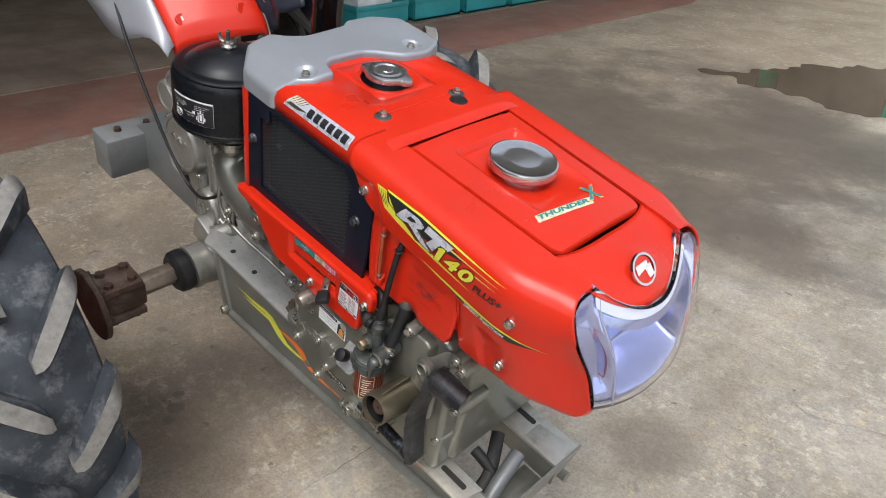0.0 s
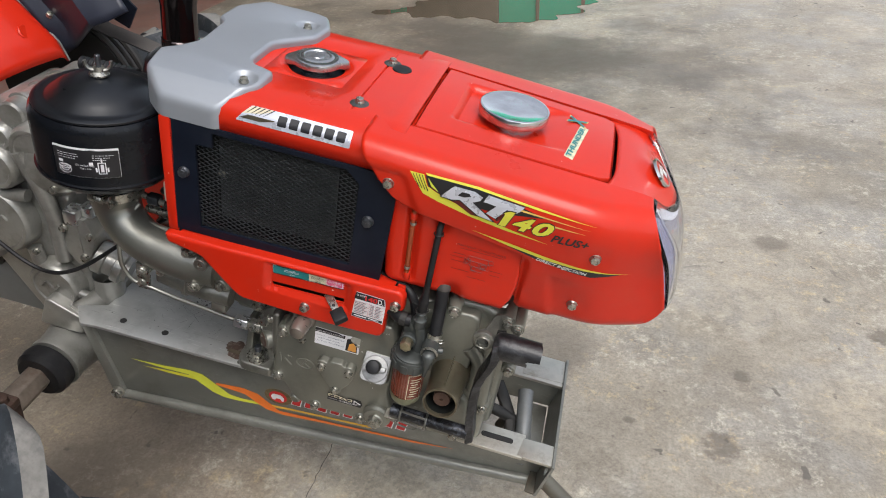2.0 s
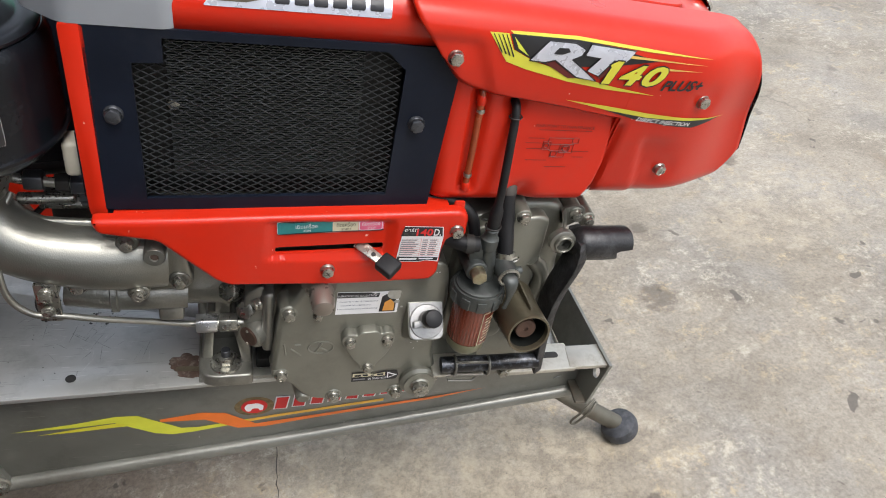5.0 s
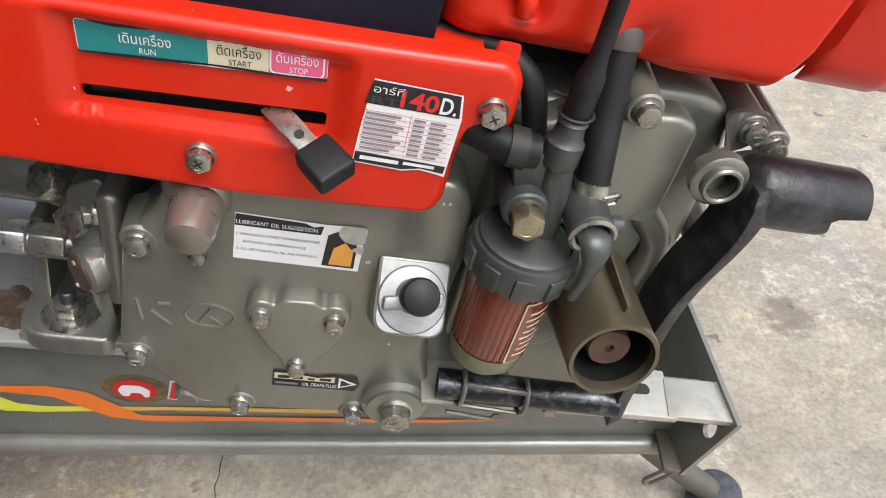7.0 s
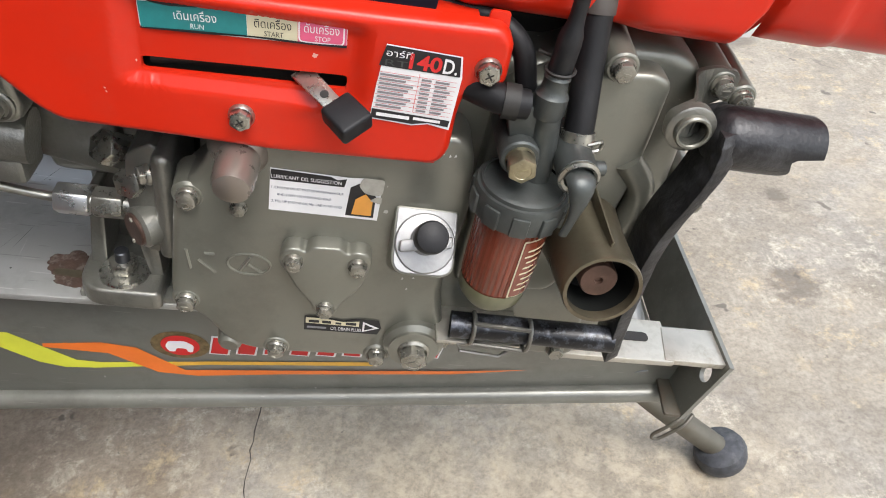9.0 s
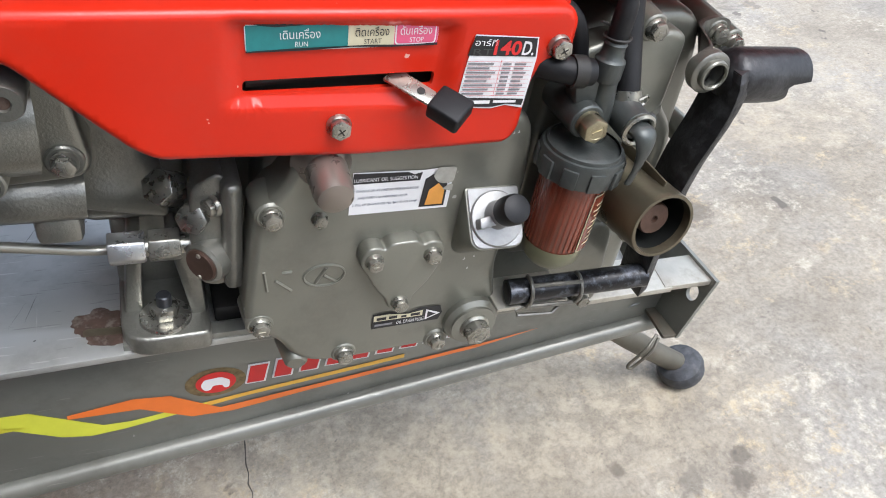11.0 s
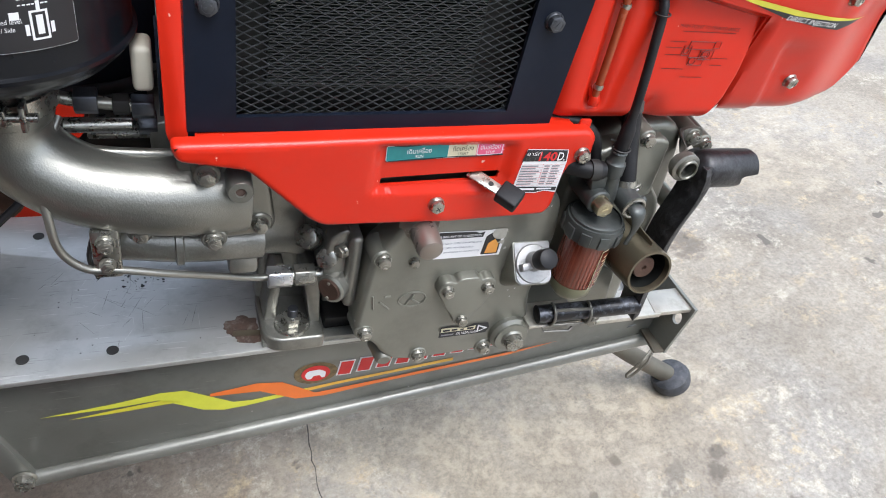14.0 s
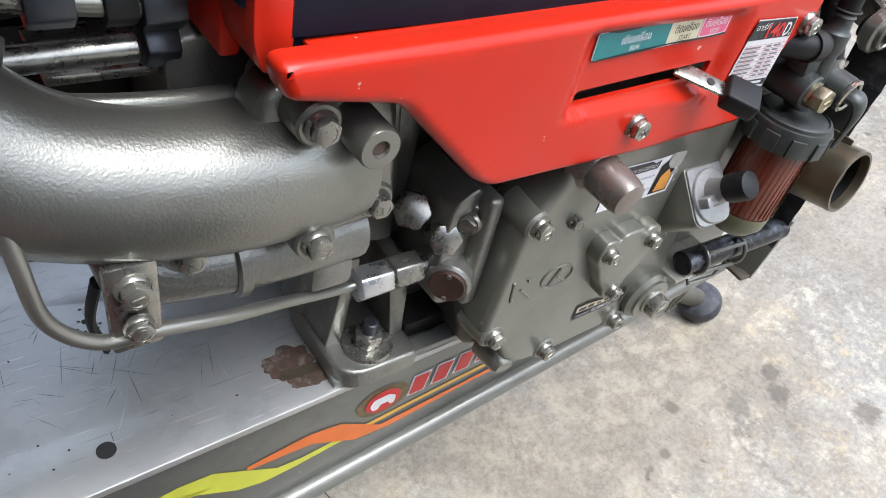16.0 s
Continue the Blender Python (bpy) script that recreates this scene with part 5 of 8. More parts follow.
def relief(x, z):
    """Pressed dents of the hood's side: bolt pockets, a fold in the lower flap, the flap's turned edge."""
    y = 0.0032 * smooth((0.040 + (0.088 - z) * 0.42 - x) / 0.009) * smooth((0.088 - z) / 0.012)
    for bx, bz, r, d in ((0.2648, 0.0341, 0.017, 0.0020), (0.2593, -0.0463, 0.016, 0.0016)):
        y += d * math.exp(-(((x - bx) ** 2 + (z - bz) ** 2) / (r * r)) ** 2)
    fold = 0.2165 - (z + 0.008) * 0.26
    y += 0.0036 * smooth((x - fold) / 0.006) * (1 - smooth((x - fold - 0.010) / 0.055)) * smooth((-0.002 - z) / 0.014)
    y += 0.0060 * (1 - smooth((x - 0.1905) / 0.0065)) * smooth((0.010 - z) / 0.006) * smooth((x - 0.180) / 0.004)
    return y


def skin_y(s, z):
    """The near side of the hood at the station s and the height z."""
    y = side_curve(z) + taper(s, z) + relief(hood_x(s, z), z)
    rc, zt = 0.028, crest(s)
    d = z - (zt - rc)
    return y + (rc - math.sqrt(max(0.0, rc * rc - d * d)) if d > 0 else 0.0)


def hood_y(x, z):
    """The near side of the hood at x, z."""
    lo, hi = 0.0, 1.0
    for _ in range(18):
        s = (lo + hi) / 2
        lo, hi = (s, hi) if hood_x(s, z) < x else (lo, s)
    return skin_y(lo, z)


def hood_low(x):
    if x < 0.1885:
        return float(np.interp(x, (0.0, 0.008, 0.015, 0.030, 0.050, 0.082, 0.125, 0.1885), (0.062, 0.050, 0.0439, 0.0370, 0.0322, 0.0285, 0.0224, 0.0115)))
    return -0.087 + 0.044 * max(0.0, (x - 0.25) / 0.116) ** 6


def hood_x(s, z):
    rear = -0.018 + 0.034 * smooth((0.112 - z) / 0.065)
    front = 0.311 + 0.055 * (max(0.0, 0.091 - z) / 0.126) ** 0.8
    return 0.366 * s + (1 - s) ** 7 * rear + s ** 3 * (front - 0.366)


def shroud(side):
    cols, t = [], bmesh.new()
    svals = [0, 0.01, 0.02, 0.03] + [0.03 + 0.479 * i / 36 for i in range(1, 37)] + [0.5148, 0.5152, 0.519, 0.523, 0.528, 0.534] + [0.534 + 0.466 * i / 44 for i in range(1, 45)]
    for s in svals:
        xn = 0.366 * s
        zt, rc = crest(s), 0.028
        zb = hood_low(xn)
        col = []
        for k in range(25):
            z = zb + (zt - rc - zb) * k / 24
            turn = 0.0075 * (1 - smooth((z - zb) / 0.0055)) ** 1.5
            col.append((hood_x(s, z), skin_y(s, z) + turn, z))
        y0 = side_curve(zt - rc) + taper(s, zt - rc)
        for k in range(1, 9):
            a = math.pi / 2 * k / 8
            z = zt - rc + rc * math.sin(a)
            col.append((hood_x(s, z), y0 + rc - rc * math.cos(a), z))
        ys = 0.050 + 0.008 * s
        for k in range(1, 4):
            y = y0 + rc + (max(ys, y0 + rc + 0.004) - y0 - rc) * k / 3
            col.append((hood_x(s, zt), y, zt + 0.0006 * k))
        col.append((hood_x(s, zt), col[-1][1] + 0.001, zt - 0.007))
        cols.append([t.verts.new((p[0], p[1] if side < 0 else 2 * MID - p[1], p[2])) for p in col])
    for A, B in zip(cols, cols[1:]):
        for q in range(len(A) - 1):
            t.faces.new((A[q], A[q + 1], B[q + 1], B[q]))
    return t


hood = part("hood_side", shroud(-1), RED, engine, "red side shroud with a striped decal")
thick(outward(hood, 1, -1), 0.003, -1)
far_hood = part("hood_side", shroud(1), RED, engine)
thick(outward(far_hood, 1, 1), 0.003, -1)


def nose_edge(v):
    """The headlight's upper edge across the nose, v from -1 to 1: x, z."""
    return 0.311 + 0.040 * (1 - v * v), 0.089 - 0.035 * (1 - abs(v) ** 2.5)


def nose(u, v):
    w = 2 * v - 1
    y = MID + 0.094 * w
    xe, ze = nose_edge(w)
    x0 = 0.2655 - 0.014 * abs(w) ** 4
    x = x0 + (xe - x0) * u
    z0 = top_z(x0) - 0.002
    return (x, y, z0 + (ze - z0) * (0.12 * u + 0.88 * u ** 2.6) + 0.009 * math.exp(-((w / 0.24) ** 2)) * smooth((u - 0.25) * 3) * (1 - u * 0.5))


thick(outward(part("nose_panel", grid_surface(14, 24, nose), RED, engine), 2, 1), 0.003, -1)


def tank(u, v):
    x = 0.0255 + 0.2360 * u
    yn, yf = 0.0525 + 0.008 * u, 2 * MID - 0.0525 - 0.008 * u
    e = min(1.0, min((1 - u) / 0.09, 1)) if u > 0.9 else 1.0
    k = 1.0 - 0.20 * (1 - math.sqrt(max(0.0, 1 - (1 - e) ** 2)))
    y = MID + (yn + (yf - yn) * v - MID) * k
    z = top_z(x) + 0.0015 + 0.003 * math.sin(math.pi * v) - 0.006 * (max(0, abs(2 * v - 1) - 0.97) / 0.03) - 0.006 * (max(0, abs(2 * u - 1) - 0.985) / 0.015)
    inx = smooth((x - 0.061) / 0.009) * (1 - smooth((x - 0.155) / 0.06))
    iny = smooth((y - 0.095) / 0.010) * smooth((0.210 - y) / 0.010)
    return (x, y, z - 0.0085 * inx * iny)


tank_top = part("tank_cover", grid_surface(60, 56, tank), RED, engine, "red fuel tank top with a shallow basin")
thick(outward(tank_top, 2, 1), 0.002, -1)
part("seam_lip", box((0.018, 0.057, 0.09), (0.032, 0.235, 0.1045), 0.001), RED, engine)
part("tank_body", box((0.03, 0.026, -0.075), (0.245, 0.255, 0.088), 0.01), RED, engine)

cap = part("fuel_cap", lathe([(0, -0.02), (0.030, -0.02), (0.030, 0.003), (0.0425, 0.003), (0.0440, 0.0045), (0.0440, 0.0130), (0.0430, 0.0150), (0.0412, 0.0154), (0.0402, 0.0148), (0.020, 0.0153), (0, 0.0155)], (0.130, MID, 0.106), (0, 0, 1), 48), SATINCAP, engine, "polished chrome fuel filler cap")

# radiator housing
PROFILE = [(0.0040, 0.066), (0.0036, 0.086), (0.0065, 0.0955), (0.016, 0.1045), (0.032, 0.1102), (0.05, 0.1120), (0.095, 0.1120)]

CAPX, HALF = -0.127, MID - 0.095


def housing():
    t = bmesh.new()
    prof = PROFILE + [(2 * MID - y, z) for y, z in PROFILE[::-1]]
    xs = [-0.262, -0.25, -0.2, CAPX - HALF] + [CAPX + HALF, -0.060, -0.0490, -0.0480, -0.0467, -0.0457, 0.0, 0.024]
    cols = []
    for x in xs:
        dip = -0.0026 if abs(x + 0.04735) < 0.0008 else 0.0
        cols.append([t.verts.new((x, y, z + (dip if 0.06 < y < 0.235 else 0))) for y, z in prof])
    h = len(PROFILE)
    for i, (A, B) in enumerate(zip(cols, cols[1:])):
        for q in range(len(prof) - 1):
            if xs[i] == CAPX - HALF and q == h - 1:
                continue
            t.faces.new((A[q], A[q + 1], B[q + 1], B[q]))
    # round opening for the radiator neck
    x0, x1, y0, y1 = CAPX - HALF, CAPX + HALF, PROFILE[-1][0], 2 * MID - PROFILE[-1][0]
    cx, cy, n = CAPX, MID, 40
    rings = []
    for rad, dz, mixk in ((0, 0, 1), (0.0465, 0.0, 0.0), (0.0455, -0.0004, 0.0), (0.041, -0.003, 0), (0.036, -0.0035, 0), (0.0355, -0.012, 0)):
        ring = []
        for i in range(n):
            a = 2 * math.pi * i / n
            c, s = math.cos(a), math.sin(a)
            if mixk:
                k = min((x1 - cx) / c if c > 1e-6 else ((x0 - cx) / c if c < -1e-6 else 9), (y1 - cy) / s if s > 1e-6 else ((y0 - cy) / s if s < -1e-6 else 9))
                ring.append(t.verts.new((cx + k * c, cy + k * s, 0.112)))
            else:
                ring.append(t.verts.new((cx + rad * c, cy + rad * s, 0.112 + dz)))
        rings.append(ring)
    for A, B in zip(rings, rings[1:]):
        for q in range(n):
            t.faces.new((A[q], A[(q + 1) % n], B[(q + 1) % n], B[q]))
    return t


thick(outward(part("radiator_cover", housing(), RED, engine, "red radiator top cover"), 2, 1), 0.002, -1)
part("neck_well", lathe([(0.0355, 0.0), (0.0355, -0.03), (0, -0.03)], (-0.127, MID, 0.108), (0, 0, 1), 32), DARK, engine, "dark opening round the radiator neck")
part("rear_post", prism(rounded([(-0.264, 0.069), (-0.247, 0.069), (-0.249, -0.092), (-0.252, -0.102), (-0.260, -0.101), (-0.263, -0.090)], 0.003, 3), "y", 0.001, 0.03, 0.003), RED, engine)
part("rear_panel", box((-0.263, 0.03, -0.11), (-0.255, 0.285, 0.07), 0.002), RED, engine)


def radiator_cap():
    c = Vector((-0.127, MID, 0.117))
    t = lathe([(0, -0.02), (0.020, -0.02), (0.020, -0.002)], c, (0, 0, 1), 32)
    n, rings = 64, []
    for k, h, drop in ((0.96, -0.0045, 1), (1.0, -0.003, 1), (1.0, 0.002, 1), (0.965, 0.0044, 1), (0.90, 0.0052, 0.4), (0.72, 0.0055, 0), (0.66, 0.0064, 0), (0.58, 0.0068, 0), (0.54, 0.0056, 0), (0.28, 0.0056, 0), (0.25, 0.0066, 0), (0.0, 0.0068, 0)):
        ring = []
        for i in range(n):
            a = 2 * math.pi * i / n
            d = (a - 0.35 + math.pi / 2) % math.pi - math.pi / 2
            ear = math.exp(-(d / 0.30) ** 2)
            r = (0.0300 + 0.0110 * ear * drop) * k
            ring.append(t.verts.new(c + Vector((r * math.cos(a), r * math.sin(a), h - 0.0022 * ear * drop))) if k else None)
        rings.append(ring if k else [t.verts.new(c + Vector((0, 0, h)))])
    for A, B in zip(rings, rings[1:]):
        for q in range(n):
            t.faces.new((A[q], A[(q + 1) % n], B[0]) if len(B) == 1 else (A[q], A[(q + 1) % n], B[(q + 1) % n], B[q]))
    t.faces.new(rings[0][::-1])
    return t


cap = part("radiator_cap", radiator_cap(), DULLCAP, engine, "pressed steel radiator cap with two ears")
part("printed_ring", lathe([(0.0266, 0.0046), (0.0262, 0.0056), (0.0222, 0.0058), (0.0214, 0.0054)], (-0.127, MID, 0.1172), (0, 0, 1), 48), GREYPLASTIC, cap, "stamped ring round the cap")
for k in range(40):
    a = 2 * math.pi * k / 40
    if k % 7 != 3:
        part("stamped_mark", flat([rect(-0.0009, -0.0011, 0.0009, 0.0011 - 0.0007 * (k % 2))], lambda u, v, a=a: Vector((-0.127 + (0.0242 + v) * math.cos(a) - u * math.sin(a), MID + (0.0242 + v) * math.sin(a) + u * math.cos(a), 0.1234))), PAINTBOLT, cap)

# grey rear guard: a cast plate whose near lobe falls away, with two sunk bolt dishes
G = [(-0.191, 0.0), (-0.1555, 0.043), (-0.1535, 0.0755), (-0.166, 0.080), (-0.182, 0.084), (-0.191, 0.098), (-0.191, 0.155), (-0.180, 0.172), (-0.152, 0.206), (-0.148, 0.248), (-0.165, 0.285), (-0.190, 0.292),
     (-0.262, 0.292), (-0.289, 0.250), (-0.289, 0.200), (-0.276, 0.185), (-0.269, 0.112), (-0.280, 0.086), (-0.296, 0.066), (-0.292, 0.028), (-0.262, 0.001)]
DISHES = [(-0.178, 0.046), (-0.178, 0.238)]


def slope(y):
    """How far the guard's top falls towards its near edge."""
    return float(np.interp(y, (0.0, 0.0265, 0.0295, 0.064, 0.070), (0.0295, 0.0080, 0.0068, 0.0004, 0.0)))


def guard_shell():
    t = bmesh.new()
    base = [Vector(p) for p in rounded(G, 0.0075, 4)]
    P = []
    for i, p in enumerate(base):
        q = base[(i + 1) % len(base)]
        cuts = max(1, int((q - p).length / 0.004)) if min(p.y, q.y) < 0.07 else 1
        P += [p.lerp(q, j / cuts) for j in range(cuts)]
    n = len(P)
    N = [Vector((-(P[(i + 1) % n] - P[i - 1]).y, (P[(i + 1) % n] - P[i - 1]).x)).normalized() for i in range(n)]
    levels = [(0.0, 0.069), (0.0, 0.1155), (0.0003, 0.1182), (0.0011, 0.1203), (0.0024, 0.1217), (0.0040, 0.1223), (0.0050, 0.1225), (0.0058, 0.1225)]
    rings = [[t.verts.new((*(P[i] + N[i] * d), z)) for i in range(n)] for d, z in levels]
    for A, B in zip(rings, rings[1:]):
        for q in range(n):
            t.faces.new((A[q], A[(q + 1) % n], B[(q + 1) % n], B[q]))
    t.faces.new(rings[0][::-1])
    edges = [t.edges.get((rings[-1][q], rings[-1][(q + 1) % n])) for q in range(n)]
    for cx, cy in DISHES:
        dish = [[t.verts.new((cx + r * math.cos(2 * math.pi * q / 28), cy + r * math.sin(2 * math.pi * q / 28), z)) for q in range(28)]
                for r, z in ((0.0172, 0.1225), (0.0160, 0.1220), (0.0140, 0.1200), (0.0115, 0.1180), (0.0095, 0.1175))]
        edges += [t.edges.new((dish[0][q], dish[0][(q + 1) % 28])) for q in range(28)]
        for A, B in zip(dish, dish[1:]):
            for q in range(28):
                t.faces.new((A[q], A[(q + 1) % 28], B[(q + 1) % 28], B[q]))
        t.faces.new(dish[-1])
    cap = bmesh.ops.triangle_fill(t, use_beauty=True, use_dissolve=False, edges=edges)["geom"]
    faces = [f for f in cap if isinstance(f, bmesh.types.BMFace)]
    for y in (0.008, 0.017, 0.0265, 0.0295, 0.040, 0.052, 0.064, 0.070):
        geo = set(faces)
        for f in faces:
            geo.update(f.edges)
            geo.update(f.verts)
        cut = bmesh.ops.bisect_plane(t, geom=list(geo), plane_co=(0, y, 0), plane_no=(0, 1, 0), dist=1e-6)
        faces = [f for f in cut["geom"] if isinstance(f, bmesh.types.BMFace)]
    for v in t.verts:
        v.co.z -= slope(v.co.y) * smooth((v.co.z - 0.069) / 0.035)
    return t


guard = part("rear_guard", guard_shell(), GUARD, engine, "smooth light-grey cast guard across the hood's rear", 50)

# radiator frame, grille and core
FR = [(-0.250, -0.089), (0.022, -0.089), (0.030, 0.045), (0.018, 0.068), (-0.250, 0.069)]
OP = [(-0.218, -0.078), (-0.018, -0.073), (-0.015, 0.047), (-0.031, 0.062), (-0.197, 0.062), (-0.197, 0.043), (-0.219, 0.042)]


part("radiator_frame", framed(FR, OP, 0.001, 0.005), BLACK, engine, "black sheet-metal radiator frame")
part("frame_lip", xz([(-0.252, -0.096), (0.026, -0.096), (0.026, -0.088), (-0.252, -0.088)], 0.003, 0.02, 0.002), BLACK, engine)
part("radiator_core", box((-0.225, 0.022, -0.085), (-0.012, 0.05, 0.066)), CORE, engine, "dark finned radiator core")
part("radiator_body", box((-0.252, 0.05, -0.095), (0.02, 0.27, 0.10), 0.004), BLACK, engine)
bolt(BOLT_D, (-0.235, 0.001, 0.0), (0, -1, 0), engine, 0.4)
bolt(BOLT_D, (0.0, 0.001, 0.0), (0, -1, 0), engine, 1.0)

# ---- hood details ----
for p, ax in (((0.021, hood_y(0.021, 0.065) + 0.001, 0.065), (0, -1, 0.05)), ((0.264, hood_y(0.264, 0.035) + 0.001, 0.035), (0.08, -1, 0)), ((0.258, hood_y(0.258, -0.046) + 0.001, -0.046), (0.08, -1, -0.2))):
    bolt(BOLT, p, ax, hood, p[0] * 30)


def side_fn(off):
    return lambda u, v: Vector((u, hood_y(u, v) - off, v))


def film(name, polys, off, m, label=""):
    return part(name, flat(polys, side_fn(off), 0.008), m, hood, label)


film("decal_stripe", [[(0.0440, 0.0890), (0.060, 0.0888), (0.066, 0.0765), (0.085, 0.0680), (0.128, 0.0565), (0.165, 0.0485), (0.209, 0.0415), (0.16, 0.0455), (0.12, 0.0515), (0.08, 0.0605), (0.0620, 0.0660)]], 0.0006, YELLOW, "yellow film stripe")
film("decal_stripe", [[(0.0615, 0.0885), (0.110, 0.0885), (0.150, 0.084), (0.20, 0.074), (0.150, 0.066), (0.10, 0.0645), (0.085, 0.0685), (0.067, 0.0765)]], 0.0005, INKBLACK, "black film panel")
film("decal_stripe", [[(0.0610, 0.0908), (0.120, 0.0898), (0.190, 0.0835), (0.255, 0.0775), (0.190, 0.0812), (0.120, 0.0872), (0.064, 0.0886)]], 0.0008, YELLOW)
film("decal_stripe", [[(0.160, 0.0785), (0.250, 0.0722), (0.160, 0.0758)], [(0.198, 0.0690), (0.246, 0.0665), (0.200, 0.0662)]], 0.0009, GOLD, "thin gold pinstripes")
film("decal_stripe", [[(0.065, 0.0865), (0.070, 0.0775), (0.080, 0.072), (0.074, 0.078)]], 0.0010, LIME)
for k in range(4):
    x = 0.047 + 0.0035 * k
    film("decal_slash", [[(x, 0.0880), (x + 0.0008, 0.0880), (x + 0.0105, 0.0735 - 0.001 * k), (x + 0.0092, 0.0735 - 0.001 * k)]], 0.0010, INKBLACK)
film("decal_stripe", [[(0.124, 0.0338), (0.17, 0.0285), (0.21, 0.0228), (0.26, 0.0178), (0.310, 0.0138), (0.26, 0.0152), (0.21, 0.0182), (0.17, 0.0243)]], 0.0008, YELLOW)
film("decal_stripe", [[(0.165, 0.0246), (0.21, 0.0186), (0.26, 0.0154), (0.300, 0.0140), (0.266, 0.0068), (0.235, 0.0100), (0.198, 0.0160)]], 0.0006, INKBLACK)


def italic(x0, z0, off, slope=0.0):
    return lambda u, v: Vector((x0 + u, hood_y(x0 + u, z0 + v + slope * u) - off, z0 + v + slope * u))


R_SHAPE = [(0.0815, 0.0685), (0.0955, 0.0855), (0.119, 0.0848), (0.1285, 0.0805), (0.1262, 0.0750), (0.1185, 0.0715), (0.1455, 0.0535), (0.1265, 0.0560), (0.1035, 0.0700), (0.0950, 0.0675)]
R_EYE = [(0.1015, 0.0755), (0.1048, 0.0800), (0.1130, 0.0800), (0.1150, 0.0780), (0.1090, 0.0757)]
T_SHAPE = [(0.1330, 0.0848), (0.1750, 0.0815), (0.1682, 0.0715), (0.1568, 0.0726), (0.1465, 0.0580), (0.1345, 0.0622), (0.1436, 0.0738), (0.1295, 0.0752)]
for shape in (R_SHAPE, T_SHAPE):
    film("model_letter", [shape], 0.0013, FOIL, "silver italic model letter")
film("letter_eye", [R_EYE], 0.0017, INKBLACK)
film("letter_shade", [[(0.0960, 0.0668), (0.1035, 0.0692), (0.1265, 0.0553), (0.1190, 0.0550)], [(0.1465, 0.0572), (0.1480, 0.0552), (0.1590, 0.0650), (0.1575, 0.0715)]], 0.0012, DARKRED)
for shape in (R_SHAPE, R_EYE, T_SHAPE):
    part("letter_edge", tube([side_fn(0.0012)(u, v) for u, v in shape + shape[:1]], 0.0006, 6, 1, straight=True), INKBLACK, hood)
film("model_number", [[(0.1495, 0.0510), (0.1592, 0.0510), (0.1676, 0.0736), (0.1600, 0.0736), (0.1528, 0.0694), (0.1548, 0.0660)]], 0.0016, INKBLACK)
film("model_number", [[(0.1509, 0.0519), (0.1584, 0.0519), (0.1662, 0.0727), (0.1603, 0.0727), (0.1542, 0.0690), (0.1556, 0.0668)]], 0.0020, YELLOW, "yellow italic model number")
for digit, x, wide in (("4", 0.1658, 0.0236), ("0", 0.1884, 0.0226)):
    text("model_number", digit, 0.0185, italic(x - 0.0010, 0.0518, 0.0017), INKBLACK, hood, shear=0.35, bold=0.0016, fit=wide + 0.0020, cell=0.01)
    text("model_number", digit, 0.0175, italic(x, 0.0523, 0.0020), YELLOW, hood, shear=0.35, bold=0.0009, fit=wide, cell=0.01, label="yellow italic model number")
text("model_suffix", "PLUS+", 0.0100, italic(0.2105, 0.0475, 0.0012, 0.03), INKBLACK, hood, shear=0.3, bold=0.0004, fit=0.042, cell=0.01)
text("decal_line", "DIRECT INJECTION", 0.0042, italic(0.2010, 0.0145, 0.0012, -0.09), WHITE, hood, shear=0.3, bold=0.0001, fit=0.060, cell=0.01)

# lower tank side with its sight tube and printed notice

def tank_side(u, v):
    z = -0.084 + 0.132 * v
    xl = 0.0205 + 0.004 * smooth((-0.02 - z) / 0.06)
    xr = float(np.interp(z, (-0.084, -0.0715, -0.060, -0.037, -0.007, 0.009, 0.048), (0.1775, 0.1805, 0.1860, 0.1893, 0.1886, 0.1870, 0.1850)))
    w = u + 0.10 * math.sin(2 * math.pi * u) * -0.9
    x = xl + (xr - xl) * w
    y = 0.0015
    for d, r in ((x - xl, 0.016), (z + 0.084, 0.015), (xr - x, 0.004)):
        k = max(0.0, r - d)
        y += r - math.sqrt(max(0.0, r * r - k * k))
    xs = 0.0538 - 0.03 * (z - 0.03)
    y += 0.0050 * math.exp(-((x - xs) / 0.0080) ** 4) * smooth((0.038 - z) / 0.008) * smooth((z + 0.074) / 0.010)
    y += 0.0070 * math.exp(-(((x - 0.0865) / 0.010) ** 2 + ((z - 0.026) / 0.013) ** 2))
    y += 0.0080 * math.exp(-(((x - 0.113) / 0.012) ** 2 + ((z + 0.074) / 0.013) ** 2))
    return (x, y, z)


low = part("tank_side", grid_surface(96, 64, tank_side), RED, engine, "red lower tank side with a printed notice", 60)
thick(outward(low, 1, -1), 0.003, -1)
part("paint_chip", flat([[(0.1775, -0.0755), (0.1835, -0.0690), (0.1855, -0.0660), (0.1835, -0.0745)]], lambda u, v: Vector((u, 0.0040, v))), SACK, low, "bare primer chip at the corner")
part("sight_tube", tube([(0.0535, 0.006, 0.031), (0.0537, 0.0, 0.024), (0.0553, 0.0, -0.054), (0.0562, 0.006, -0.064)], 0.0031, 12, 5), TUBEORANGE, low, "amber fuel sight tube")
for z, x in ((0.027, 0.0536), (-0.060, 0.0560)):
    part("tube_nipple", tube([(x, 0.010, z + 0.006), (x, 0.001, z), (x + 0.0003, 0.001, z - 0.006)], 0.0042, 12, 5), RED, low)
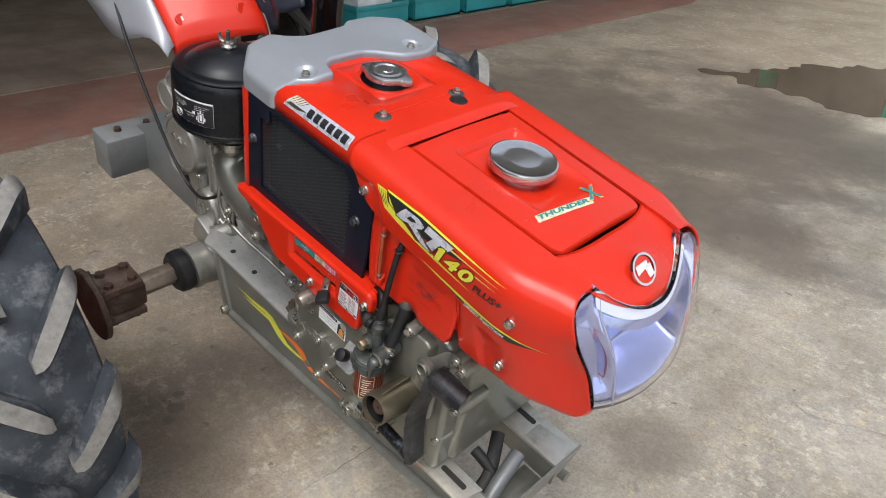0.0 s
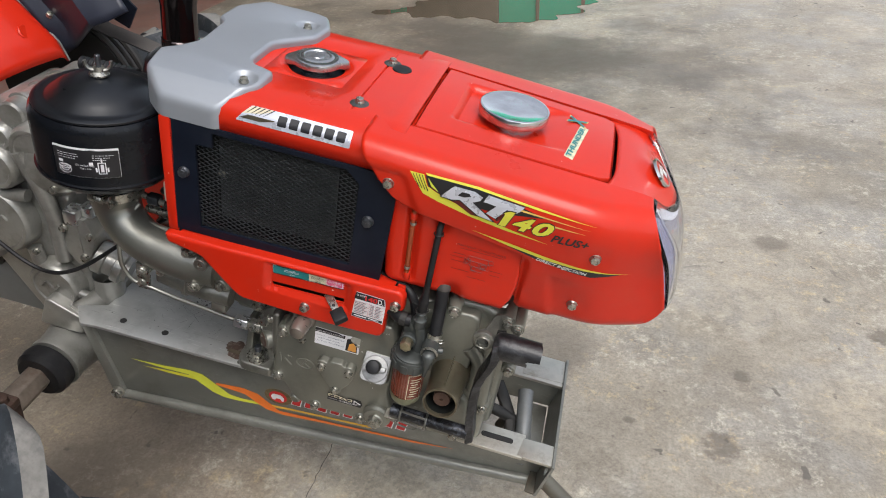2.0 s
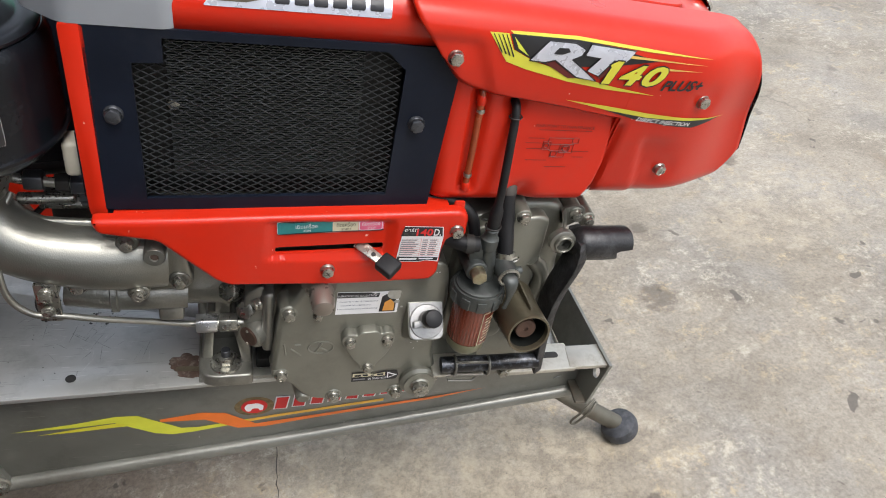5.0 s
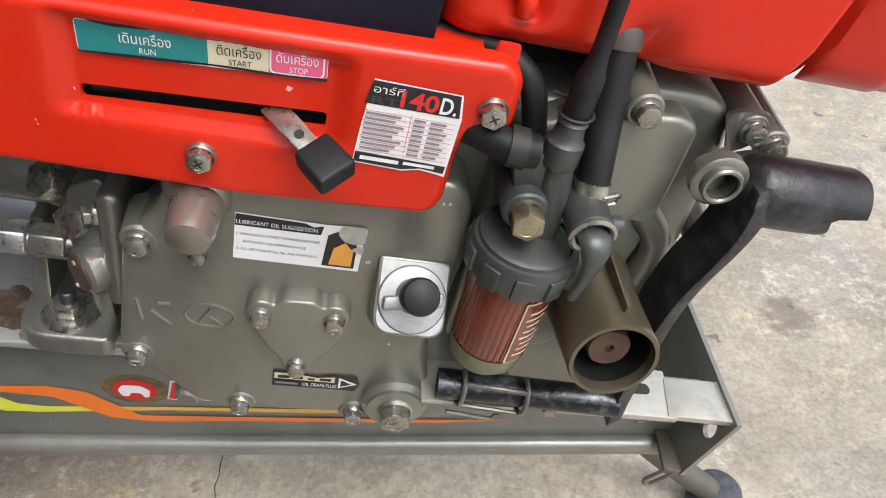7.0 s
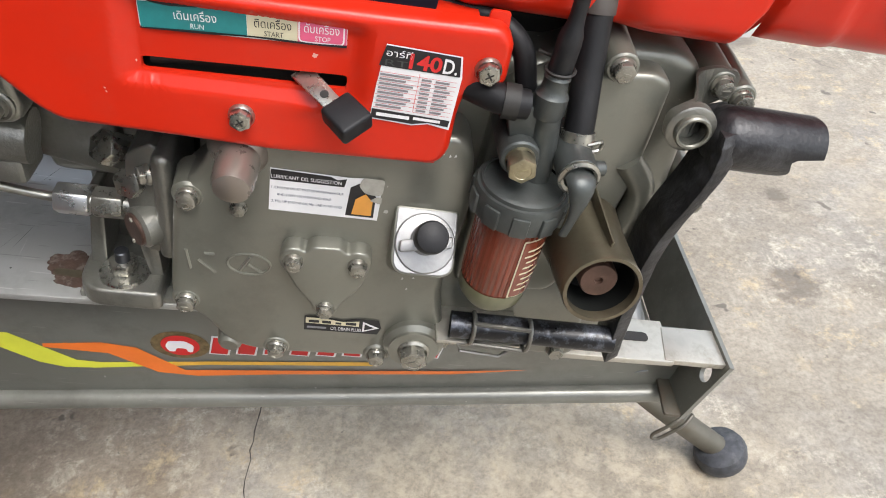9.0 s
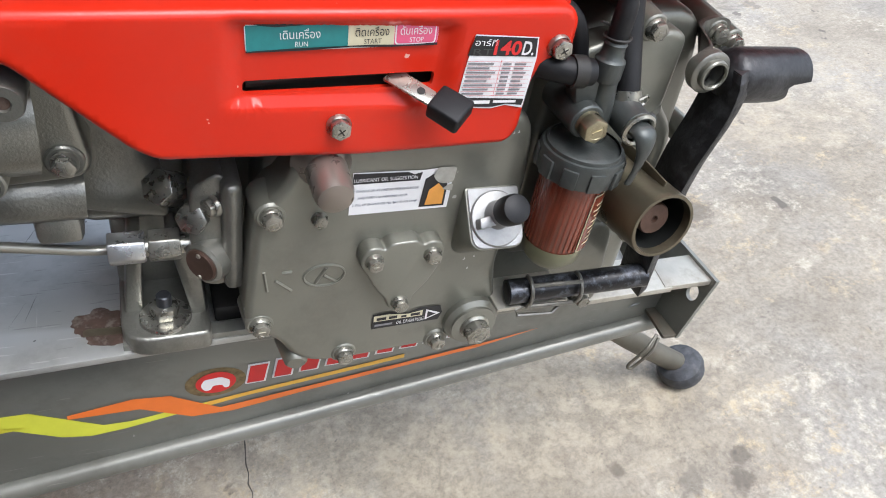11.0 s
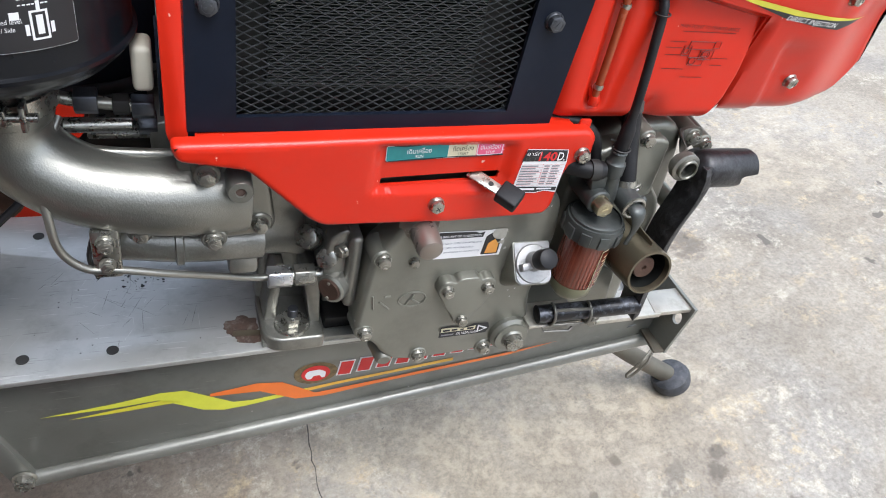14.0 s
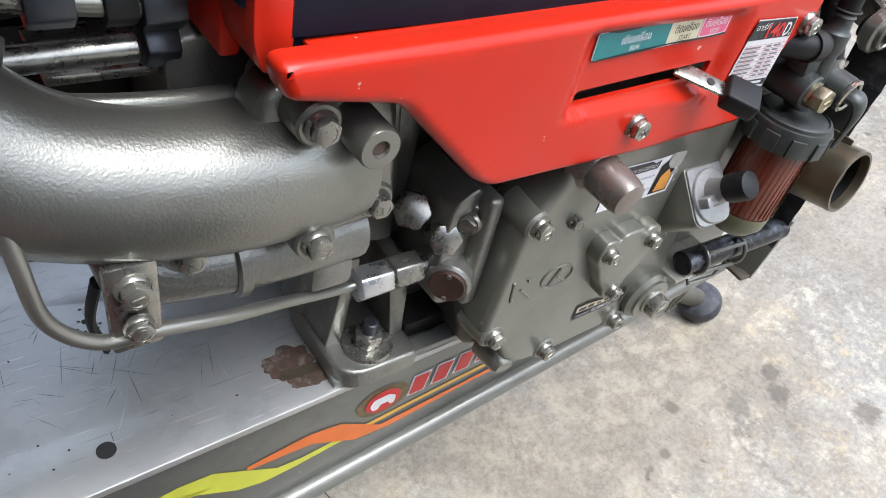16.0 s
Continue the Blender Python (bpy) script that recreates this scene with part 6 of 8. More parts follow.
for z in (0.015, -0.050):
    part("tube_clip", lathe([(0.0036, -0.002), (0.0042, 0), (0.0036, 0.002)], (0.0545 + (0.0008 if z < 0 else 0), 0.0, z), (0, 0, 1), 12), ZINC, low)
text("notice_title", "MAIN POINT TO MAINTENANCE", 0.0030, on_side(0.1100, 0.0008, 0.0008, (1, -0.02)), DARKRED, low, fit=0.058)
for z, x0, x1 in ((-0.0085, 0.120, 0.172), (-0.017, 0.112, 0.128), (-0.022, 0.110, 0.126), (-0.028, 0.112, 0.127), (-0.040, 0.114, 0.135), (-0.030, 0.158, 0.175), (-0.036, 0.160, 0.172), (-0.047, 0.135, 0.157)):
    part("notice_line", flat([rect(x0, z, x1, z + 0.0006)], on_side(-0.0060, 0.0060, 0.0008)), DARKRED, low)
for u0, v0, u1, v1 in ((0.126, -0.0165, 0.150, -0.0100), (0.129, -0.0235, 0.139, -0.0165), (0.139, -0.0250, 0.152, -0.0165), (0.1215, -0.0220, 0.129, -0.0140), (0.131, -0.0300, 0.145, -0.0235), (0.150, -0.0150, 0.156, -0.0095), (0.141, -0.0225, 0.147, -0.0185)):
    ring = [(u0, 0.0007, v0), (u1, 0.0007, v0), (u1, 0.0007, v1), (u0, 0.0007, v1), (u0, 0.0007, v0)]
    part("notice_sketch", tube(ring, 0.00035, 4, 1, straight=True), DARKRED, low)
for cx, cz, r in ((0.1345, -0.0265, 0.0030), (0.1455, -0.0205, 0.0035), (0.125, -0.018, 0.0024)):
    part("notice_sketch", tube([(cx + r * math.cos(a * math.pi / 6), 0.0007, cz + r * math.sin(a * math.pi / 6)) for a in range(13)], 0.00035, 4, 2), DARKRED, low)

# headlight
def light_edge(v, h):
    w = 2 * v - 1
    xt, zt = nose_edge(max(-1, min(1, w * 1.32)))
    zb = -0.040 - 0.010 * (1 - w * w)
    z = zb + (zt + 0.001 - 0.008 * max(0.0, (abs(w) - 0.76) / 0.24) - zb) * h
    ze = -0.040 + 0.130 * h
    bulge = 0.039 * (1 - abs(w) ** 2.3) * (0.52 + 0.48 * h)
    bulge += (xt - 0.311 - bulge) * smooth((h - 0.55) / 0.45)
    return hood_x(1.0, ze) - 0.001 + bulge + 0.004 * math.sin(math.pi * h), MID + (MID - skin_y(1.0, ze) - 0.001) * w, z


lens = part("headlight", grid_surface(34, 22, lambda u, v: light_edge(u, v)), glass, engine, "clear moulded headlight lens")
thick(lens, 0.002, 1)
lens.visible_shadow = False


def reflector(u, v):
    x, y, z = light_edge(u, v)
    w = abs(2 * u - 1)
    well = smooth((0.66 - w) / 0.07) * smooth((v - 0.05) / 0.16) * smooth((0.80 - v) / 0.06)
    bowl = 1 - 0.45 * (w / 0.66) ** 2
    wing = 0.016 * smooth((w - 0.70) / 0.04) * smooth((0.97 - w) / 0.06) * smooth((v - 0.06) / 0.2) * smooth((0.94 - v) / 0.2)
    return (x - 0.005 - 0.055 * well * bowl - wing, MID + (y - MID) * 0.985, z)


part("reflector", grid_surface(110, 60, reflector), MIRROR, lens, "bright silvered reflector")
part("lens_crescent", grid_surface(40, 4, lambda u, v: (light_edge(0.14 + 0.72 * u, 0.90 + 0.10 * v)[0] - 0.003, *light_edge(0.14 + 0.72 * u, 0.90 + 0.10 * v)[1:])), SATINSILVER, lens, "chrome crescent under the nose")
for side in (-1, 1):
    pts = []
    for k in range(13):
        h = k / 12
        x, y, z = light_edge(0.5 + side * 0.34 * 1.0, h)
        pts.append((x - 0.004, y, z))
    part("lens_rib", tube(pts, 0.0011, 6, 2), GREYLENS, lens)
    rim = []
    for k in range(17):
        h = k / 16
        x, y, z = light_edge(0.5 + side * 0.5, h)
        rim.append((x - 0.003, y - side * 0.002, z))
    part("lens_rim", tube(rim, 0.0010, 8, 2), NAVY, lens, "dark navy lens gasket")
part("lens_rim", tube([light_edge(k / 20, 0.0) for k in range(21)], 0.0014, 8, 2), NAVY, lens)
part("lens_trim", tube([(light_edge(k / 20, 1.0)[0] - 0.001, light_edge(k / 20, 1.0)[1], light_edge(k / 20, 1.0)[2] + 0.0005) for k in range(3, 18)], 0.0010, 8, 2), CHROME, lens)
for k, rr in enumerate((0.030, 0.037)):
    part("lens_arc", tube([(0.322 + 0.004 * k, MID + rr * math.cos(a * math.pi / 16) * 1.3, 0.004 - 0.02 + rr * math.sin(a * math.pi / 16) * 0.5) for a in range(-16, 1)], 0.0008, 6, 2), GREYLENS, lens)
part("bulb", lathe([(0.006, 0), (0.006, 0.012), (0.004, 0.016), (0, 0.018)], (0.318, MID, 0.012), (1, 0, 0), 16), CHROME, lens)
part("nose_backing", box((0.24, 0.05, -0.078), (0.300, 2 * MID - 0.05, 0.070), 0.01), BLACK, engine)


def badge_m():
    return frame_to((0.3225, MID - 0.005, 0.0835), (0.70, 0, 0.71))


em = bmesh.new()
for i in range(28):
    a, b_ = 2 * math.pi * i / 28, 2 * math.pi * (i + 1) / 28
    q = []
    for r, h in ((0.0140, 0.0), (0.0140, 0.003), (0.0163, 0.003), (0.0168, 0.0)):
        q.append((r, h))
    for (r0, h0), (r1, h1) in zip(q, q[1:]):
        em.faces.new([em.verts.new(badge_m() @ Vector((k * 1.28 * math.sin(t), k * 1.14 * math.cos(t), hh))) for k, t, hh in ((r0, a, h0), (r1, a, h1), (r1, b_, h1), (r0, b_, h0))])
bmesh.ops.remove_doubles(em, verts=em.verts, dist=1e-6)
emblem = part("emblem", em, CHROME, engine, "oval chrome nose emblem")
for pts in ([(-0.0095, 0.004), (-0.0095, -0.002), (0.006, 0.0005), (0.006, 0.0045)], [(0.001, 0.0), (0.009, 0.002), (0.010, -0.006), (0.003, -0.007)]):
    part("emblem_bar", flat([pts], lambda u, v: badge_m() @ Vector((u * 1.45, v * 1.75, 0.0026))), EMBLEM, emblem)
part("emblem_back", flat([[(0.0132 * 1.1 * math.cos(k * math.pi / 14), 0.0132 * math.sin(k * math.pi / 14)) for k in range(28)]], lambda u, v: badge_m() @ Vector((u * 1.14, v * 1.14, 0.0016))), RED, emblem)

# range name on the tank, and the maker's label as plain bars


def tank_fn(x0, y0, ang, off=0.0006):
    c, s = math.cos(ang), math.sin(ang)

    def fn(u, v):
        x, y = x0 + c * u - s * v, y0 + s * u + c * v
        return Vector((x, y, top_z(x) + 0.0015 + 0.003 * math.sin(math.pi * min(1, max(0, (y - 0.0565) / 0.179))) + off))
    return fn


def back_text(body, size, w, x0, y0, off, m):
    return text("range_letter", body, size, tank_fn(x0, y0, radians(82), off), m, tank_top, shear=0.2, bold=0.0004, fit=w, cell=0.02)


part("range_plate", flat([[(-0.003, -0.003), (0.088, -0.003), (0.091, 0.0085), (0.0, 0.0085)]], tank_fn(0.210, 0.086, radians(82), 0.0004), 0.02), PALEGOLD, tank_top)
back_text("THUNDER", 0.0065, 0.082, 0.2095, 0.088, 0.0010, TEAL)
text("range_letter", "X", 0.024, tank_fn(0.219, 0.170, radians(82), 0.0006), GOLD, tank_top, shear=0.2, bold=0.0012, fit=0.030)
text("range_letter", "X", 0.022, tank_fn(0.218, 0.172, radians(82), 0.0012), TEAL, tank_top, shear=0.2, bold=0.0008, fit=0.026, label="teal and gold letter")


def profile_fn(x0, a0, off=0.0007):
    """Lays (u, v) on the radiator cover's rounded shoulder, v along its section."""
    pts = [Vector((y, z)) for y, z in PROFILE]

    def fn(u, v):
        d = a0 + v
        for p, q in zip(pts, pts[1:]):
            ln = (q - p).length
            if d <= ln:
                w = p + (q - p) * (d / ln)
                no = Vector((-(q - p).y, (q - p).x)).normalized()
                w = w + no * off
                return Vector((x0 + u, w.x, w.y))
            d -= ln
        return Vector((x0 + u, pts[-1].x, pts[-1].y + off))
    return fn


plate = part("maker_label", flat([rounded([(0.0, 0.0), (0.137, 0.0), (0.137, 0.0205), (0.016, 0.0205)], 0.002, 3)], profile_fn(-0.168, 0.0215), 0.003), FOIL, engine, "silver maker's label with plain dark bars")
part("label_wedge", flat([[(0.004, 0.004), (0.030, 0.004), (0.048, 0.0085), (0.014, 0.0085)]], profile_fn(-0.168, 0.0215, 0.0010), 0.003), BROWN, plate)
part("label_wedge", flat([[(0.007, 0.009), (0.017, 0.020), (0.044, 0.020), (0.030, 0.013)]], profile_fn(-0.168, 0.0215, 0.0010), 0.003), CREAM, plate)
for k in range(5):
    part("label_ray", flat([[(0.012 + 0.005 * k, 0.0105), (0.0128 + 0.005 * k, 0.0105), (0.022 + 0.0055 * k, 0.0200), (0.020 + 0.0055 * k, 0.0200)]], profile_fn(-0.168, 0.0215, 0.0013), 0.003), INKBLACK, plate)
for k in range(6):
    u = 0.050 + 0.0140 * k
    part("label_bar", flat([rect(u, 0.0045, u + 0.0105, 0.0165, 0.0015)], profile_fn(-0.168, 0.0215, 0.0011), 0.003), INKBLACK, plate)

# bolts and dishes on top
for p in ((-0.0440, 0.069, 0.1112), (-0.0440, 0.204, 0.1112)):
    part("washer", lathe([(0, 0.002), (0.0100, 0.002), (0.0115, 0.0010), (0.0115, 0.0), (0, 0)], p, (0, 0, 1), 24), GREYPLASTIC, engine)
    bolt(BOLT_S, (p[0], p[1], p[2] + 0.002), (0, 0, 1), engine, p[1] * 20)
part("rubber_plug", lathe([(0, 0.004), (0.012, 0.003), (0.014, 0.0), (0, 0)], (-0.0275, 0.192, 0.1105), (0, 0, 1), 20), RUBBER, engine)
for x, y in DISHES:
    bolt(BOLT_PS, (x, y, 0.1175 - slope(y)), (0, 0, 1), guard, y * 15)

# expanded-metal grille


def grille():
    t = bmesh.new()
    w, h = 0.0112, 0.0060
    x0, x1, z0, z1 = -0.219, -0.015, -0.077, 0.062

    def inside(x, z):
        if z > 0.043 and x < -0.197:
            return False
        if x > -0.031 and z > 0.062 - (x + 0.031) * 0.94:
            return False
        return x0 <= x <= x1 and z0 <= z <= z1
    rows = int((z1 - z0) / h) + 1
    cols = int((x1 - x0) / w) + 1
    hw = 0.00025
    for r in range(rows):
        for c in range(cols):
            for s in (-1, 1):
                ax, az = x0 + c * w, z0 + r * h
                bx, bz = ax + w / 2, az + s * h / 2
                for (px, pz), (qx, qz) in (((ax, az), (bx, bz)), ((bx, bz), (ax + w, az))):
                    if not (inside(px, pz) and inside(qx, qz)):
                        continue
                    v = [t.verts.new((px, 0.0052, pz - hw)), t.verts.new((qx, 0.0046, qz - hw)), t.verts.new((qx, 0.0046, qz + hw)), t.verts.new((px, 0.0052, pz + hw))]
                    t.faces.new(v)
                    v2 = [t.verts.new((px, 0.0052, pz + hw)), t.verts.new((qx, 0.0046, qz + hw)), t.verts.new((qx, 0.0064, qz + hw * 0.6)), t.verts.new((px, 0.0070, pz + hw * 0.6))]
                    t.faces.new(v2)
    return t


tagged(part("grille", grille(), GRILLE, engine, "black expanded-metal radiator grille"), kind="stuff")
fin = bmesh.new()
for k in range(58):
    z = -0.062 + 0.0021 * k
    box((-0.196, 0.016, z), (-0.046, 0.022, z + 0.0007), 0, fin)
tagged(part("fin_pack", fin, GREYPLASTIC, engine, "thin dark radiator fins"), kind="stuff")
part("core_seam", box((-0.21, 0.0150, -0.060), (-0.02, 0.0162, -0.0585)), GREYPLASTIC, engine)
for x in (-0.205, -0.015):
    bolt(BOLT_S, (x + 0.012, 0.020, 0.002), (0, -1, 0), engine, x)

# ---- air cleaner, intake and exhaust ----
AC = Vector((-0.363, 0.040, 0.0))
ac = part("air_cleaner", lathe([(0.035, -0.074), (0.041, -0.068), (0.058, -0.056), (0.076, -0.046), (0.0838, -0.038), (0.0862, -0.0335), (0.0880, -0.0325), (0.0882, -0.0300), (0.0858, -0.0288), (0.0855, -0.0270), (0.0855, 0.028), (0.0850, 0.038), (0.0832, 0.0450), (0.0800, 0.0492), (0.076, 0.0500)], AC, (0, 0, 1), 56), CANBLACK, engine, "satin-black oil-bath air cleaner with a domed lid")
part("lid", lathe([(0.0770, 0.0490), (0.0795, 0.0510), (0.0795, 0.0530), (0.0770, 0.0545), (0.0715, 0.0552), (0.0655, 0.0550), (0.0630, 0.0562), (0.0560, 0.0618), (0.0440, 0.0688), (0.0290, 0.0742), (0.0130, 0.0775), (0, 0.0785)], AC, (0, 0, 1), 56), SATIN, ac)
part("stud", rod(AC + Vector((0, 0, 0.076)), AC + Vector((0, 0, 0.104)), 0.0032, seg=12, w=0.0008), DARKBOLT, ac)
part("nut_collar", lathe([(0.012, 0.0790), (0.012, 0.081), (0.007, 0.084), (0.006, 0.089), (0, 0.089)], AC, (0, 0, 1), 20), ZINC, ac)
for s in (-1, 1):
    part("wing", tube([AC + Vector((0.004 * s, 0.002 * s, 0.085)), AC + Vector((0.009 * s, 0.005 * s, 0.0865)), AC + Vector((0.0120 * s, 0.0065 * s, 0.0905)), AC + Vector((0.0130 * s, 0.007 * s, 0.0965))], lambda t: 0.0042 - 0.001 * t, 10, 5, squash=0.6), WINGNUT, ac, "dull zinc wing nut ear")


def can_fn(a0, z0, off):
    """Lays (u, v) round the air cleaner's wall, u along it from the angle a0."""
    r = 0.0855 + off
    return lambda u, v: Vector((AC.x + r * math.cos(a0 + u * 0.77 / 0.0862), AC.y + r * math.sin(a0 + u * 0.77 / 0.0862), z0 + v * 0.74))


A0 = radians(263)
clabel = part("caution_label", flat([rect(0, 0, 0.098, 0.054, 0.002)], can_fn(A0, -0.0150, 0.0006), 0.006), WHITE, ac, "black caution label with white print")
part("label_ground", flat([rect(0.0006, 0.0006, 0.0974, 0.0503, 0.0015)], can_fn(A0, -0.0150, 0.0010), 0.006), INKBLACK, clabel)
text("label_line", "Caution", 0.0026, can_fn(A0 + 0.040 / 0.0862, 0.0222, 0.0011), INKBLACK, clabel, fit=0.012)
text("label_line", "Oil marked level", 0.0036, can_fn(A0 + 0.0260 / 0.0862, 0.0009, 0.0014), WHITE, clabel, fit=0.027)
text("label_line", "Top / Side", 0.0032, can_fn(A0 + 0.0310 / 0.0862, -0.0032, 0.0014), WHITE, clabel, fit=0.016)
for k, (u, v, w) in enumerate(((0.008, 0.0415, 0.032), (0.008, 0.0375, 0.034), (0.008, 0.0335, 0.028), (0.060, 0.0415, 0.032), (0.060, 0.0375, 0.026), (0.060, 0.0335, 0.020))):
    n = 7
    for j in range(n):
        part("print_bar", flat([rect(u + w * j / n, v, u + w * (j + 0.62 + 0.25 * ((j * 7 + k * 3) % 3) / 3) / n, v + 0.0010)], can_fn(A0, -0.0150, 0.0014), 0.006), WHITE, clabel)
for cu, cv, rr, ry in ((0.017, 0.0125, 0.0095, 0.0075), (0.017, 0.0135, 0.0060, 0.0040), (0.017, 0.0175, 0.0095, 0.0040)):
    f = can_fn(A0, -0.0150, 0.0014)
    part("print_ring", tube([f(cu + rr * math.cos(k * math.pi / 10), cv + ry * math.sin(k * math.pi / 10)) for k in range(21)], 0.0003, 5, 2), WHITE, clabel)
for u0, v0, u1, v1 in ((0.066, 0.008, 0.078, 0.0095), (0.066, 0.028, 0.078, 0.0295), (0.066, 0.0095, 0.0676, 0.028), (0.0764, 0.0095, 0.078, 0.028), (0.070, 0.012, 0.0745, 0.026), (0.0625, 0.012, 0.065, 0.020), (0.079, 0.012, 0.0815, 0.020), (0.071, 0.0285, 0.0735, 0.036), (0.008, 0.024, 0.015, 0.029), (0.054, 0.024, 0.060, 0.0295)):
    part("print_block", flat([rect(u0, v0, u1, v1)], can_fn(A0, -0.0150, 0.0014), 0.006), WHITE, clabel)

part("neck", lathe([(0.034, -0.090), (0.034, -0.072), (0.030, -0.070)], AC, (0, 0, 1), 32), SILVER, ac)
clamp = part("hose_clamp", lathe([(0.0345, -0.0870), (0.0362, -0.0870), (0.0362, -0.0740), (0.0345, -0.0740)], AC, (0, 0, 1), 36), ZINC, engine, "steel band clamp with a tightening screw")
cm = AC + Vector((0.004, -0.040, -0.0775))
part("clamp_nut", prism([(0.0056 * math.cos(math.pi / 3 * q) + cm.y, 0.0056 * math.sin(math.pi / 3 * q) + cm.z) for q in range(6)], "x", cm.x - 0.0150, cm.x + 0.0045, 0.001), ZINC, clamp)
part("clamp_screw", tube([(cm.x, cm.y, cm.z), (cm.x + 0.024, cm.y, cm.z)], 0.0030, 12, 1, straight=True), ZINC, clamp)
part("clamp_lug", box((cm.x + 0.0145, cm.y - 0.005, cm.z - 0.008), (cm.x + 0.0180, cm.y + 0.008, cm.z + 0.009), 0.001), ZINC, clamp)
part("clamp_lug", box((cm.x + 0.0045, cm.y - 0.003, cm.z - 0.006), (cm.x + 0.0070, cm.y + 0.008, cm.z + 0.006), 0.001), ZINC, clamp)

elbow = part("intake_elbow", tube([(-0.363, 0.040, -0.086), (-0.3640, 0.0395, -0.098), (-0.3600, 0.037, -0.1135), (-0.3480, 0.032, -0.1300), (-0.3270, 0.026, -0.1430), (-0.2980, 0.022, -0.1510), (-0.260, 0.022, -0.1560), (-0.212, 0.030, -0.1590)], lambda t: 0.0336 - 0.0045 * smooth((t - 0.06) * 2.6) + 0.003 * smooth((t - 0.7) / 0.3), 30, 8), SILVER, engine, "rough silver-olive cast intake elbow")
part("elbow_fin", tube([(-0.328, 0.034, -0.1200), (-0.30, 0.032, -0.1240), (-0.26, 0.034, -0.1275), (-0.225, 0.040, -0.1280)], 0.0042, 10, 6), SILVER, elbow)
part("elbow_flange", xz(rounded([(-0.255, -0.112), (-0.195, -0.118), (-0.185, -0.19), (-0.245, -0.195), (-0.262, -0.15)], 0.014, 4), 0.012, 0.034, 0.005, seg=3), SILVER, elbow)
for p in ((-0.238, -0.002, -0.123), (-0.234, 0.0, -0.183), (-0.199, 0.010, -0.178), (-0.285, 0.008, -0.179)):
    part("bolt_boss", rod((p[0], 0.04, p[2]), (p[0], p[1], p[2]), 0.012, 0.0095, 20, 0.001), SILVER, elbow)
    bolt(BOLT_P, p, (0, -1, 0), elbow, p[0] * 70)
part("tapped_boss", lathe([(0, 0.002), (0.0034, 0.002), (0.0040, 0.0), (0.0086, 0.0), (0.0093, 0.001), (0.0100, 0.04)], (-0.2160, -0.0110, -0.1325), (0, 1, 0), 26), SILVER, elbow, "open threaded boss")
part("tapped_hole", lathe([(0, 0), (0.0034, 0)], (-0.2160, -0.0095, -0.1325), (0, -1, 0), 16), RUST, elbow)

# cylinder head, rear fittings
head = part("cylinder_head", xz(rounded([(-0.270, -0.195), (-0.275, -0.115), (-0.165, -0.100), (-0.150, -0.255), (-0.250, -0.232)], 0.008), 0.055, 0.26, 0.006, seg=3), CAST, engine, "olive cast cylinder head")
# rocker cover coloured dark for the shade of the gap it sits in
part("rocker_cover", box((-0.325, 0.115, -0.20), (-0.268, 0.25, -0.150), 0.012, seg=3), DARK, engine)
part("head_rod", rod((-0.330, 0.055, -0.1160), (-0.284, 0.055, -0.1155), 0.0056, 0.0056, 18, 0.001), ZINC, engine, "bright plain rod on the cylinder head")
part("head_ledge", box((-0.316, 0.058, -0.1300), (-0.272, 0.100, -0.1255), 0.0015), ZINC, engine)
# added sheet; its black stands for the unlit void behind the rear fittings
part("void_backing", box((-0.345, 0.148, -0.150), (-0.264, 0.151, 0.030), 0.001), BLACK, engine, "added black sheet for the dark void behind the rear fittings")
part("pushrod_tube", tube([(-0.30, 0.035, -0.205), (-0.25, 0.03, -0.208), (-0.195, 0.034, -0.212)], 0.017, 16, 4), CAST, engine)
part("pushrod_collar", lathe([(0.018, 0), (0.0205, 0.001), (0.0205, 0.006), (0.018, 0.007)], (-0.262, 0.031, -0.207), (1, 0, 0), 20), CAST, engine)
part("drain_lug", box((-0.222, 0.02, -0.240), (-0.198, 0.05, -0.222), 0.004), CAST, engine)
for x0, x1, m, r in ((-0.3200, -0.3050, DARKBOLT, 0.0098), (-0.2960, -0.2850, DARK, 0.0080), (-0.2840, -0.2690, DARKBOLT, 0.0092)):
    z = -0.0935 - 0.12 * (x0 + 0.320)
    part("line_nut", prism([(r * math.cos(math.pi / 3 * q + 0.3) + 0.050, r * math.sin(math.pi / 3 * q + 0.3) + z) for q in range(6)], "x", x0, x1, 0.001), m, engine, "dark hexagonal union on the return line")
part("return_line", tube([(-0.352, 0.060, -0.082), (-0.342, 0.054, -0.0865), (-0.330, 0.050, -0.0905), (-0.318, 0.050, -0.0935), (-0.300, 0.050, -0.0955), (-0.282, 0.050, -0.0975)], 0.0046, 12, 5), PAINTBOLT, engine, "bent return line")
part("line_nut", prism([(0.0095 * math.cos(math.pi / 3 * q) + 0.062, 0.0095 * math.sin(math.pi / 3 * q) - 0.1180) for q in range(6)], "x", -0.281, -0.268, 0.001), DARKBOLT, engine)
part("dark_hose", tube([(-0.345, 0.12, -0.13), (-0.30, 0.11, -0.118), (-0.255, 0.10, -0.10), (-0.21, 0.09, -0.098), (-0.15, 0.07, -0.10)], 0.006, 10, 6), RUBBER, engine)
part("beige_switch", box((-0.281, 0.022, -0.072), (-0.268, 0.046, -0.040), 0.004, seg=3), BEIGE, engine, "beige plastic switch housing")
part("spec_tag", box((-0.2655, 0.006, -0.080), (-0.2635, 0.026, -0.020), 0.0004), BLACK, engine)

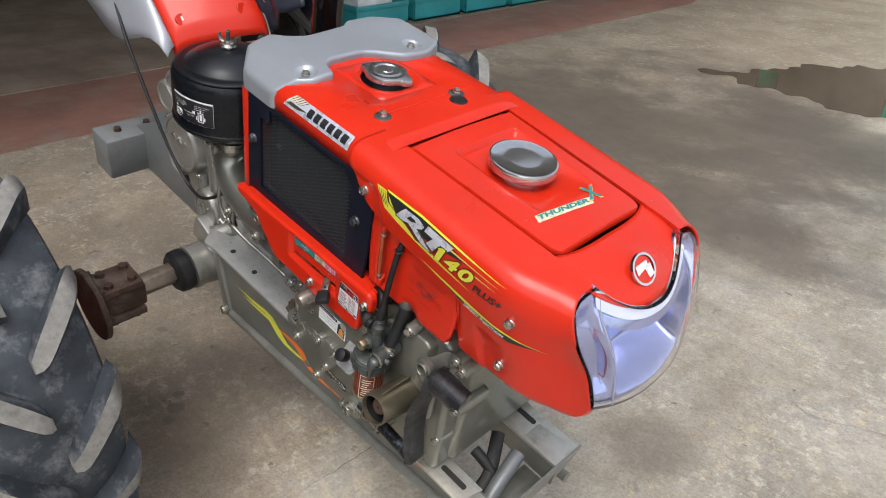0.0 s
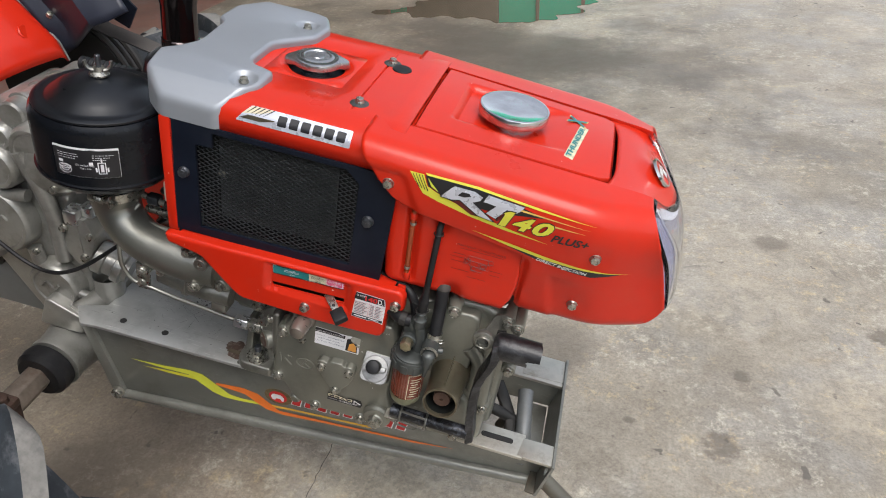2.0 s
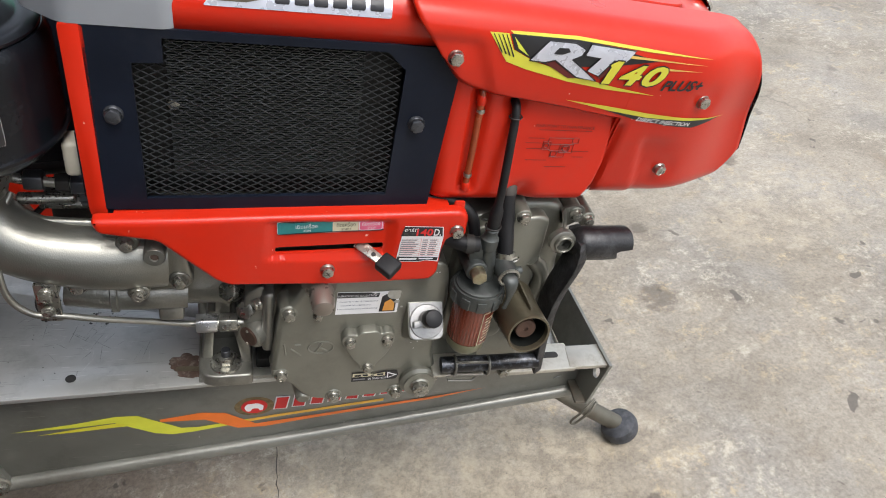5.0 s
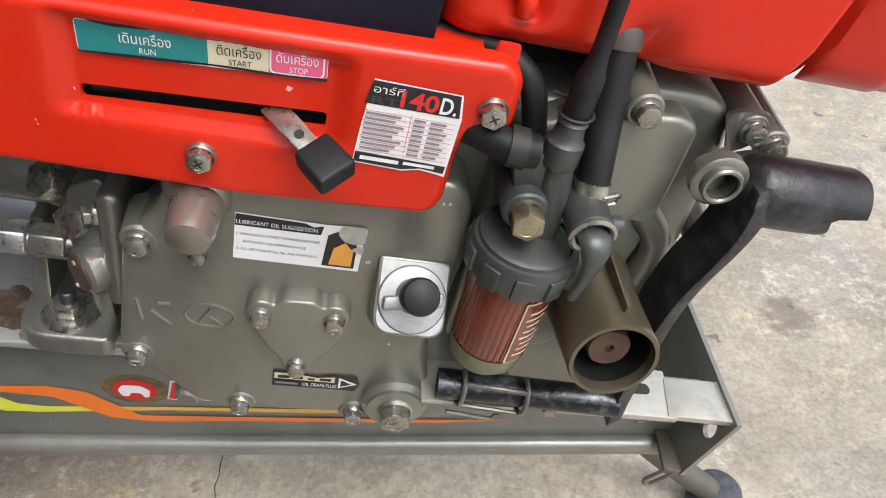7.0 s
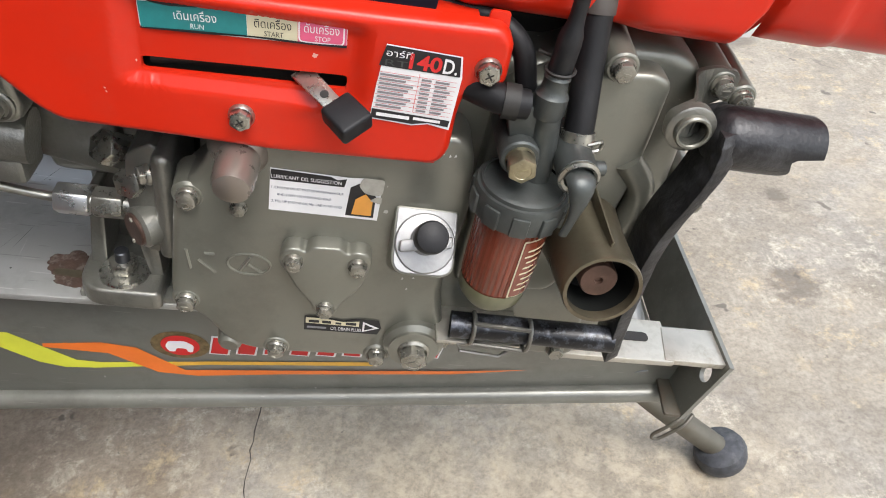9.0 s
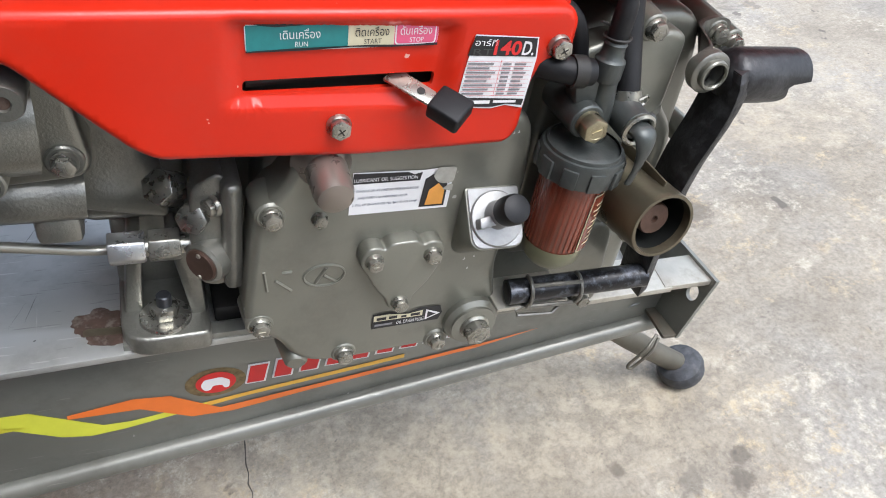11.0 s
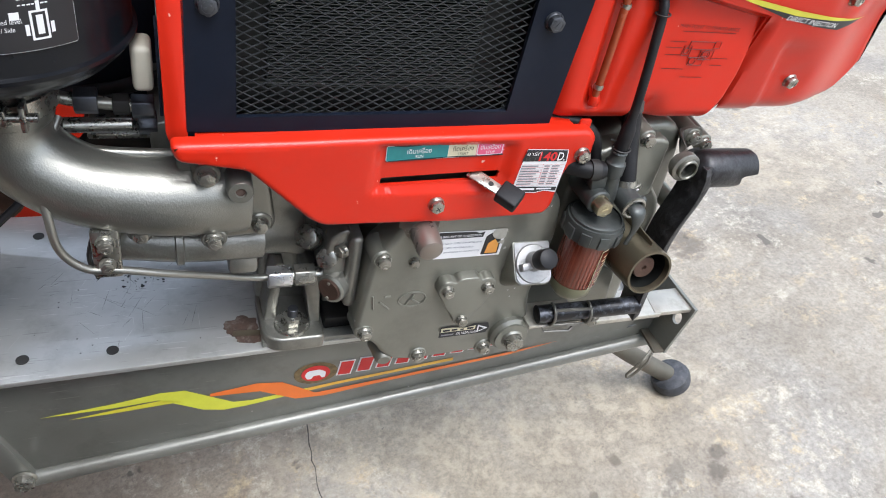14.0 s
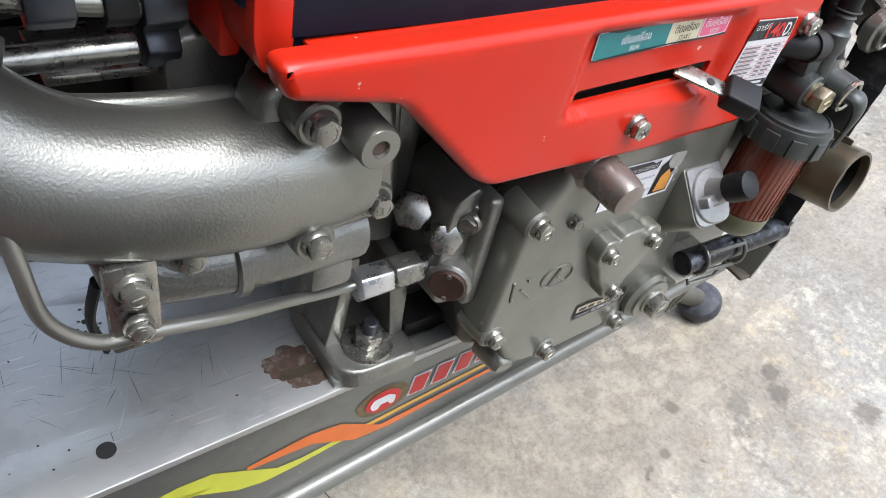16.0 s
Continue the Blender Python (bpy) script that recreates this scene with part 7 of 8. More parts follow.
# muffler
muffler = part("muffler", lathe([(0, -0.11), (0.050, -0.11), (0.054, -0.10), (0.054, 0.018), (0.050, 0.032), (0.038, 0.042), (0.027, 0.046), (0.026, 0.052)], (-0.362, 0.222, 0.0), (0, 0, 1), 40), SATIN, engine, "black cylindrical exhaust muffler")
part("exhaust_pipe", lathe([(0.0255, 0.045), (0.0265, 0.050), (0.0265, 0.066), (0.0248, 0.068), (0.0245, 0.115), (0.0255, 0.118), (0.0255, 0.26), (0.022, 0.26), (0.022, 0.20)], (-0.362, 0.222, 0.0), (0, 0, 1), 32), GLOSSPIPE, muffler, "glossy dark exhaust stack")

# ---- red control bracket ----
BR = [(-0.262, -0.090), (-0.12, -0.0865), (0.0, -0.0835), (0.040, -0.0820), (0.0545, -0.0815), (0.0612, -0.088), (0.0620, -0.112), (0.0500, -0.1165), (0.0430, -0.120), (0.0410, -0.130), (0.0410, -0.156), (0.0350, -0.165), (-0.05, -0.168), (-0.155, -0.1645), (-0.166, -0.158), (-0.212, -0.112), (-0.258, -0.104)]
SLOT = [(-0.1145, -0.1305), (-0.0165, -0.1275), (-0.0165, -0.1195), (-0.1145, -0.1235)]


def bracket_relief(x, z):
    """The bracket's face, with the sunk field that carries the sticker and the slot."""
    field = smooth((x + 0.1255) / 0.0105) * smooth((-0.0035 - x) / 0.0130) * smooth((z + 0.1365) / 0.0052) * smooth((-0.0895 - z) / 0.0070)
    bulge = 0.0016 * smooth((x + 0.050) / 0.02) * smooth((-0.012 - x) / 0.01) * math.exp(-((z + 0.1375) / 0.0045) ** 2)
    return -0.0150 + 0.0050 * field - bulge - 0.0010 * math.exp(-((x + 0.19) / 0.05) ** 2)


br = part("control_bracket", pressed(rounded(BR, 0.0055, 5), [rounded(SLOT, 0.0022, 3)], [(0.0, 0.0120), (0.0, 0.0048), (0.0007, 0.0026), (0.0022, 0.0009), (0.0042, 0.0)], bracket_relief, 0.0036), RED, engine, "red pressed-steel control bracket with stickers and a slot", 60)
part("bracket_flange", xz([(-0.2450, -0.0908), (-0.12, -0.0872), (0.0, -0.0842), (0.044, -0.0832), (0.044, -0.0852), (0.0, -0.0862), (-0.12, -0.0892), (-0.2450, -0.0928)], -0.0046, 0.019, 0.0006), RED, br)
part("lower_flange", xz([(-0.158, -0.1640), (0.035, -0.1665), (0.035, -0.1645), (-0.158, -0.162)], -0.0095, 0.006, 0.0006), RED, br)
part("tab", xz(rounded([(0.047, -0.088), (0.048, -0.0775), (0.058, -0.0775), (0.059, -0.092), (0.05, -0.09)], 0.002), -0.004, -0.0015, 0.0006), RED, br)
part("slot_shadow", box((-0.120, 0.004, -0.140), (-0.010, 0.006, -0.112)), DARK, br)
part("slot_link", tube([(-0.112, -0.002, -0.128), (-0.06, -0.001, -0.124), (-0.03, -0.002, -0.122)], 0.003, 8, 4), DARK, br)
bolt(BOLT, (-0.067, -0.0150, -0.147), (0, -1, 0), br, 0.2)
bolt(BOLT, (0.051, -0.0150, -0.103), (0, -1, 0), br, 0.5)
for (x, z) in ((-0.067, -0.147), (0.051, -0.103)):
    part("phillips_cross", flat([rect(-0.0024, -0.0004, 0.0024, 0.0004), rect(-0.0004, -0.0024, 0.0004, 0.0024)], lambda u, v, x=x, z=z: Vector((x + u * 0.8 - v * 0.6, -0.0150 - 0.0074, z + u * 0.6 + v * 0.8))), DARK, br)

SL = (0.99899, 0.045)
FY = -0.0110


def strip(off=0.0):
    return on_side(-0.1130, -0.1085, FY - off, SL)


run = part("run_sticker", flat([rounded([(0, 0), (0.095, 0), (0.095, 0.0138), (0, 0.0138)], 0.002, 3)], strip()), WHITE, br, "teal, cream and pink run-start-stop sticker")
part("sticker_field", flat([rect(0.0005, 0.0006, 0.0485, 0.0132)], strip(0.0003)), TEAL, run, "teal field")
part("sticker_field", flat([rect(0.0487, 0.0006, 0.0718, 0.0132)], strip(0.0003)), CREAM, run, "cream field")
part("sticker_field", flat([rect(0.0718, 0.0003, 0.0948, 0.0135)], strip(0.0003)), PINK, run, "pink field")
part("sticker_frame", flat([rect(0.0722, 0.0009, 0.0938, 0.0127, 0.0022)], strip(0.0004)), WHITE, run, "white rounded frame")
part("sticker_field", flat([rect(0.0729, 0.0016, 0.0931, 0.0120, 0.0018)], strip(0.00055)), PINK, run)
part("worn_edge", flat([[(0.0, 0.0), (0.03, 0.0), (0.05, 0.0009), (0.07, 0.0), (0.095, 0.0), (0.095, 0.0014), (0.08, 0.0008), (0.06, 0.0016), (0.045, 0.0007), (0.02, 0.0013), (0.0, 0.0006)], [(0.004, 0.0138), (0.03, 0.0138), (0.026, 0.0126), (0.014, 0.0121), (0.007, 0.0130)]], strip(0.0005)), INKBLACK, run)


def word(body, u, v, size, w, m, parent, f):
    return text("printed_line", body, size, lambda a, b_, u=u, v=v: f(u + a, v + b_), m, parent, fit=w)


for body, u, v, s, w, m in (("RUN", 0.0230, 0.0022, 0.0026, 0.0060, WHITE), ("START", 0.0565, 0.0022, 0.0026, 0.0088, INKBLACK), ("STOP", 0.0800, 0.0022, 0.0026, 0.0072, WHITE),
                            ("เดินเครื่อง", 0.0160, 0.0062, 0.0042, 0.0190, WHITE), ("ติดเครื่อง", 0.0520, 0.0062, 0.0042, 0.0170, INKBLACK), ("ดับเครื่อง", 0.0748, 0.0062, 0.0042, 0.0165, WHITE)):
    word(body, u, v, s, w, m, run, strip(0.0007))

SY = -0.0157


def spec(off=0.0):
    return on_side(-0.0035, -0.1385, SY - off, (0.9998, -0.02))


sp = part("spec_sticker", flat([[(0, 0), (0.022, -0.0008), (0.030, 0.0012), (0.0415, -0.0005), (0.0420, 0.030), (0.0400, 0.0415), (0.018, 0.0418), (0.003, 0.0420), (0.001, 0.02)]], spec()), WHITE, br, "black and white peeling specification sticker")
part("sticker_field", flat([[(0.0008, 0.0305), (0.0408, 0.0305), (0.0392, 0.0410), (0.0030, 0.0414)]], spec(0.0003)), INKBLACK, sp, "black heading")
part("sticker_field", flat([[(0.0005, 0.0008), (0.022, 0.0002), (0.030, 0.0022), (0.0405, 0.0012), (0.0408, 0.0052), (0.0007, 0.0062)]], spec(0.0003)), INKBLACK, sp)
word("อาร์ที", 0.0035, 0.0362, 0.0034, 0.0125, WHITE, sp, spec(0.0006))
word("RT", 0.0035, 0.0312, 0.0034, 0.0110, GREYPLASTIC, sp, spec(0.0006))
text("printed_line", "140", 0.0078, lambda a, b_: spec(0.0006)(0.0150 + a, 0.0316 + b_), FILMRED, sp, fit=0.0160, bold=0.0003)
text("printed_line", "D.", 0.0078, lambda a, b_: spec(0.0006)(0.0318 + a, 0.0316 + b_), WHITE, sp, fit=0.0070, bold=0.0002)
for k in range(9):
    v = 0.0072 + 0.0025 * k
    part("table_line", flat([rect(0.0012, v, 0.0400, v + 0.0002)], spec(0.0004)), FILMRED, sp)
    if k < 8:
        for u0, u1 in ((0.002, 0.002 + 0.013 + 0.002 * (k % 3)), (0.0225, 0.0275), (0.0295, 0.0295 + 0.006 + 0.001 * (k % 3))):
            part("print_bar", flat([rect(u0, v + 0.0008, u1, v + 0.0019)], spec(0.0004)), GREYINK, sp)
part("table_line", flat([rect(0.0210, 0.0072, 0.0212, 0.0290)], spec(0.0004)), FILMRED, sp)
part("print_bar", flat([rect(0.003, 0.0025, 0.020, 0.0045), rect(0.022, 0.0030, 0.036, 0.0046)], spec(0.0006)), WHITE, sp)

lever = part("stop_lever", bevel(prism([(-0.0055, 0), (0.0055, 0), (0.0045, 0.034), (-0.0045, 0.034)], "z", -0.001, 0.001), 0.0005, 2), ZINC, engine, "flat steel stop lever with a black grip")
lever.matrix_basis = frame_to((-0.040, -0.006, -0.1225), (0.02, -0.62, 0.78)) @ Matrix.Rotation(0, 4, "Z")
d = (Vector((-0.010, -0.038, -0.1305)) - Vector((-0.040, -0.006, -0.1225))).normalized()
side = d.cross(Vector((0, -0.5, 0.86))).normalized()
up = side.cross(d)
lever.matrix_basis = Matrix.Translation((-0.040, -0.006, -0.1225)) @ Matrix((side, d, up)).transposed().to_4x4()
part("lever_hole", lathe([(0, 0), (0.0022, 0), (0.0022, 0.0004), (0, 0.0004)], (0, 0.020, 0.0010), (0, 0, 1), 14), DARK, lever)
part("grip", bevel(prism([(-0.0085, 0.028), (0.0085, 0.028), (0.0090, 0.047), (-0.0090, 0.047)], "z", -0.0050, 0.0055), 0.0018, 3), RUBBER, lever, "black rubber grip")

# ---- crankcase and side cover ----
block = part("crankcase", xz(rounded([(-0.098, -0.105), (0.060, -0.112), (0.096, -0.112), (0.112, -0.097), (0.162, -0.095), (0.179, -0.104), (0.186, -0.125), (0.192, -0.20), (0.196, -0.351), (-0.095, -0.351), (-0.100, -0.30)], 0.012, 4), 0.022, 0.268, 0.009, seg=3), SMOOTHCAST, engine, "smooth olive-grey crankcase")
part("rear_block", xz(rounded([(-0.185, -0.105), (-0.08, -0.105), (-0.08, -0.345), (-0.125, -0.345), (-0.135, -0.275), (-0.185, -0.26)], 0.010, 3), 0.075, 0.26, 0.006, seg=3), SMOOTHCAST, block)
part("shoulder", xz(rounded([(0.066, -0.124), (0.108, -0.107), (0.148, -0.103), (0.157, -0.108), (0.1585, -0.145), (0.1580, -0.19), (0.135, -0.275), (0.066, -0.275)], 0.012, 4), 0.006, 0.03, 0.006, seg=4), SMOOTHCAST, block)
part("lower_case", xz(rounded([(0.05, -0.26), (0.165, -0.26), (0.176, -0.348), (0.04, -0.348)], 0.012), 0.012, 0.03, 0.005, seg=3), SMOOTHCAST, block)
for p0, p1, r in (((0.121, 0.05, -0.094), (0.123, 0.0, -0.0995), 0.0098), ((0.1880, 0.085, -0.106), (0.1914, 0.0205, -0.1110), 0.0098), ((0.2030, 0.085, -0.112), (0.2052, 0.0185, -0.1168), 0.0098)):
    part("bolt_boss", rod(p0, p1, r, r * 0.92, 22, 0.001), SMOOTHCAST, block)
    bolt(BOLT_P, p1, (0.05, -1, 0), block, p1[0] * 50)
for p in ((0.2085, 0.0200, -0.1925), (0.1880, 0.0240, -0.2824)):
    part("bolt_boss", rod((p[0], 0.08, p[2]), p, 0.0105, 0.0095, 22, 0.001), SMOOTHCAST, block)
for p in ((0.070, 0.010, -0.335), (0.158, 0.010, -0.338), (0.2085, 0.0200, -0.1925), (0.1880, 0.0240, -0.2824)):
    bolt(BOLT_P, p, (0, -1, 0), block, p[2] * 50)
part("case_rib", tube([(0.150, 0.010, -0.16), (0.168, 0.012, -0.185), (0.168, 0.014, -0.235)], 0.009, 12, 6), SMOOTHCAST, block)
part("front_case", box((0.150, 0.05, -0.345), (0.205, 0.262, -0.115), 0.012, seg=3), SMOOTHCAST, block)
# dark blocks put the deep shade above the crankcase into colour
part("gap_shade", box((-0.10, 0.018, -0.112), (0.062, 0.03, -0.090), 0.003), DARK, block)
part("gap_shade", box((0.055, 0.055, -0.125), (0.114, 0.065, -0.072), 0.003), DARK, block)

CV = [(-0.108, -0.212), (-0.092, -0.193), (-0.086, -0.176), (-0.072, -0.1655), (-0.052, -0.163), (0.050, -0.150), (0.058, -0.162), (0.063, -0.200), (0.0575, -0.272), (0.066, -0.310), (0.066, -0.328), (0.050, -0.339), (0.020, -0.346), (-0.048, -0.349), (-0.070, -0.346), (-0.083, -0.337), (-0.094, -0.318), (-0.112, -0.306), (-0.115, -0.292)]
cover_p = part("side_cover", xz(rounded(CV, 0.008, 4), -0.0055, 0.030, 0.0055, seg=4), SMOOTHCAST, engine, "smooth olive-grey timing side cover")
for (x, y, z) in ((-0.099, -0.0058, -0.212), (-0.105, -0.0058, -0.300), (-0.047, -0.0065, -0.340), (0.023, -0.0070, -0.340)):
    part("bolt_boss", rod((x, 0.02, z), (x, y, z), 0.0112, 0.0096, 22, 0.0015), SMOOTHCAST, cover_p)
    bolt(BOLT_P, (x, y, z), (0, -1, 0), cover_p, x * 60)
bolt(bolt_mesh(0.008, 0.010, "bolt", PAINTBOLT, stamp=False), (-0.071, -0.0055, -0.216), (0, -1, 0), cover_p)
part("lower_boss", rod((-0.078, 0.02, -0.343), (-0.080, -0.004, -0.346), 0.013, 0.008, 20, 0.002), SMOOTHCAST, cover_p)
IP = [(-0.0455, -0.2400), (-0.0415, -0.2350), (-0.0345, -0.2350), (-0.0310, -0.2372), (-0.0265, -0.2325), (-0.0100, -0.2318), (-0.0058, -0.2362), (-0.0010, -0.2335), (0.0060, -0.2345), (0.0095, -0.2400), (0.0085, -0.2500), (0.0060, -0.2590), (0.0010, -0.2700), (-0.0070, -0.2800), (-0.0085, -0.2890), (-0.0165, -0.2935), (-0.0240, -0.2890), (-0.0255, -0.2810), (-0.0350, -0.2690), (-0.0405, -0.2570), (-0.0465, -0.2490)]
ip = part("inspection_plate", xz(rounded(IP, 0.0050, 4), -0.0165, -0.004, 0.0020, seg=3), SMOOTHCAST, cover_p, "small three-bolt inspection plate")
for p in ((-0.0376, -0.0165, -0.2450), (0.001, -0.0165, -0.2442), (-0.0160, -0.0165, -0.2845)):
    bolt(BOLT_PS, p, (0, -1, 0), ip, p[0] * 80)
drain = part("drain_plug", lathe([(0.021, 0.0), (0.021, 0.006), (0.0175, 0.009), (0.0175, 0.0112), (0.0145, 0.0118), (0, 0.0118)], (0.047, -0.004, -0.322), (0, -1, 0), 30), SMOOTHCAST, cover_p, "round oil drain plug with a hex head")
bolt(BOLT_L, (0.047, -0.0155, -0.322), (0, -1, 0), drain, 0.5)
part("breather_post", lathe([(0.0185, -0.004), (0.0150, 0.002), (0.0120, 0.005), (0.0112, 0.024), (0.0098, 0.0285), (0.006, 0.0300), (0, 0.0302)], (-0.070, -0.004, -0.179), (0.0, -1, -0.10), 28), POSTM, cover_p, "blunt round breather post")

# raised mark in the casting
part("cast_mark", tube([(-0.0655 + 0.0130 * math.cos(k * math.pi / 14), -0.0058, -0.262 + 0.0088 * math.sin(k * math.pi / 14)) for k in range(29)], 0.0009, 6, 2), SMOOTHCAST, cover_p)
for a, b_ in (((-0.071, -0.268), (-0.0645, -0.256)), ((-0.066, -0.262), (-0.0580, -0.268)), ((-0.103, -0.254), (-0.101, -0.270)), ((-0.092, -0.256), (-0.086, -0.256)), ((-0.096, -0.262), (-0.086, -0.272))):
    part("cast_mark", tube([(a[0], -0.0058, a[1]), (b_[0], -0.0058, b_[1])], 0.0011, 6, 1, straight=True), SMOOTHCAST, cover_p)


def oil_fn(off=0.0):
    return on_side(-0.0540, -0.2150, -0.0062 - off, (1.0, 0.0))


oil = part("oil_sticker", flat([[(0, 0), (0.063, 0.0), (0.0635, 0.014), (0.0625, 0.029), (0.056, 0.0305), (0.045, 0.0295), (0.0005, 0.0305)]], oil_fn()), WHITE, cover_p, "white oil notice with a black heading, edges peeling")
part("sticker_field", flat([[(0.0005, 0.0225), (0.0420, 0.0225), (0.0430, 0.0285), (0.038, 0.0270), (0.034, 0.0290), (0.0008, 0.0300)]], oil_fn(0.0003)), INKBLACK, oil, "black heading")
part("sticker_field", flat([[(0.0440, 0.0020), (0.0605, 0.0020), (0.0605, 0.018), (0.0560, 0.0245), (0.050, 0.0262), (0.0455, 0.023)]], oil_fn(0.0003)), INKBLACK, oil)
part("sticker_field", flat([[(0.0475, 0.0035), (0.0590, 0.0035), (0.0590, 0.014), (0.0545, 0.0195), (0.0490, 0.015)]], oil_fn(0.0006)), ORANGEINK, oil, "orange picture of a can")
part("bare_patch", flat([rounded([(0.0500, 0.0250), (0.0540, 0.0200), (0.0600, 0.0190), (0.0640, 0.0200), (0.0645, 0.0310), (0.0520, 0.0312)], 0.002, 3), rounded([(0.0570, 0.0150), (0.0605, 0.0180), (0.0640, 0.0185), (0.0640, 0.0130)], 0.001, 2)], oil_fn(0.0008)), GREYPEEL, oil, "bare grey patch where the sticker has peeled")
word("LUBRICANT OIL SUGGESTION", 0.0012, 0.0240, 0.0026, 0.0390, WHITE, oil, oil_fn(0.0006))
word("1. CHANGE OIL AT FIRST 50 WORKING-HOUR", 0.0015, 0.0165, 0.0018, 0.0405, BLUEINK, oil, oil_fn(0.0004))
word("AND EVERY 100 WORKING-HOUR", 0.0045, 0.0115, 0.0018, 0.0310, BLUEINK, oil, oil_fn(0.0004))
word("2. FILL UP ENGINE OIL No. SAE 40 API CF/SF", 0.0015, 0.0065, 0.0018, 0.0405, BLUEINK, oil, oil_fn(0.0004))


def plug_fn(off=0.0):
    return on_side(-0.0290, -0.3195, -0.0062 - off, (0.9995, 0.012))


plug = part("drain_sticker", flat([[(0, 0), (0.050, 0), (0.0525, 0.0070), (0.050, 0.0145), (0.034, 0.0150), (0.026, 0.0120), (0.012, 0.0148), (0, 0.0145)]], plug_fn()), INKBLACK, cover_p, "black drain plug sticker with an arrow")
part("sticker_field", flat([[(0.001, 0.0075), (0.037, 0.0070), (0.037, 0.0125), (0.026, 0.0108), (0.012, 0.0132), (0.001, 0.0130)]], plug_fn(0.0003)), CREAM, plug)
part("arrow", flat([[(0.0395, 0.0020), (0.0510, 0.0070), (0.0395, 0.0125)]], plug_fn(0.0003)), WHITE, plug, "white arrow")
part("arrow_ground", flat([[(0.0408, 0.0040), (0.0475, 0.0070), (0.0408, 0.0106)]], plug_fn(0.0006)), INKBLACK, plug)
word("OIL DRAIN PLUG", 0.0180, 0.0022, 0.0034, 0.0205, WHITE, plug, plug_fn(0.0006))
part("print_bar", flat([rect(0.002, 0.0028, 0.015, 0.0048)], plug_fn(0.0006)), GREYINK, plug)
part("print_bar", flat([rect(0.003, 0.0085, 0.010, 0.0112), rect(0.012, 0.0085, 0.018, 0.0112), rect(0.021, 0.0083, 0.025, 0.0103), rect(0.028, 0.0083, 0.035, 0.0110)], plug_fn(0.0006)), INKBLACK, plug)
for x, z in ((0.039, -0.163), (0.043, -0.164), (0.046, -0.1635), (0.030, -0.263), (0.034, -0.272), (0.037, -0.2615)):
    part("paint_chip", flat([[(x, z), (x + 0.0016, z + 0.0006), (x + 0.0008, z + 0.0024)]], lambda u, v: Vector((u, -0.0060, v))), SACK, cover_p)

# oil filler with dipstick
fn_ = Vector((0.02, -0.73, 0.68)).normalized()
fc = Vector((0.0378, -0.0185, -0.2155))
fill = part("oil_filler", bevel(prism(rounded([(-0.0190, -0.0215), (0.0190, -0.0215), (0.0190, 0.0190), (-0.0190, 0.0190)], [0.010, 0.010, 0.003, 0.003], 5), "z", -0.036, 0.0), 0.0012, 2), SMOOTHCAST, engine, "squared oil filler boss with a dipstick knob")
fill.matrix_basis = Matrix.Translation(fc) @ Matrix(((1, 0, 0), fn_.cross(Vector((1, 0, 0))), fn_)).transposed().to_4x4()
part("machined_face", bevel(prism(rounded([(-0.0178, -0.0203), (0.0178, -0.0203), (0.0178, 0.0178), (-0.0178, 0.0178)], [0.009, 0.009, 0.002, 0.002], 5), "z", 0.0, 0.0012), 0.0004, 1), DULLALU, fill, "bright machined face")
part("plug_flange", lathe([(0, 0.004), (0.0110, 0.0040), (0.0172, 0.0030), (0.0180, 0.0018), (0.0180, 0.001)], (0, -0.002, 0), (0, 0, 1), 32), DULLALU, fill)
part("plug_grip", bevel(prism([(-0.0155, -0.0085), (0.0150, -0.0035), (0.0150, 0.0035), (-0.0155, -0.0015)], "z", 0.002, 0.0105), 0.0015, 2), DULLALU, fill)
part("plug_neck", lathe([(0.0095, 0.003), (0.0078, 0.012), (0.0070, 0.020), (0, 0.020)], (0, 0, 0), (0, 0.03, 1), 24), DULLALU, fill)
part("knob", lathe([(0.005, 0.014), (0.0088, 0.0155), (0.0094, 0.018), (0.0095, 0.0275), (0.0086, 0.0305), (0.005, 0.0318), (0, 0.0320)], (0, 0.0005, 0), (0, 0.03, 1), 28), RUBBER, fill, "black ribbed dipstick knob")

# ---- fuel filter ----
FX, FYC = 0.0835, -0.0225
ff = part("fuel_filter", lathe([(0, -0.176), (0.0205, -0.176), (0.0208, -0.180), (0.0202, -0.234), (0.0195, -0.2355)], (FX, FYC, 0), (0, 0, 1), 40), FILTER, engine, "amber fuel filter bowl under a grey cast head")
pleat = finish(box((-0.0005, -0.0007, -0.232), (0.0004, 0.0007, -0.182)), "pleat", PLEAT)
for k in range(36):
    a = 2 * math.pi * k / 36
    put("pleat", pleat, ff, Matrix.Translation((FX + 0.0204 * math.cos(a), FYC + 0.0204 * math.sin(a), 0)) @ Matrix.Rotation(a, 4, "Z"))
part("bowl_base", lathe([(0.0206, -0.2335), (0.0207, -0.2350), (0.0200, -0.2440), (0.0150, -0.2510), (0, -0.2530)], (FX, FYC, 0), (0, 0, 1), 36), OILGREEN, ff, "greenish bowl base")
ring = lathe([(0.0215, -0.180), (0.0258, -0.180), (0.0262, -0.178), (0.0264, -0.1655), (0.0256, -0.1635), (0.0240, -0.1632), (0.0236, -0.1612), (0.0222, -0.1606), (0.0218, -0.1618), (0.0190, -0.1606), (0, -0.1600)], (FX, FYC, 0), (0, 0, 1), 40)
part("ring_nut", ring, GREYPLASTIC, ff, "grey lobed ring nut")
lobe = bmesh.new()
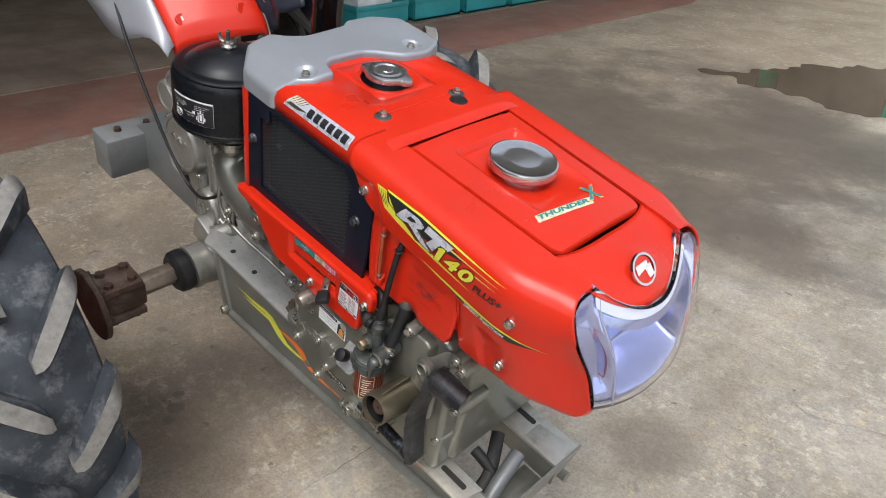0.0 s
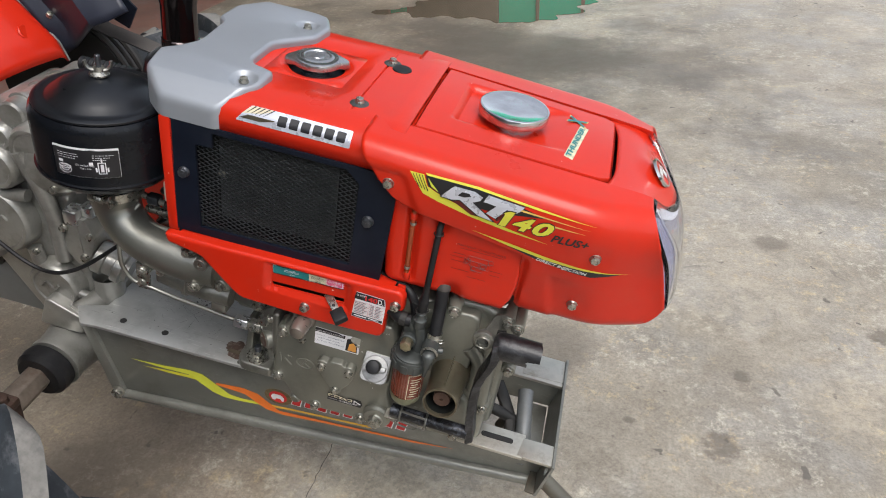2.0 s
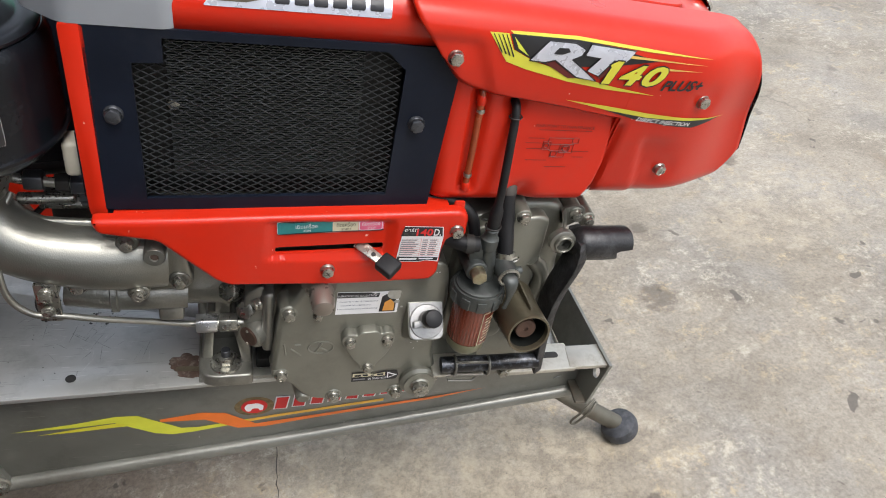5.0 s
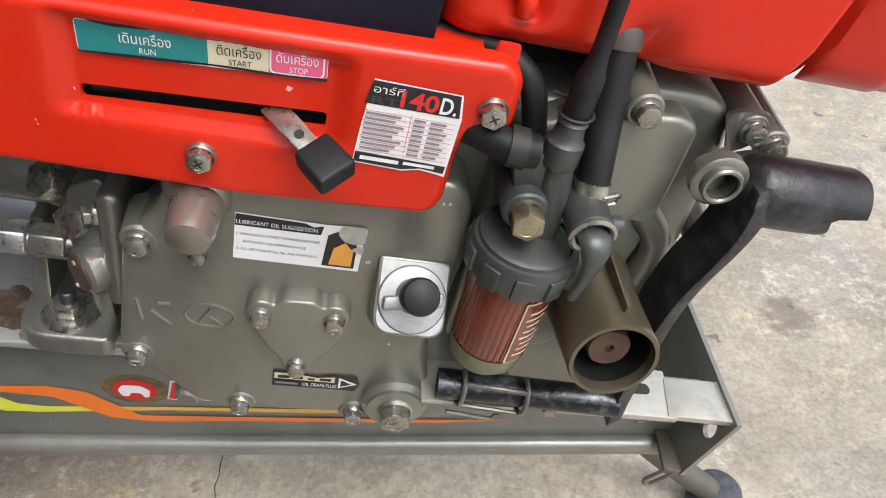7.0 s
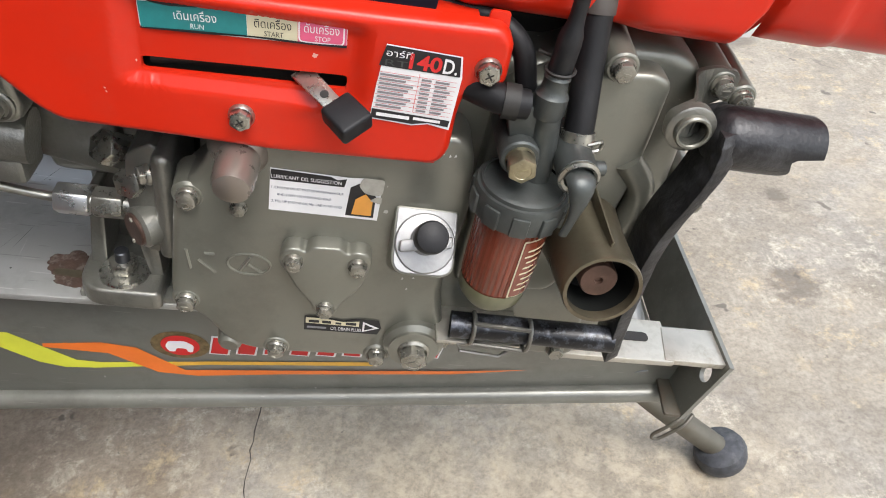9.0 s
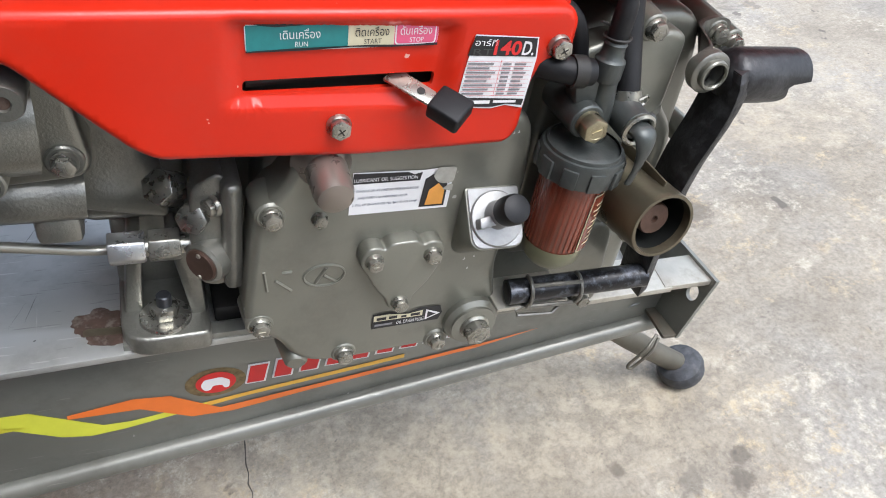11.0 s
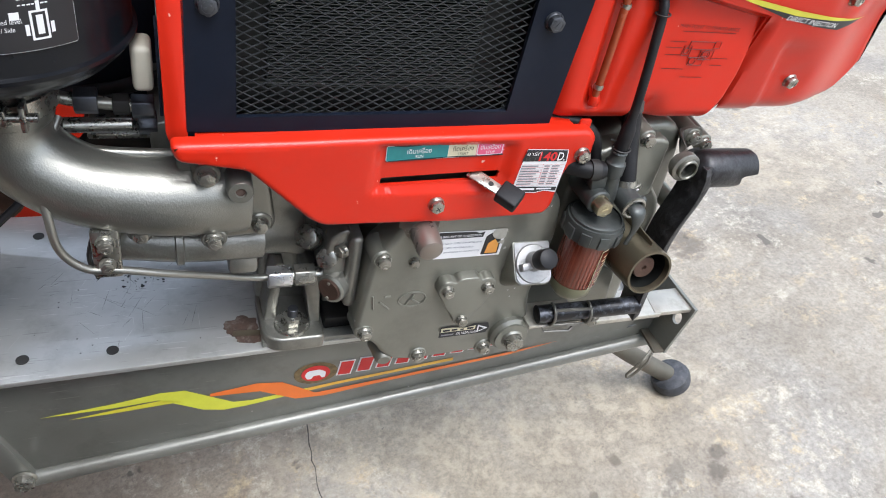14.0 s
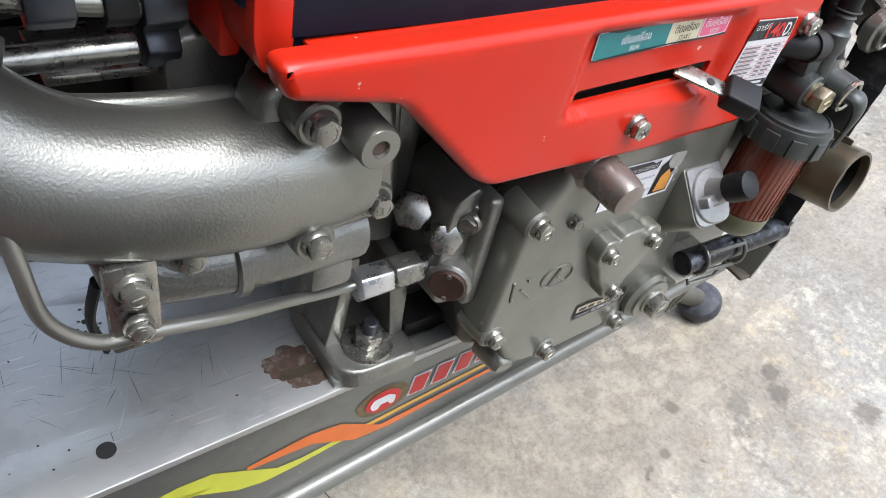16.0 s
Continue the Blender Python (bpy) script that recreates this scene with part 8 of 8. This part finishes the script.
bmesh.ops.create_cube(lobe, size=1, matrix=Matrix.Diagonal((0.0028, 0.0095, 0.0125, 1)))
lobe = finish(bevel(lobe, 0.0009), "lobe", GREYPLASTIC)
for k in range(10):
    a = 2 * math.pi * k / 10 + 0.2
    put("lobe", lobe, ff, Matrix.Translation((FX + 0.0262 * math.cos(a), FYC + 0.0262 * math.sin(a), -0.1735)) @ Matrix.Rotation(a, 4, "Z"))
part("filter_notice", flat([rect(0, 0, 0.021, 0.045, 0.001)], lambda u, v: Vector((FX + 0.0216 * math.cos(radians(282) + u / 0.022), FYC + 0.0216 * math.sin(radians(282) + u / 0.022), -0.232 + v)), 0.004), CREAM, ff, "outlined notice with unreadable print")
part("notice_ground", flat([rect(0.0009, 0.0009, 0.0201, 0.0441, 0.001)], lambda u, v: Vector((FX + 0.0219 * math.cos(radians(282) + u / 0.022), FYC + 0.0219 * math.sin(radians(282) + u / 0.022), -0.232 + v)), 0.004), FILTER, ff)
for k in range(8):
    part("print_bar", flat([rect(0.003 + 0.001 * (k % 3), 0.006 + 0.0044 * k, 0.012 + 0.0021 * ((k * 5) % 4), 0.0074 + 0.0044 * k)], lambda u, v: Vector((FX + 0.0222 * math.cos(radians(282) + u / 0.022), FYC + 0.0222 * math.sin(radians(282) + u / 0.022), -0.232 + v)), 0.004), CREAM, ff)
part("filter_head", tube([(0.0900, -0.018, -0.160), (0.0885, -0.0185, -0.140), (0.0862, -0.0185, -0.124), (0.0850, -0.0180, -0.112)], lambda t: 0.0080 - 0.001 * t, 16, 5), GREYPLASTIC, ff, "grey cast filter head")
part("head_web", prism(rounded([(0.064, -0.120), (0.084, -0.114), (0.095, -0.150), (0.073, -0.150)], 0.004), "y", -0.022, -0.008, 0.002, 2), GREYPLASTIC, ff)
part("banjo_boss", rod((0.0750, 0.008, -0.1425), (0.0758, -0.0285, -0.1437), 0.0115, 0.0108, 24, 0.001), GREYPLASTIC, ff)
bolt(BOLT_B, (0.0758, -0.0285, -0.1437), (0, -1, 0), ff, 0.4)
part("union", lathe([(0.0080, 0), (0.0088, 0.002), (0.0088, 0.012), (0.0070, 0.014), (0.0062, 0.020), (0.0070, 0.0215), (0.0060, 0.023)], (0.0850, -0.0185, -0.1215), (0.0, 0.04, 1), 20), GREYPLASTIC, ff)
part("cock_body", rod((0.1040, 0.0, -0.141), (0.1066, -0.0355, -0.145), 0.0108, 0.0108, 26, 0.001), GREYPLASTIC, ff)
part("cock_collar", lathe([(0.0075, 0.0), (0.0108, 0.0), (0.0112, 0.002), (0.0095, 0.003), (0.0080, 0.002)], (0.1066, -0.0355, -0.145), (0.05, -1, -0.1), 26), ZINC, ff)
part("cock_arm", rod((0.107, -0.030, -0.144), (0.122, -0.027, -0.144), 0.0042, 0.0042, 14, 0.0005), GREYPLASTIC, ff)
part("cock_lever", tube([(0.1066, -0.0350, -0.1445), (0.1070, -0.0430, -0.1450), (0.1074, -0.0465, -0.1530), (0.1072, -0.0465, -0.1660), (0.1060, -0.0455, -0.1775)], lambda t: 0.0082 - 0.0056 * smooth((t - 0.15) * 1.5), 12, 6, squash=0.6), GREYPLASTIC, ff, "grey fuel cock lever")
part("vent_hose", tube([(0.0866, 0.012, 0.024), (0.0866, -0.001, 0.017), (0.0864, -0.008, -0.015), (0.0862, -0.0135, -0.050), (0.0857, -0.0165, -0.078), (0.0850, -0.0177, -0.103)], lambda t: 0.0039 + 0.0023 * smooth((t - 0.74) / 0.08), 14, 6), RUBBER, ff, "thin black vent hose")
part("wire_clip", tube([(0.0866 + 0.0056 * math.cos(k), -0.003 + 0.0056 * math.sin(k), 0.010 + 0.0004 * k) for k in range(9)], 0.0007, 5, 4), DARK, ff)
part("wire_clip", tube([(0.0851 + 0.0074 * math.cos(k), -0.0176 + 0.0074 * math.sin(k), -0.0975 + 0.0003 * k) for k in range(8)] + [(0.072, -0.017, -0.088)], 0.0008, 5, 4), DARK, ff)
part("feed_hose", tube([(0.1026, 0.0108, -0.0690), (0.1028, 0.0103, -0.070), (0.1040, 0.004, -0.088), (0.1052, -0.004, -0.108), (0.1064, -0.014, -0.130), (0.1068, -0.017, -0.142)], 0.0080, 18, 6), RUBBER, ff, "thick black fuel hose")
part("hose_clip", lathe([(0.0082, -0.004), (0.0092, -0.004), (0.0092, 0.004), (0.0082, 0.004)], (0.1066, -0.0155, -0.1346), (0.04, -0.36, -1), 24), ZINC, ff)
part("hose_collar", lathe([(0, -0.004), (0.0080, -0.004), (0.0092, -0.002), (0.0094, 0.006), (0.0082, 0.006)], (0.1027, 0.0106, -0.0705), (0.06, -0.3, -1), 24), DARKBELT, ff)
part("hose_clip", tube([(0.110, -0.0235, -0.133), (0.118, -0.021, -0.132), (0.119, -0.019, -0.138), (0.111, -0.022, -0.139)], 0.0011, 6, 4), ZINC, ff)
part("return_hose", tube([(0.074, -0.0185, -0.117), (0.062, -0.0185, -0.1165), (0.045, -0.008, -0.1165), (0.030, 0.004, -0.1165), (0.0, 0.012, -0.117)], 0.0078, 16, 6), RUBBER, ff)
part("hose_clip", lathe([(0.0080, -0.004), (0.0092, -0.004), (0.0092, 0.004), (0.0080, 0.004)], (0.0650, -0.0187, -0.1165), (1, -0.1, 0), 22), DARK, ff)
part("bypass_hose", tube([(0.020, 0.018, -0.088), (0.050, 0.010, -0.087), (0.068, 0.002, -0.096), (0.076, -0.002, -0.118)], 0.0058, 14, 6), RUBBER, ff)

# ---- starting-shaft guard tube ----
st = part("shaft_guard", lathe([(0.034, -0.035), (0.030, -0.012), (0.0265, 0.010), (0.0238, 0.040), (0.0228, 0.074), (0.0230, 0.078), (0.0224, 0.0800), (0.0203, 0.0800), (0.0199, 0.078), (0.0199, 0.050), (0, 0.050)], (0.1350, 0.020, -0.2150), (0.0, -1, 0.15), 44), BROWN, engine, "bronze-painted open tube round the starting shaft")
part("shaft_end", lathe([(0.0112, 0.040), (0.0112, 0.0695), (0.0104, 0.0707), (0.0025, 0.0707), (0.0020, 0.0685), (0, 0.0685)], (0.1350, 0.020, -0.2150), (0.0, -1, 0.15), 28), BRASSRUST, st, "rusty brown shaft end")
# near-black lining paints the shade inside the tube
part("tube_shade", lathe([(0.0112, 0.0508), (0.0195, 0.0508), (0.0197, 0.052), (0.0197, 0.0740)], (0.1350, 0.020, -0.2150), (0.0, -1, 0.15), 32), CORE, st)
part("tube_fin", xz([(0.1348, -0.1780), (0.1364, -0.1780), (0.1364, -0.195), (0.1348, -0.195)], -0.046, 0.005, 0.0008), BROWN, st)

# hanger eye for the starting handle
EYE = Vector((0.1672, 0, -0.1225))
eye = part("hanger_eye", lathe([(0.0085, -0.004), (0.0125, -0.004), (0.0138, -0.003), (0.0138, 0.003), (0.0125, 0.004), (0.0085, 0.004), (0.0085, -0.004)], EYE + Vector((0, -0.009, 0)), (0, -1, 0), 30), CAST, engine, "cast eye that holds the starting handle")
part("eye_sleeve", lathe([(0.0074, -0.007), (0.0100, -0.007), (0.0100, 0.007), (0.0092, 0.008), (0.0080, 0.008), (0.0074, 0.007)], EYE + Vector((0, -0.009, 0)), (0, -1, 0), 28), SMOOTHCAST, eye)
part("eye_dark", lathe([(0, 0), (0.0075, 0)], EYE + Vector((0, 0.001, 0)), (0, -1, 0), 20), DARK, eye)
BOLTED = Vector((0.1914, 0, -0.1110))
run_e = EYE - BOLTED
tab = xz(rounded([(0.1560, -0.1300), (0.1535, -0.1180), (0.1660, -0.1080), (0.1850, -0.1005), (0.1990, -0.1015), (0.2015, -0.1130), (0.1920, -0.1220), (0.1800, -0.1285), (0.1700, -0.1365)], 0.005, 4), 0.0, 0.0035, 0.0)
bmesh.ops.triangulate(tab, faces=tab.faces)
bmesh.ops.subdivide_edges(tab, edges=tab.edges, cuts=3)
for v in tab.verts:
    along = (v.co - BOLTED).dot(run_e) / run_e.length_squared
    v.co.y += 0.0205 - 0.0275 * smooth((along - 0.42) / 0.42)
part("eye_tab", tab, CAST, eye, "bent sheet tab bolted to the crankcase")

# ---- injection pump, foot and lines ----
pump = part("injection_pump", xz(rounded([(-0.140, -0.206), (-0.122, -0.196), (-0.116, -0.27), (-0.124, -0.286), (-0.138, -0.282), (-0.143, -0.24)], 0.007, 4), 0.020, 0.07, 0.005, seg=3), CAST, engine, "cast injection pump body")
part("pump_flange", box((-0.124, 0.010, -0.282), (-0.112, 0.075, -0.200), 0.005, seg=3), CAST, pump)
part("pump_nose", rod((-0.122, 0.028, -0.2595), (-0.1370, 0.0135, -0.2595), 0.0150, 0.0138, 28, 0.002), CAST, pump)
dax = Vector((-0.72, -0.69, 0)).normalized()
part("pump_disc", lathe([(0, 0.002), (0.0102, 0.002), (0.0110, 0.0012), (0.0110, -0.004)], (-0.1370, 0.0135, -0.2595), dax, 26), BRASSRUST, pump, "brown oxidised cap disc")
for k in (0.0085, -0.0085):
    part("disc_pin", lathe([(0, 0.001), (0.0014, 0.001), (0.0016, 0)], Vector((-0.1370, 0.0135, -0.2595 + k)) + dax * 0.0022, dax, 8), ZINC, pump)
part("bolt_boss", rod((-0.118, 0.03, -0.219), (-0.126, 0.020, -0.219), 0.011, 0.010, 18, 0.001), CAST, pump)
bolt(BOLT_P, (-0.127, 0.019, -0.219), (-0.85, -0.5, 0), pump, 0.3)
for p, ax, r, h in (((-0.1480, 0.044, -0.2240), (-0.50, -0.55, 0.55), 0.0112, 0.018), ((-0.1345, 0.034, -0.2350), (-0.35, -0.80, 0.35), 0.0100, 0.018), ((-0.128, 0.042, -0.220), (-0.45, -0.65, 0.60), 0.0062, 0.018)):
    q = prism([(r * math.cos(math.pi / 3 * k), r * math.sin(math.pi / 3 * k)) for k in range(6)], "z", 0, h, 0.0012, 2)
    lathe([(r * 0.98, -0.004), (r * 1.02, -0.002), (r * 1.02, 0.0)], (0, 0, 0), (0, 0, 1), 18, q)
    ob = part("banjo_bolt", q, ZINC if r > 0.008 else YZINC, pump)
    ob.matrix_basis = frame_to(p, ax)
for x0, x1, m in ((-0.1885, -0.1675, ALU), (-0.1660, -0.1475, PAINTBOLT)):
    part("union_nut", prism([(0.0106 * math.cos(math.pi / 3 * q + 0.1) + 0.0315, 0.0106 * math.sin(math.pi / 3 * q + 0.1) - 0.2560) for q in range(6)], "x", x0, x1, 0.0012), m, pump, "hexagonal fuel line union nut")
part("union_stub", rod((-0.172, 0.0315, -0.2560), (-0.130, 0.0315, -0.2560), 0.0066, 0.0066, 18), ZINC, pump)
part("fuel_line", tube([(-0.185, 0.0315, -0.2560), (-0.200, 0.0310, -0.2545), (-0.235, 0.020, -0.238), (-0.270, 0.006, -0.219), (-0.300, 0.0, -0.207), (-0.322, -0.001, -0.203), (-0.337, -0.001, -0.186), (-0.341, 0.0, -0.160), (-0.342, 0.012, -0.125), (-0.33, 0.04, -0.10)], 0.0031, 14, 10), LINESTEEL, engine, "bent steel fuel injection line")
clip = part("line_clip", box((-0.318, -0.002, -0.212), (-0.299, 0.003, -0.168), 0.0015), ZINC, engine, "bent steel line clip")
bolt(BOLT_P, (-0.3085, -0.002, -0.1785), (0, -1, 0), clip, 0.2)
bolt(BOLT_S, (-0.3085, -0.004, -0.1965), (0, -1, 0), clip, 0.6)
part("clip_boss", rod((-0.3085, 0.04, -0.1785), (-0.3085, 0.003, -0.1785), 0.011, 0.010, 18, 0.001), CAST, engine)
part("hanging_tie", tube([(-0.318, 0.012, -0.185), (-0.322, 0.013, -0.205), (-0.318, 0.015, -0.225)], 0.0038, 8, 4, squash=0.5), RUBBER, engine)

foot = part("mounting_foot", bevel(prism(rounded([(-0.190, 0.026), (-0.132, 0.026), (-0.132, 0.10), (-0.190, 0.10)], [0.022, 0.006, 0.004, 0.006], 6), "z", -0.351, -0.334), 0.003, 3), CAST, engine, "cast silver mounting foot bolted to the beam")
part("foot_wall", xz(rounded([(-0.188, -0.345), (-0.176, -0.345), (-0.170, -0.262), (-0.178, -0.262)], 0.003), 0.055, 0.11, 0.003), CAST, foot)
part("foot_wall", xz(rounded([(-0.142, -0.345), (-0.133, -0.345), (-0.138, -0.27), (-0.150, -0.255), (-0.156, -0.26)], 0.003), 0.046, 0.10, 0.002), CAST, foot)
part("foot_back", box((-0.19, 0.085, -0.345), (-0.133, 0.12, -0.20), 0.008, seg=3), CAST, foot)
part("foot_upper", box((-0.205, 0.062, -0.262), (-0.135, 0.12, -0.16), 0.010, seg=3), CAST, foot)
for a, b_ in (((-0.181, -0.190), (-0.181, -0.204)), ((-0.180, -0.198), (-0.172, -0.190)), ((-0.180, -0.197), (-0.171, -0.206))):
    part("cast_mark", tube([(a[0], 0.0615, a[1]), (b_[0], 0.0615, b_[1])], 0.0013, 6, 1, straight=True), CAST, foot)
part("washer", lathe([(0, 0.003), (0.012, 0.003), (0.0165, 0.0025), (0.0172, 0.0012), (0.0172, 0)], (-0.161, 0.046, -0.334), (0, 0, 1), 28), ZINC, foot)
part("foot_nut", prism([(0.0098 * math.cos(math.pi / 3 * q) - 0.161, 0.0098 * math.sin(math.pi / 3 * q) + 0.046) for q in range(6)], "z", -0.331, -0.321, 0.001), ZINC, foot)
part("stud", rod((-0.161, 0.046, -0.334), (-0.161, 0.046, -0.312), 0.0052, 0.0050, 14, 0.0008), DARKBOLT, foot)
part("rust_patch", prism(blotch(-0.207, 0.066, 0.017, 0.013, 7.0, 60, 0.34), "z", -0.3510, -0.3506), RUSTFILM, engine, "brown rust patch on the beam")
part("rust_patch", prism(blotch(-0.199, 0.049, 0.014, 0.006, 3.0, 50, 0.34), "z", -0.3510, -0.3505), RUSTFILM, engine)
part("rust_slot", prism(rounded([(-0.216, 0.053), (-0.190, 0.051), (-0.188, 0.058), (-0.215, 0.060)], 0.003, 3), "z", -0.3508, -0.3503), BROWN, engine, "worn slot edge in the beam")
part("shim", box((-0.190, 0.034, -0.3508), (-0.09, 0.046, -0.3450), 0.001), STEEL, engine, "grimy packing strip")
part("shim", box((-0.128, 0.05, -0.3505), (-0.09, 0.10, -0.336), 0.002), DARK, engine)

# ---- starting handle ----
crank = thing("starting_handle", "worn black iron starting handle hung on the engine's front", "crank handle", TRACTOR)
HY = -0.007
part("socket", lathe([(0, -0.0075), (0.0085, -0.0068), (0.0140, -0.0045), (0.0168, -0.0010), (0.0178, 0.003), (0.0180, 0.026), (0.0178, 0.030), (0.0150, 0.030), (0.0150, 0.015), (0, 0.015)], (0.187, HY, -0.1270), (1, 0.0, 0.0), 32), HANDLE, crank, "tubular socket end with a notched rim")


def hook(a):
    """How far the socket's rim reaches at the angle a: a notch below a hooked upper lip."""
    return 0.2410 - 0.0175 * smooth((radians(12) - a) / 0.16) + 0.0035 * math.exp(-((a - radians(-30)) / 0.35) ** 2) - 0.0020 * smooth((a - radians(70)) / 0.6)


lip = bmesh.new()
for i in range(40):
    a0, a1 = radians(-150 + 270 * i / 40), radians(-150 + 270 * (i + 1) / 40)
    q = [[lip.verts.new((x, HY - r * math.cos(a), -0.1270 + r * math.sin(a))) for x, r in ((0.214, 0.0179), (hook(a), 0.0177), (hook(a), 0.0150), (0.214, 0.0150))] for a in (a0, a1)]
    for k in range(4):
        lip.faces.new((q[0][k], q[0][(k + 1) % 4], q[1][(k + 1) % 4], q[1][k]))
    if i in (0, 39):
        lip.faces.new(q[0 if i == 0 else 1])
bmesh.ops.remove_doubles(lip, verts=lip.verts, dist=1e-5)
part("socket_lip", lip, HANDLE, crank)
arm = bmesh.new()
A = [(0.1868, -0.0170, -0.1165), (0.1872, -0.0205, -0.127), (0.1870, -0.0215, -0.142), (0.1828, -0.0230, -0.158), (0.1762, -0.0240, -0.180), (0.1735, -0.0240, -0.205), (0.1745, -0.0240, -0.230), (0.1772, -0.0230, -0.262), (0.1830, -0.0205, -0.304)]
pts = spline(A, 9)
rows = []
for i, p in enumerate(pts):
    k = i / len(pts)
    deep = 0.028 - 0.004 * k
    nick = 0.0003 * math.sin(i * 0.9) + 0.0002 * math.sin(i * 2.1)
    rows.append([arm.verts.new(p + Vector((sx * (0.0058 - 0.001 * k) + nick * (sy < 0), deep if sy > 0 else -0.0045 + 0.002 * sx + nick, sx * 0.002))) for sx, sy in ((-1, -1), (1, -1), (1, 1), (-1, 1))])
for P, Q in zip(rows, rows[1:]):
    for q in range(4):
        arm.faces.new((P[q], P[(q + 1) % 4], Q[(q + 1) % 4], Q[q]))
arm.faces.new(rows[0][::-1])
arm.faces.new(rows[-1])
bevel(arm, 0.0016, 2, 40)
part("arm", arm, HANDLEEDGE, crank, "flat iron arm with scuffed edges")
grip = part("grip", tube([(0.178, -0.0220, -0.2855), (0.0678, -0.0135, -0.2930)], 0.0092, 22, 1, straight=True), GRIPIRON, crank, "round scuffed grip")
part("grip_mouth", lathe([(0, 0), (0.0070, 0)], (0.0674, -0.0134, -0.2930), (-1, 0.135, -0.07), 18), DARK, grip)
for dz in (0.0105, -0.0105):
    part("wire_clip", tube([(0.082, -0.0155 - 0.006, -0.292 + dz), (0.119, -0.0205 - 0.006, -0.2893 + dz)], 0.0016, 8, 1, straight=True), WINGNUT, grip, "bent wire retaining clip")
for x, y, z in ((0.082, -0.0155, -0.292), (0.119, -0.0205, -0.2893)):
    part("wire_clip", tube([(x, y - 0.0100 * math.cos(k * math.pi / 8), z + 0.0118 * math.sin(k * math.pi / 8)) for k in range(-5, 6)], 0.0016, 8, 2), WINGNUT, grip)
part("wire_clip", tube([(0.084, -0.019, -0.303), (0.075, -0.020, -0.306), (0.077, -0.021, -0.311), (0.104, -0.024, -0.3105), (0.110, -0.023, -0.304)], 0.0014, 8, 1, straight=True), WINGNUT, grip)
part("hook", xz([(0.060, -0.306), (0.118, -0.306), (0.118, -0.303), (0.060, -0.303)], -0.020, 0.02, 0.0006), BAREMETAL, engine, "bent metal rest under the handle")
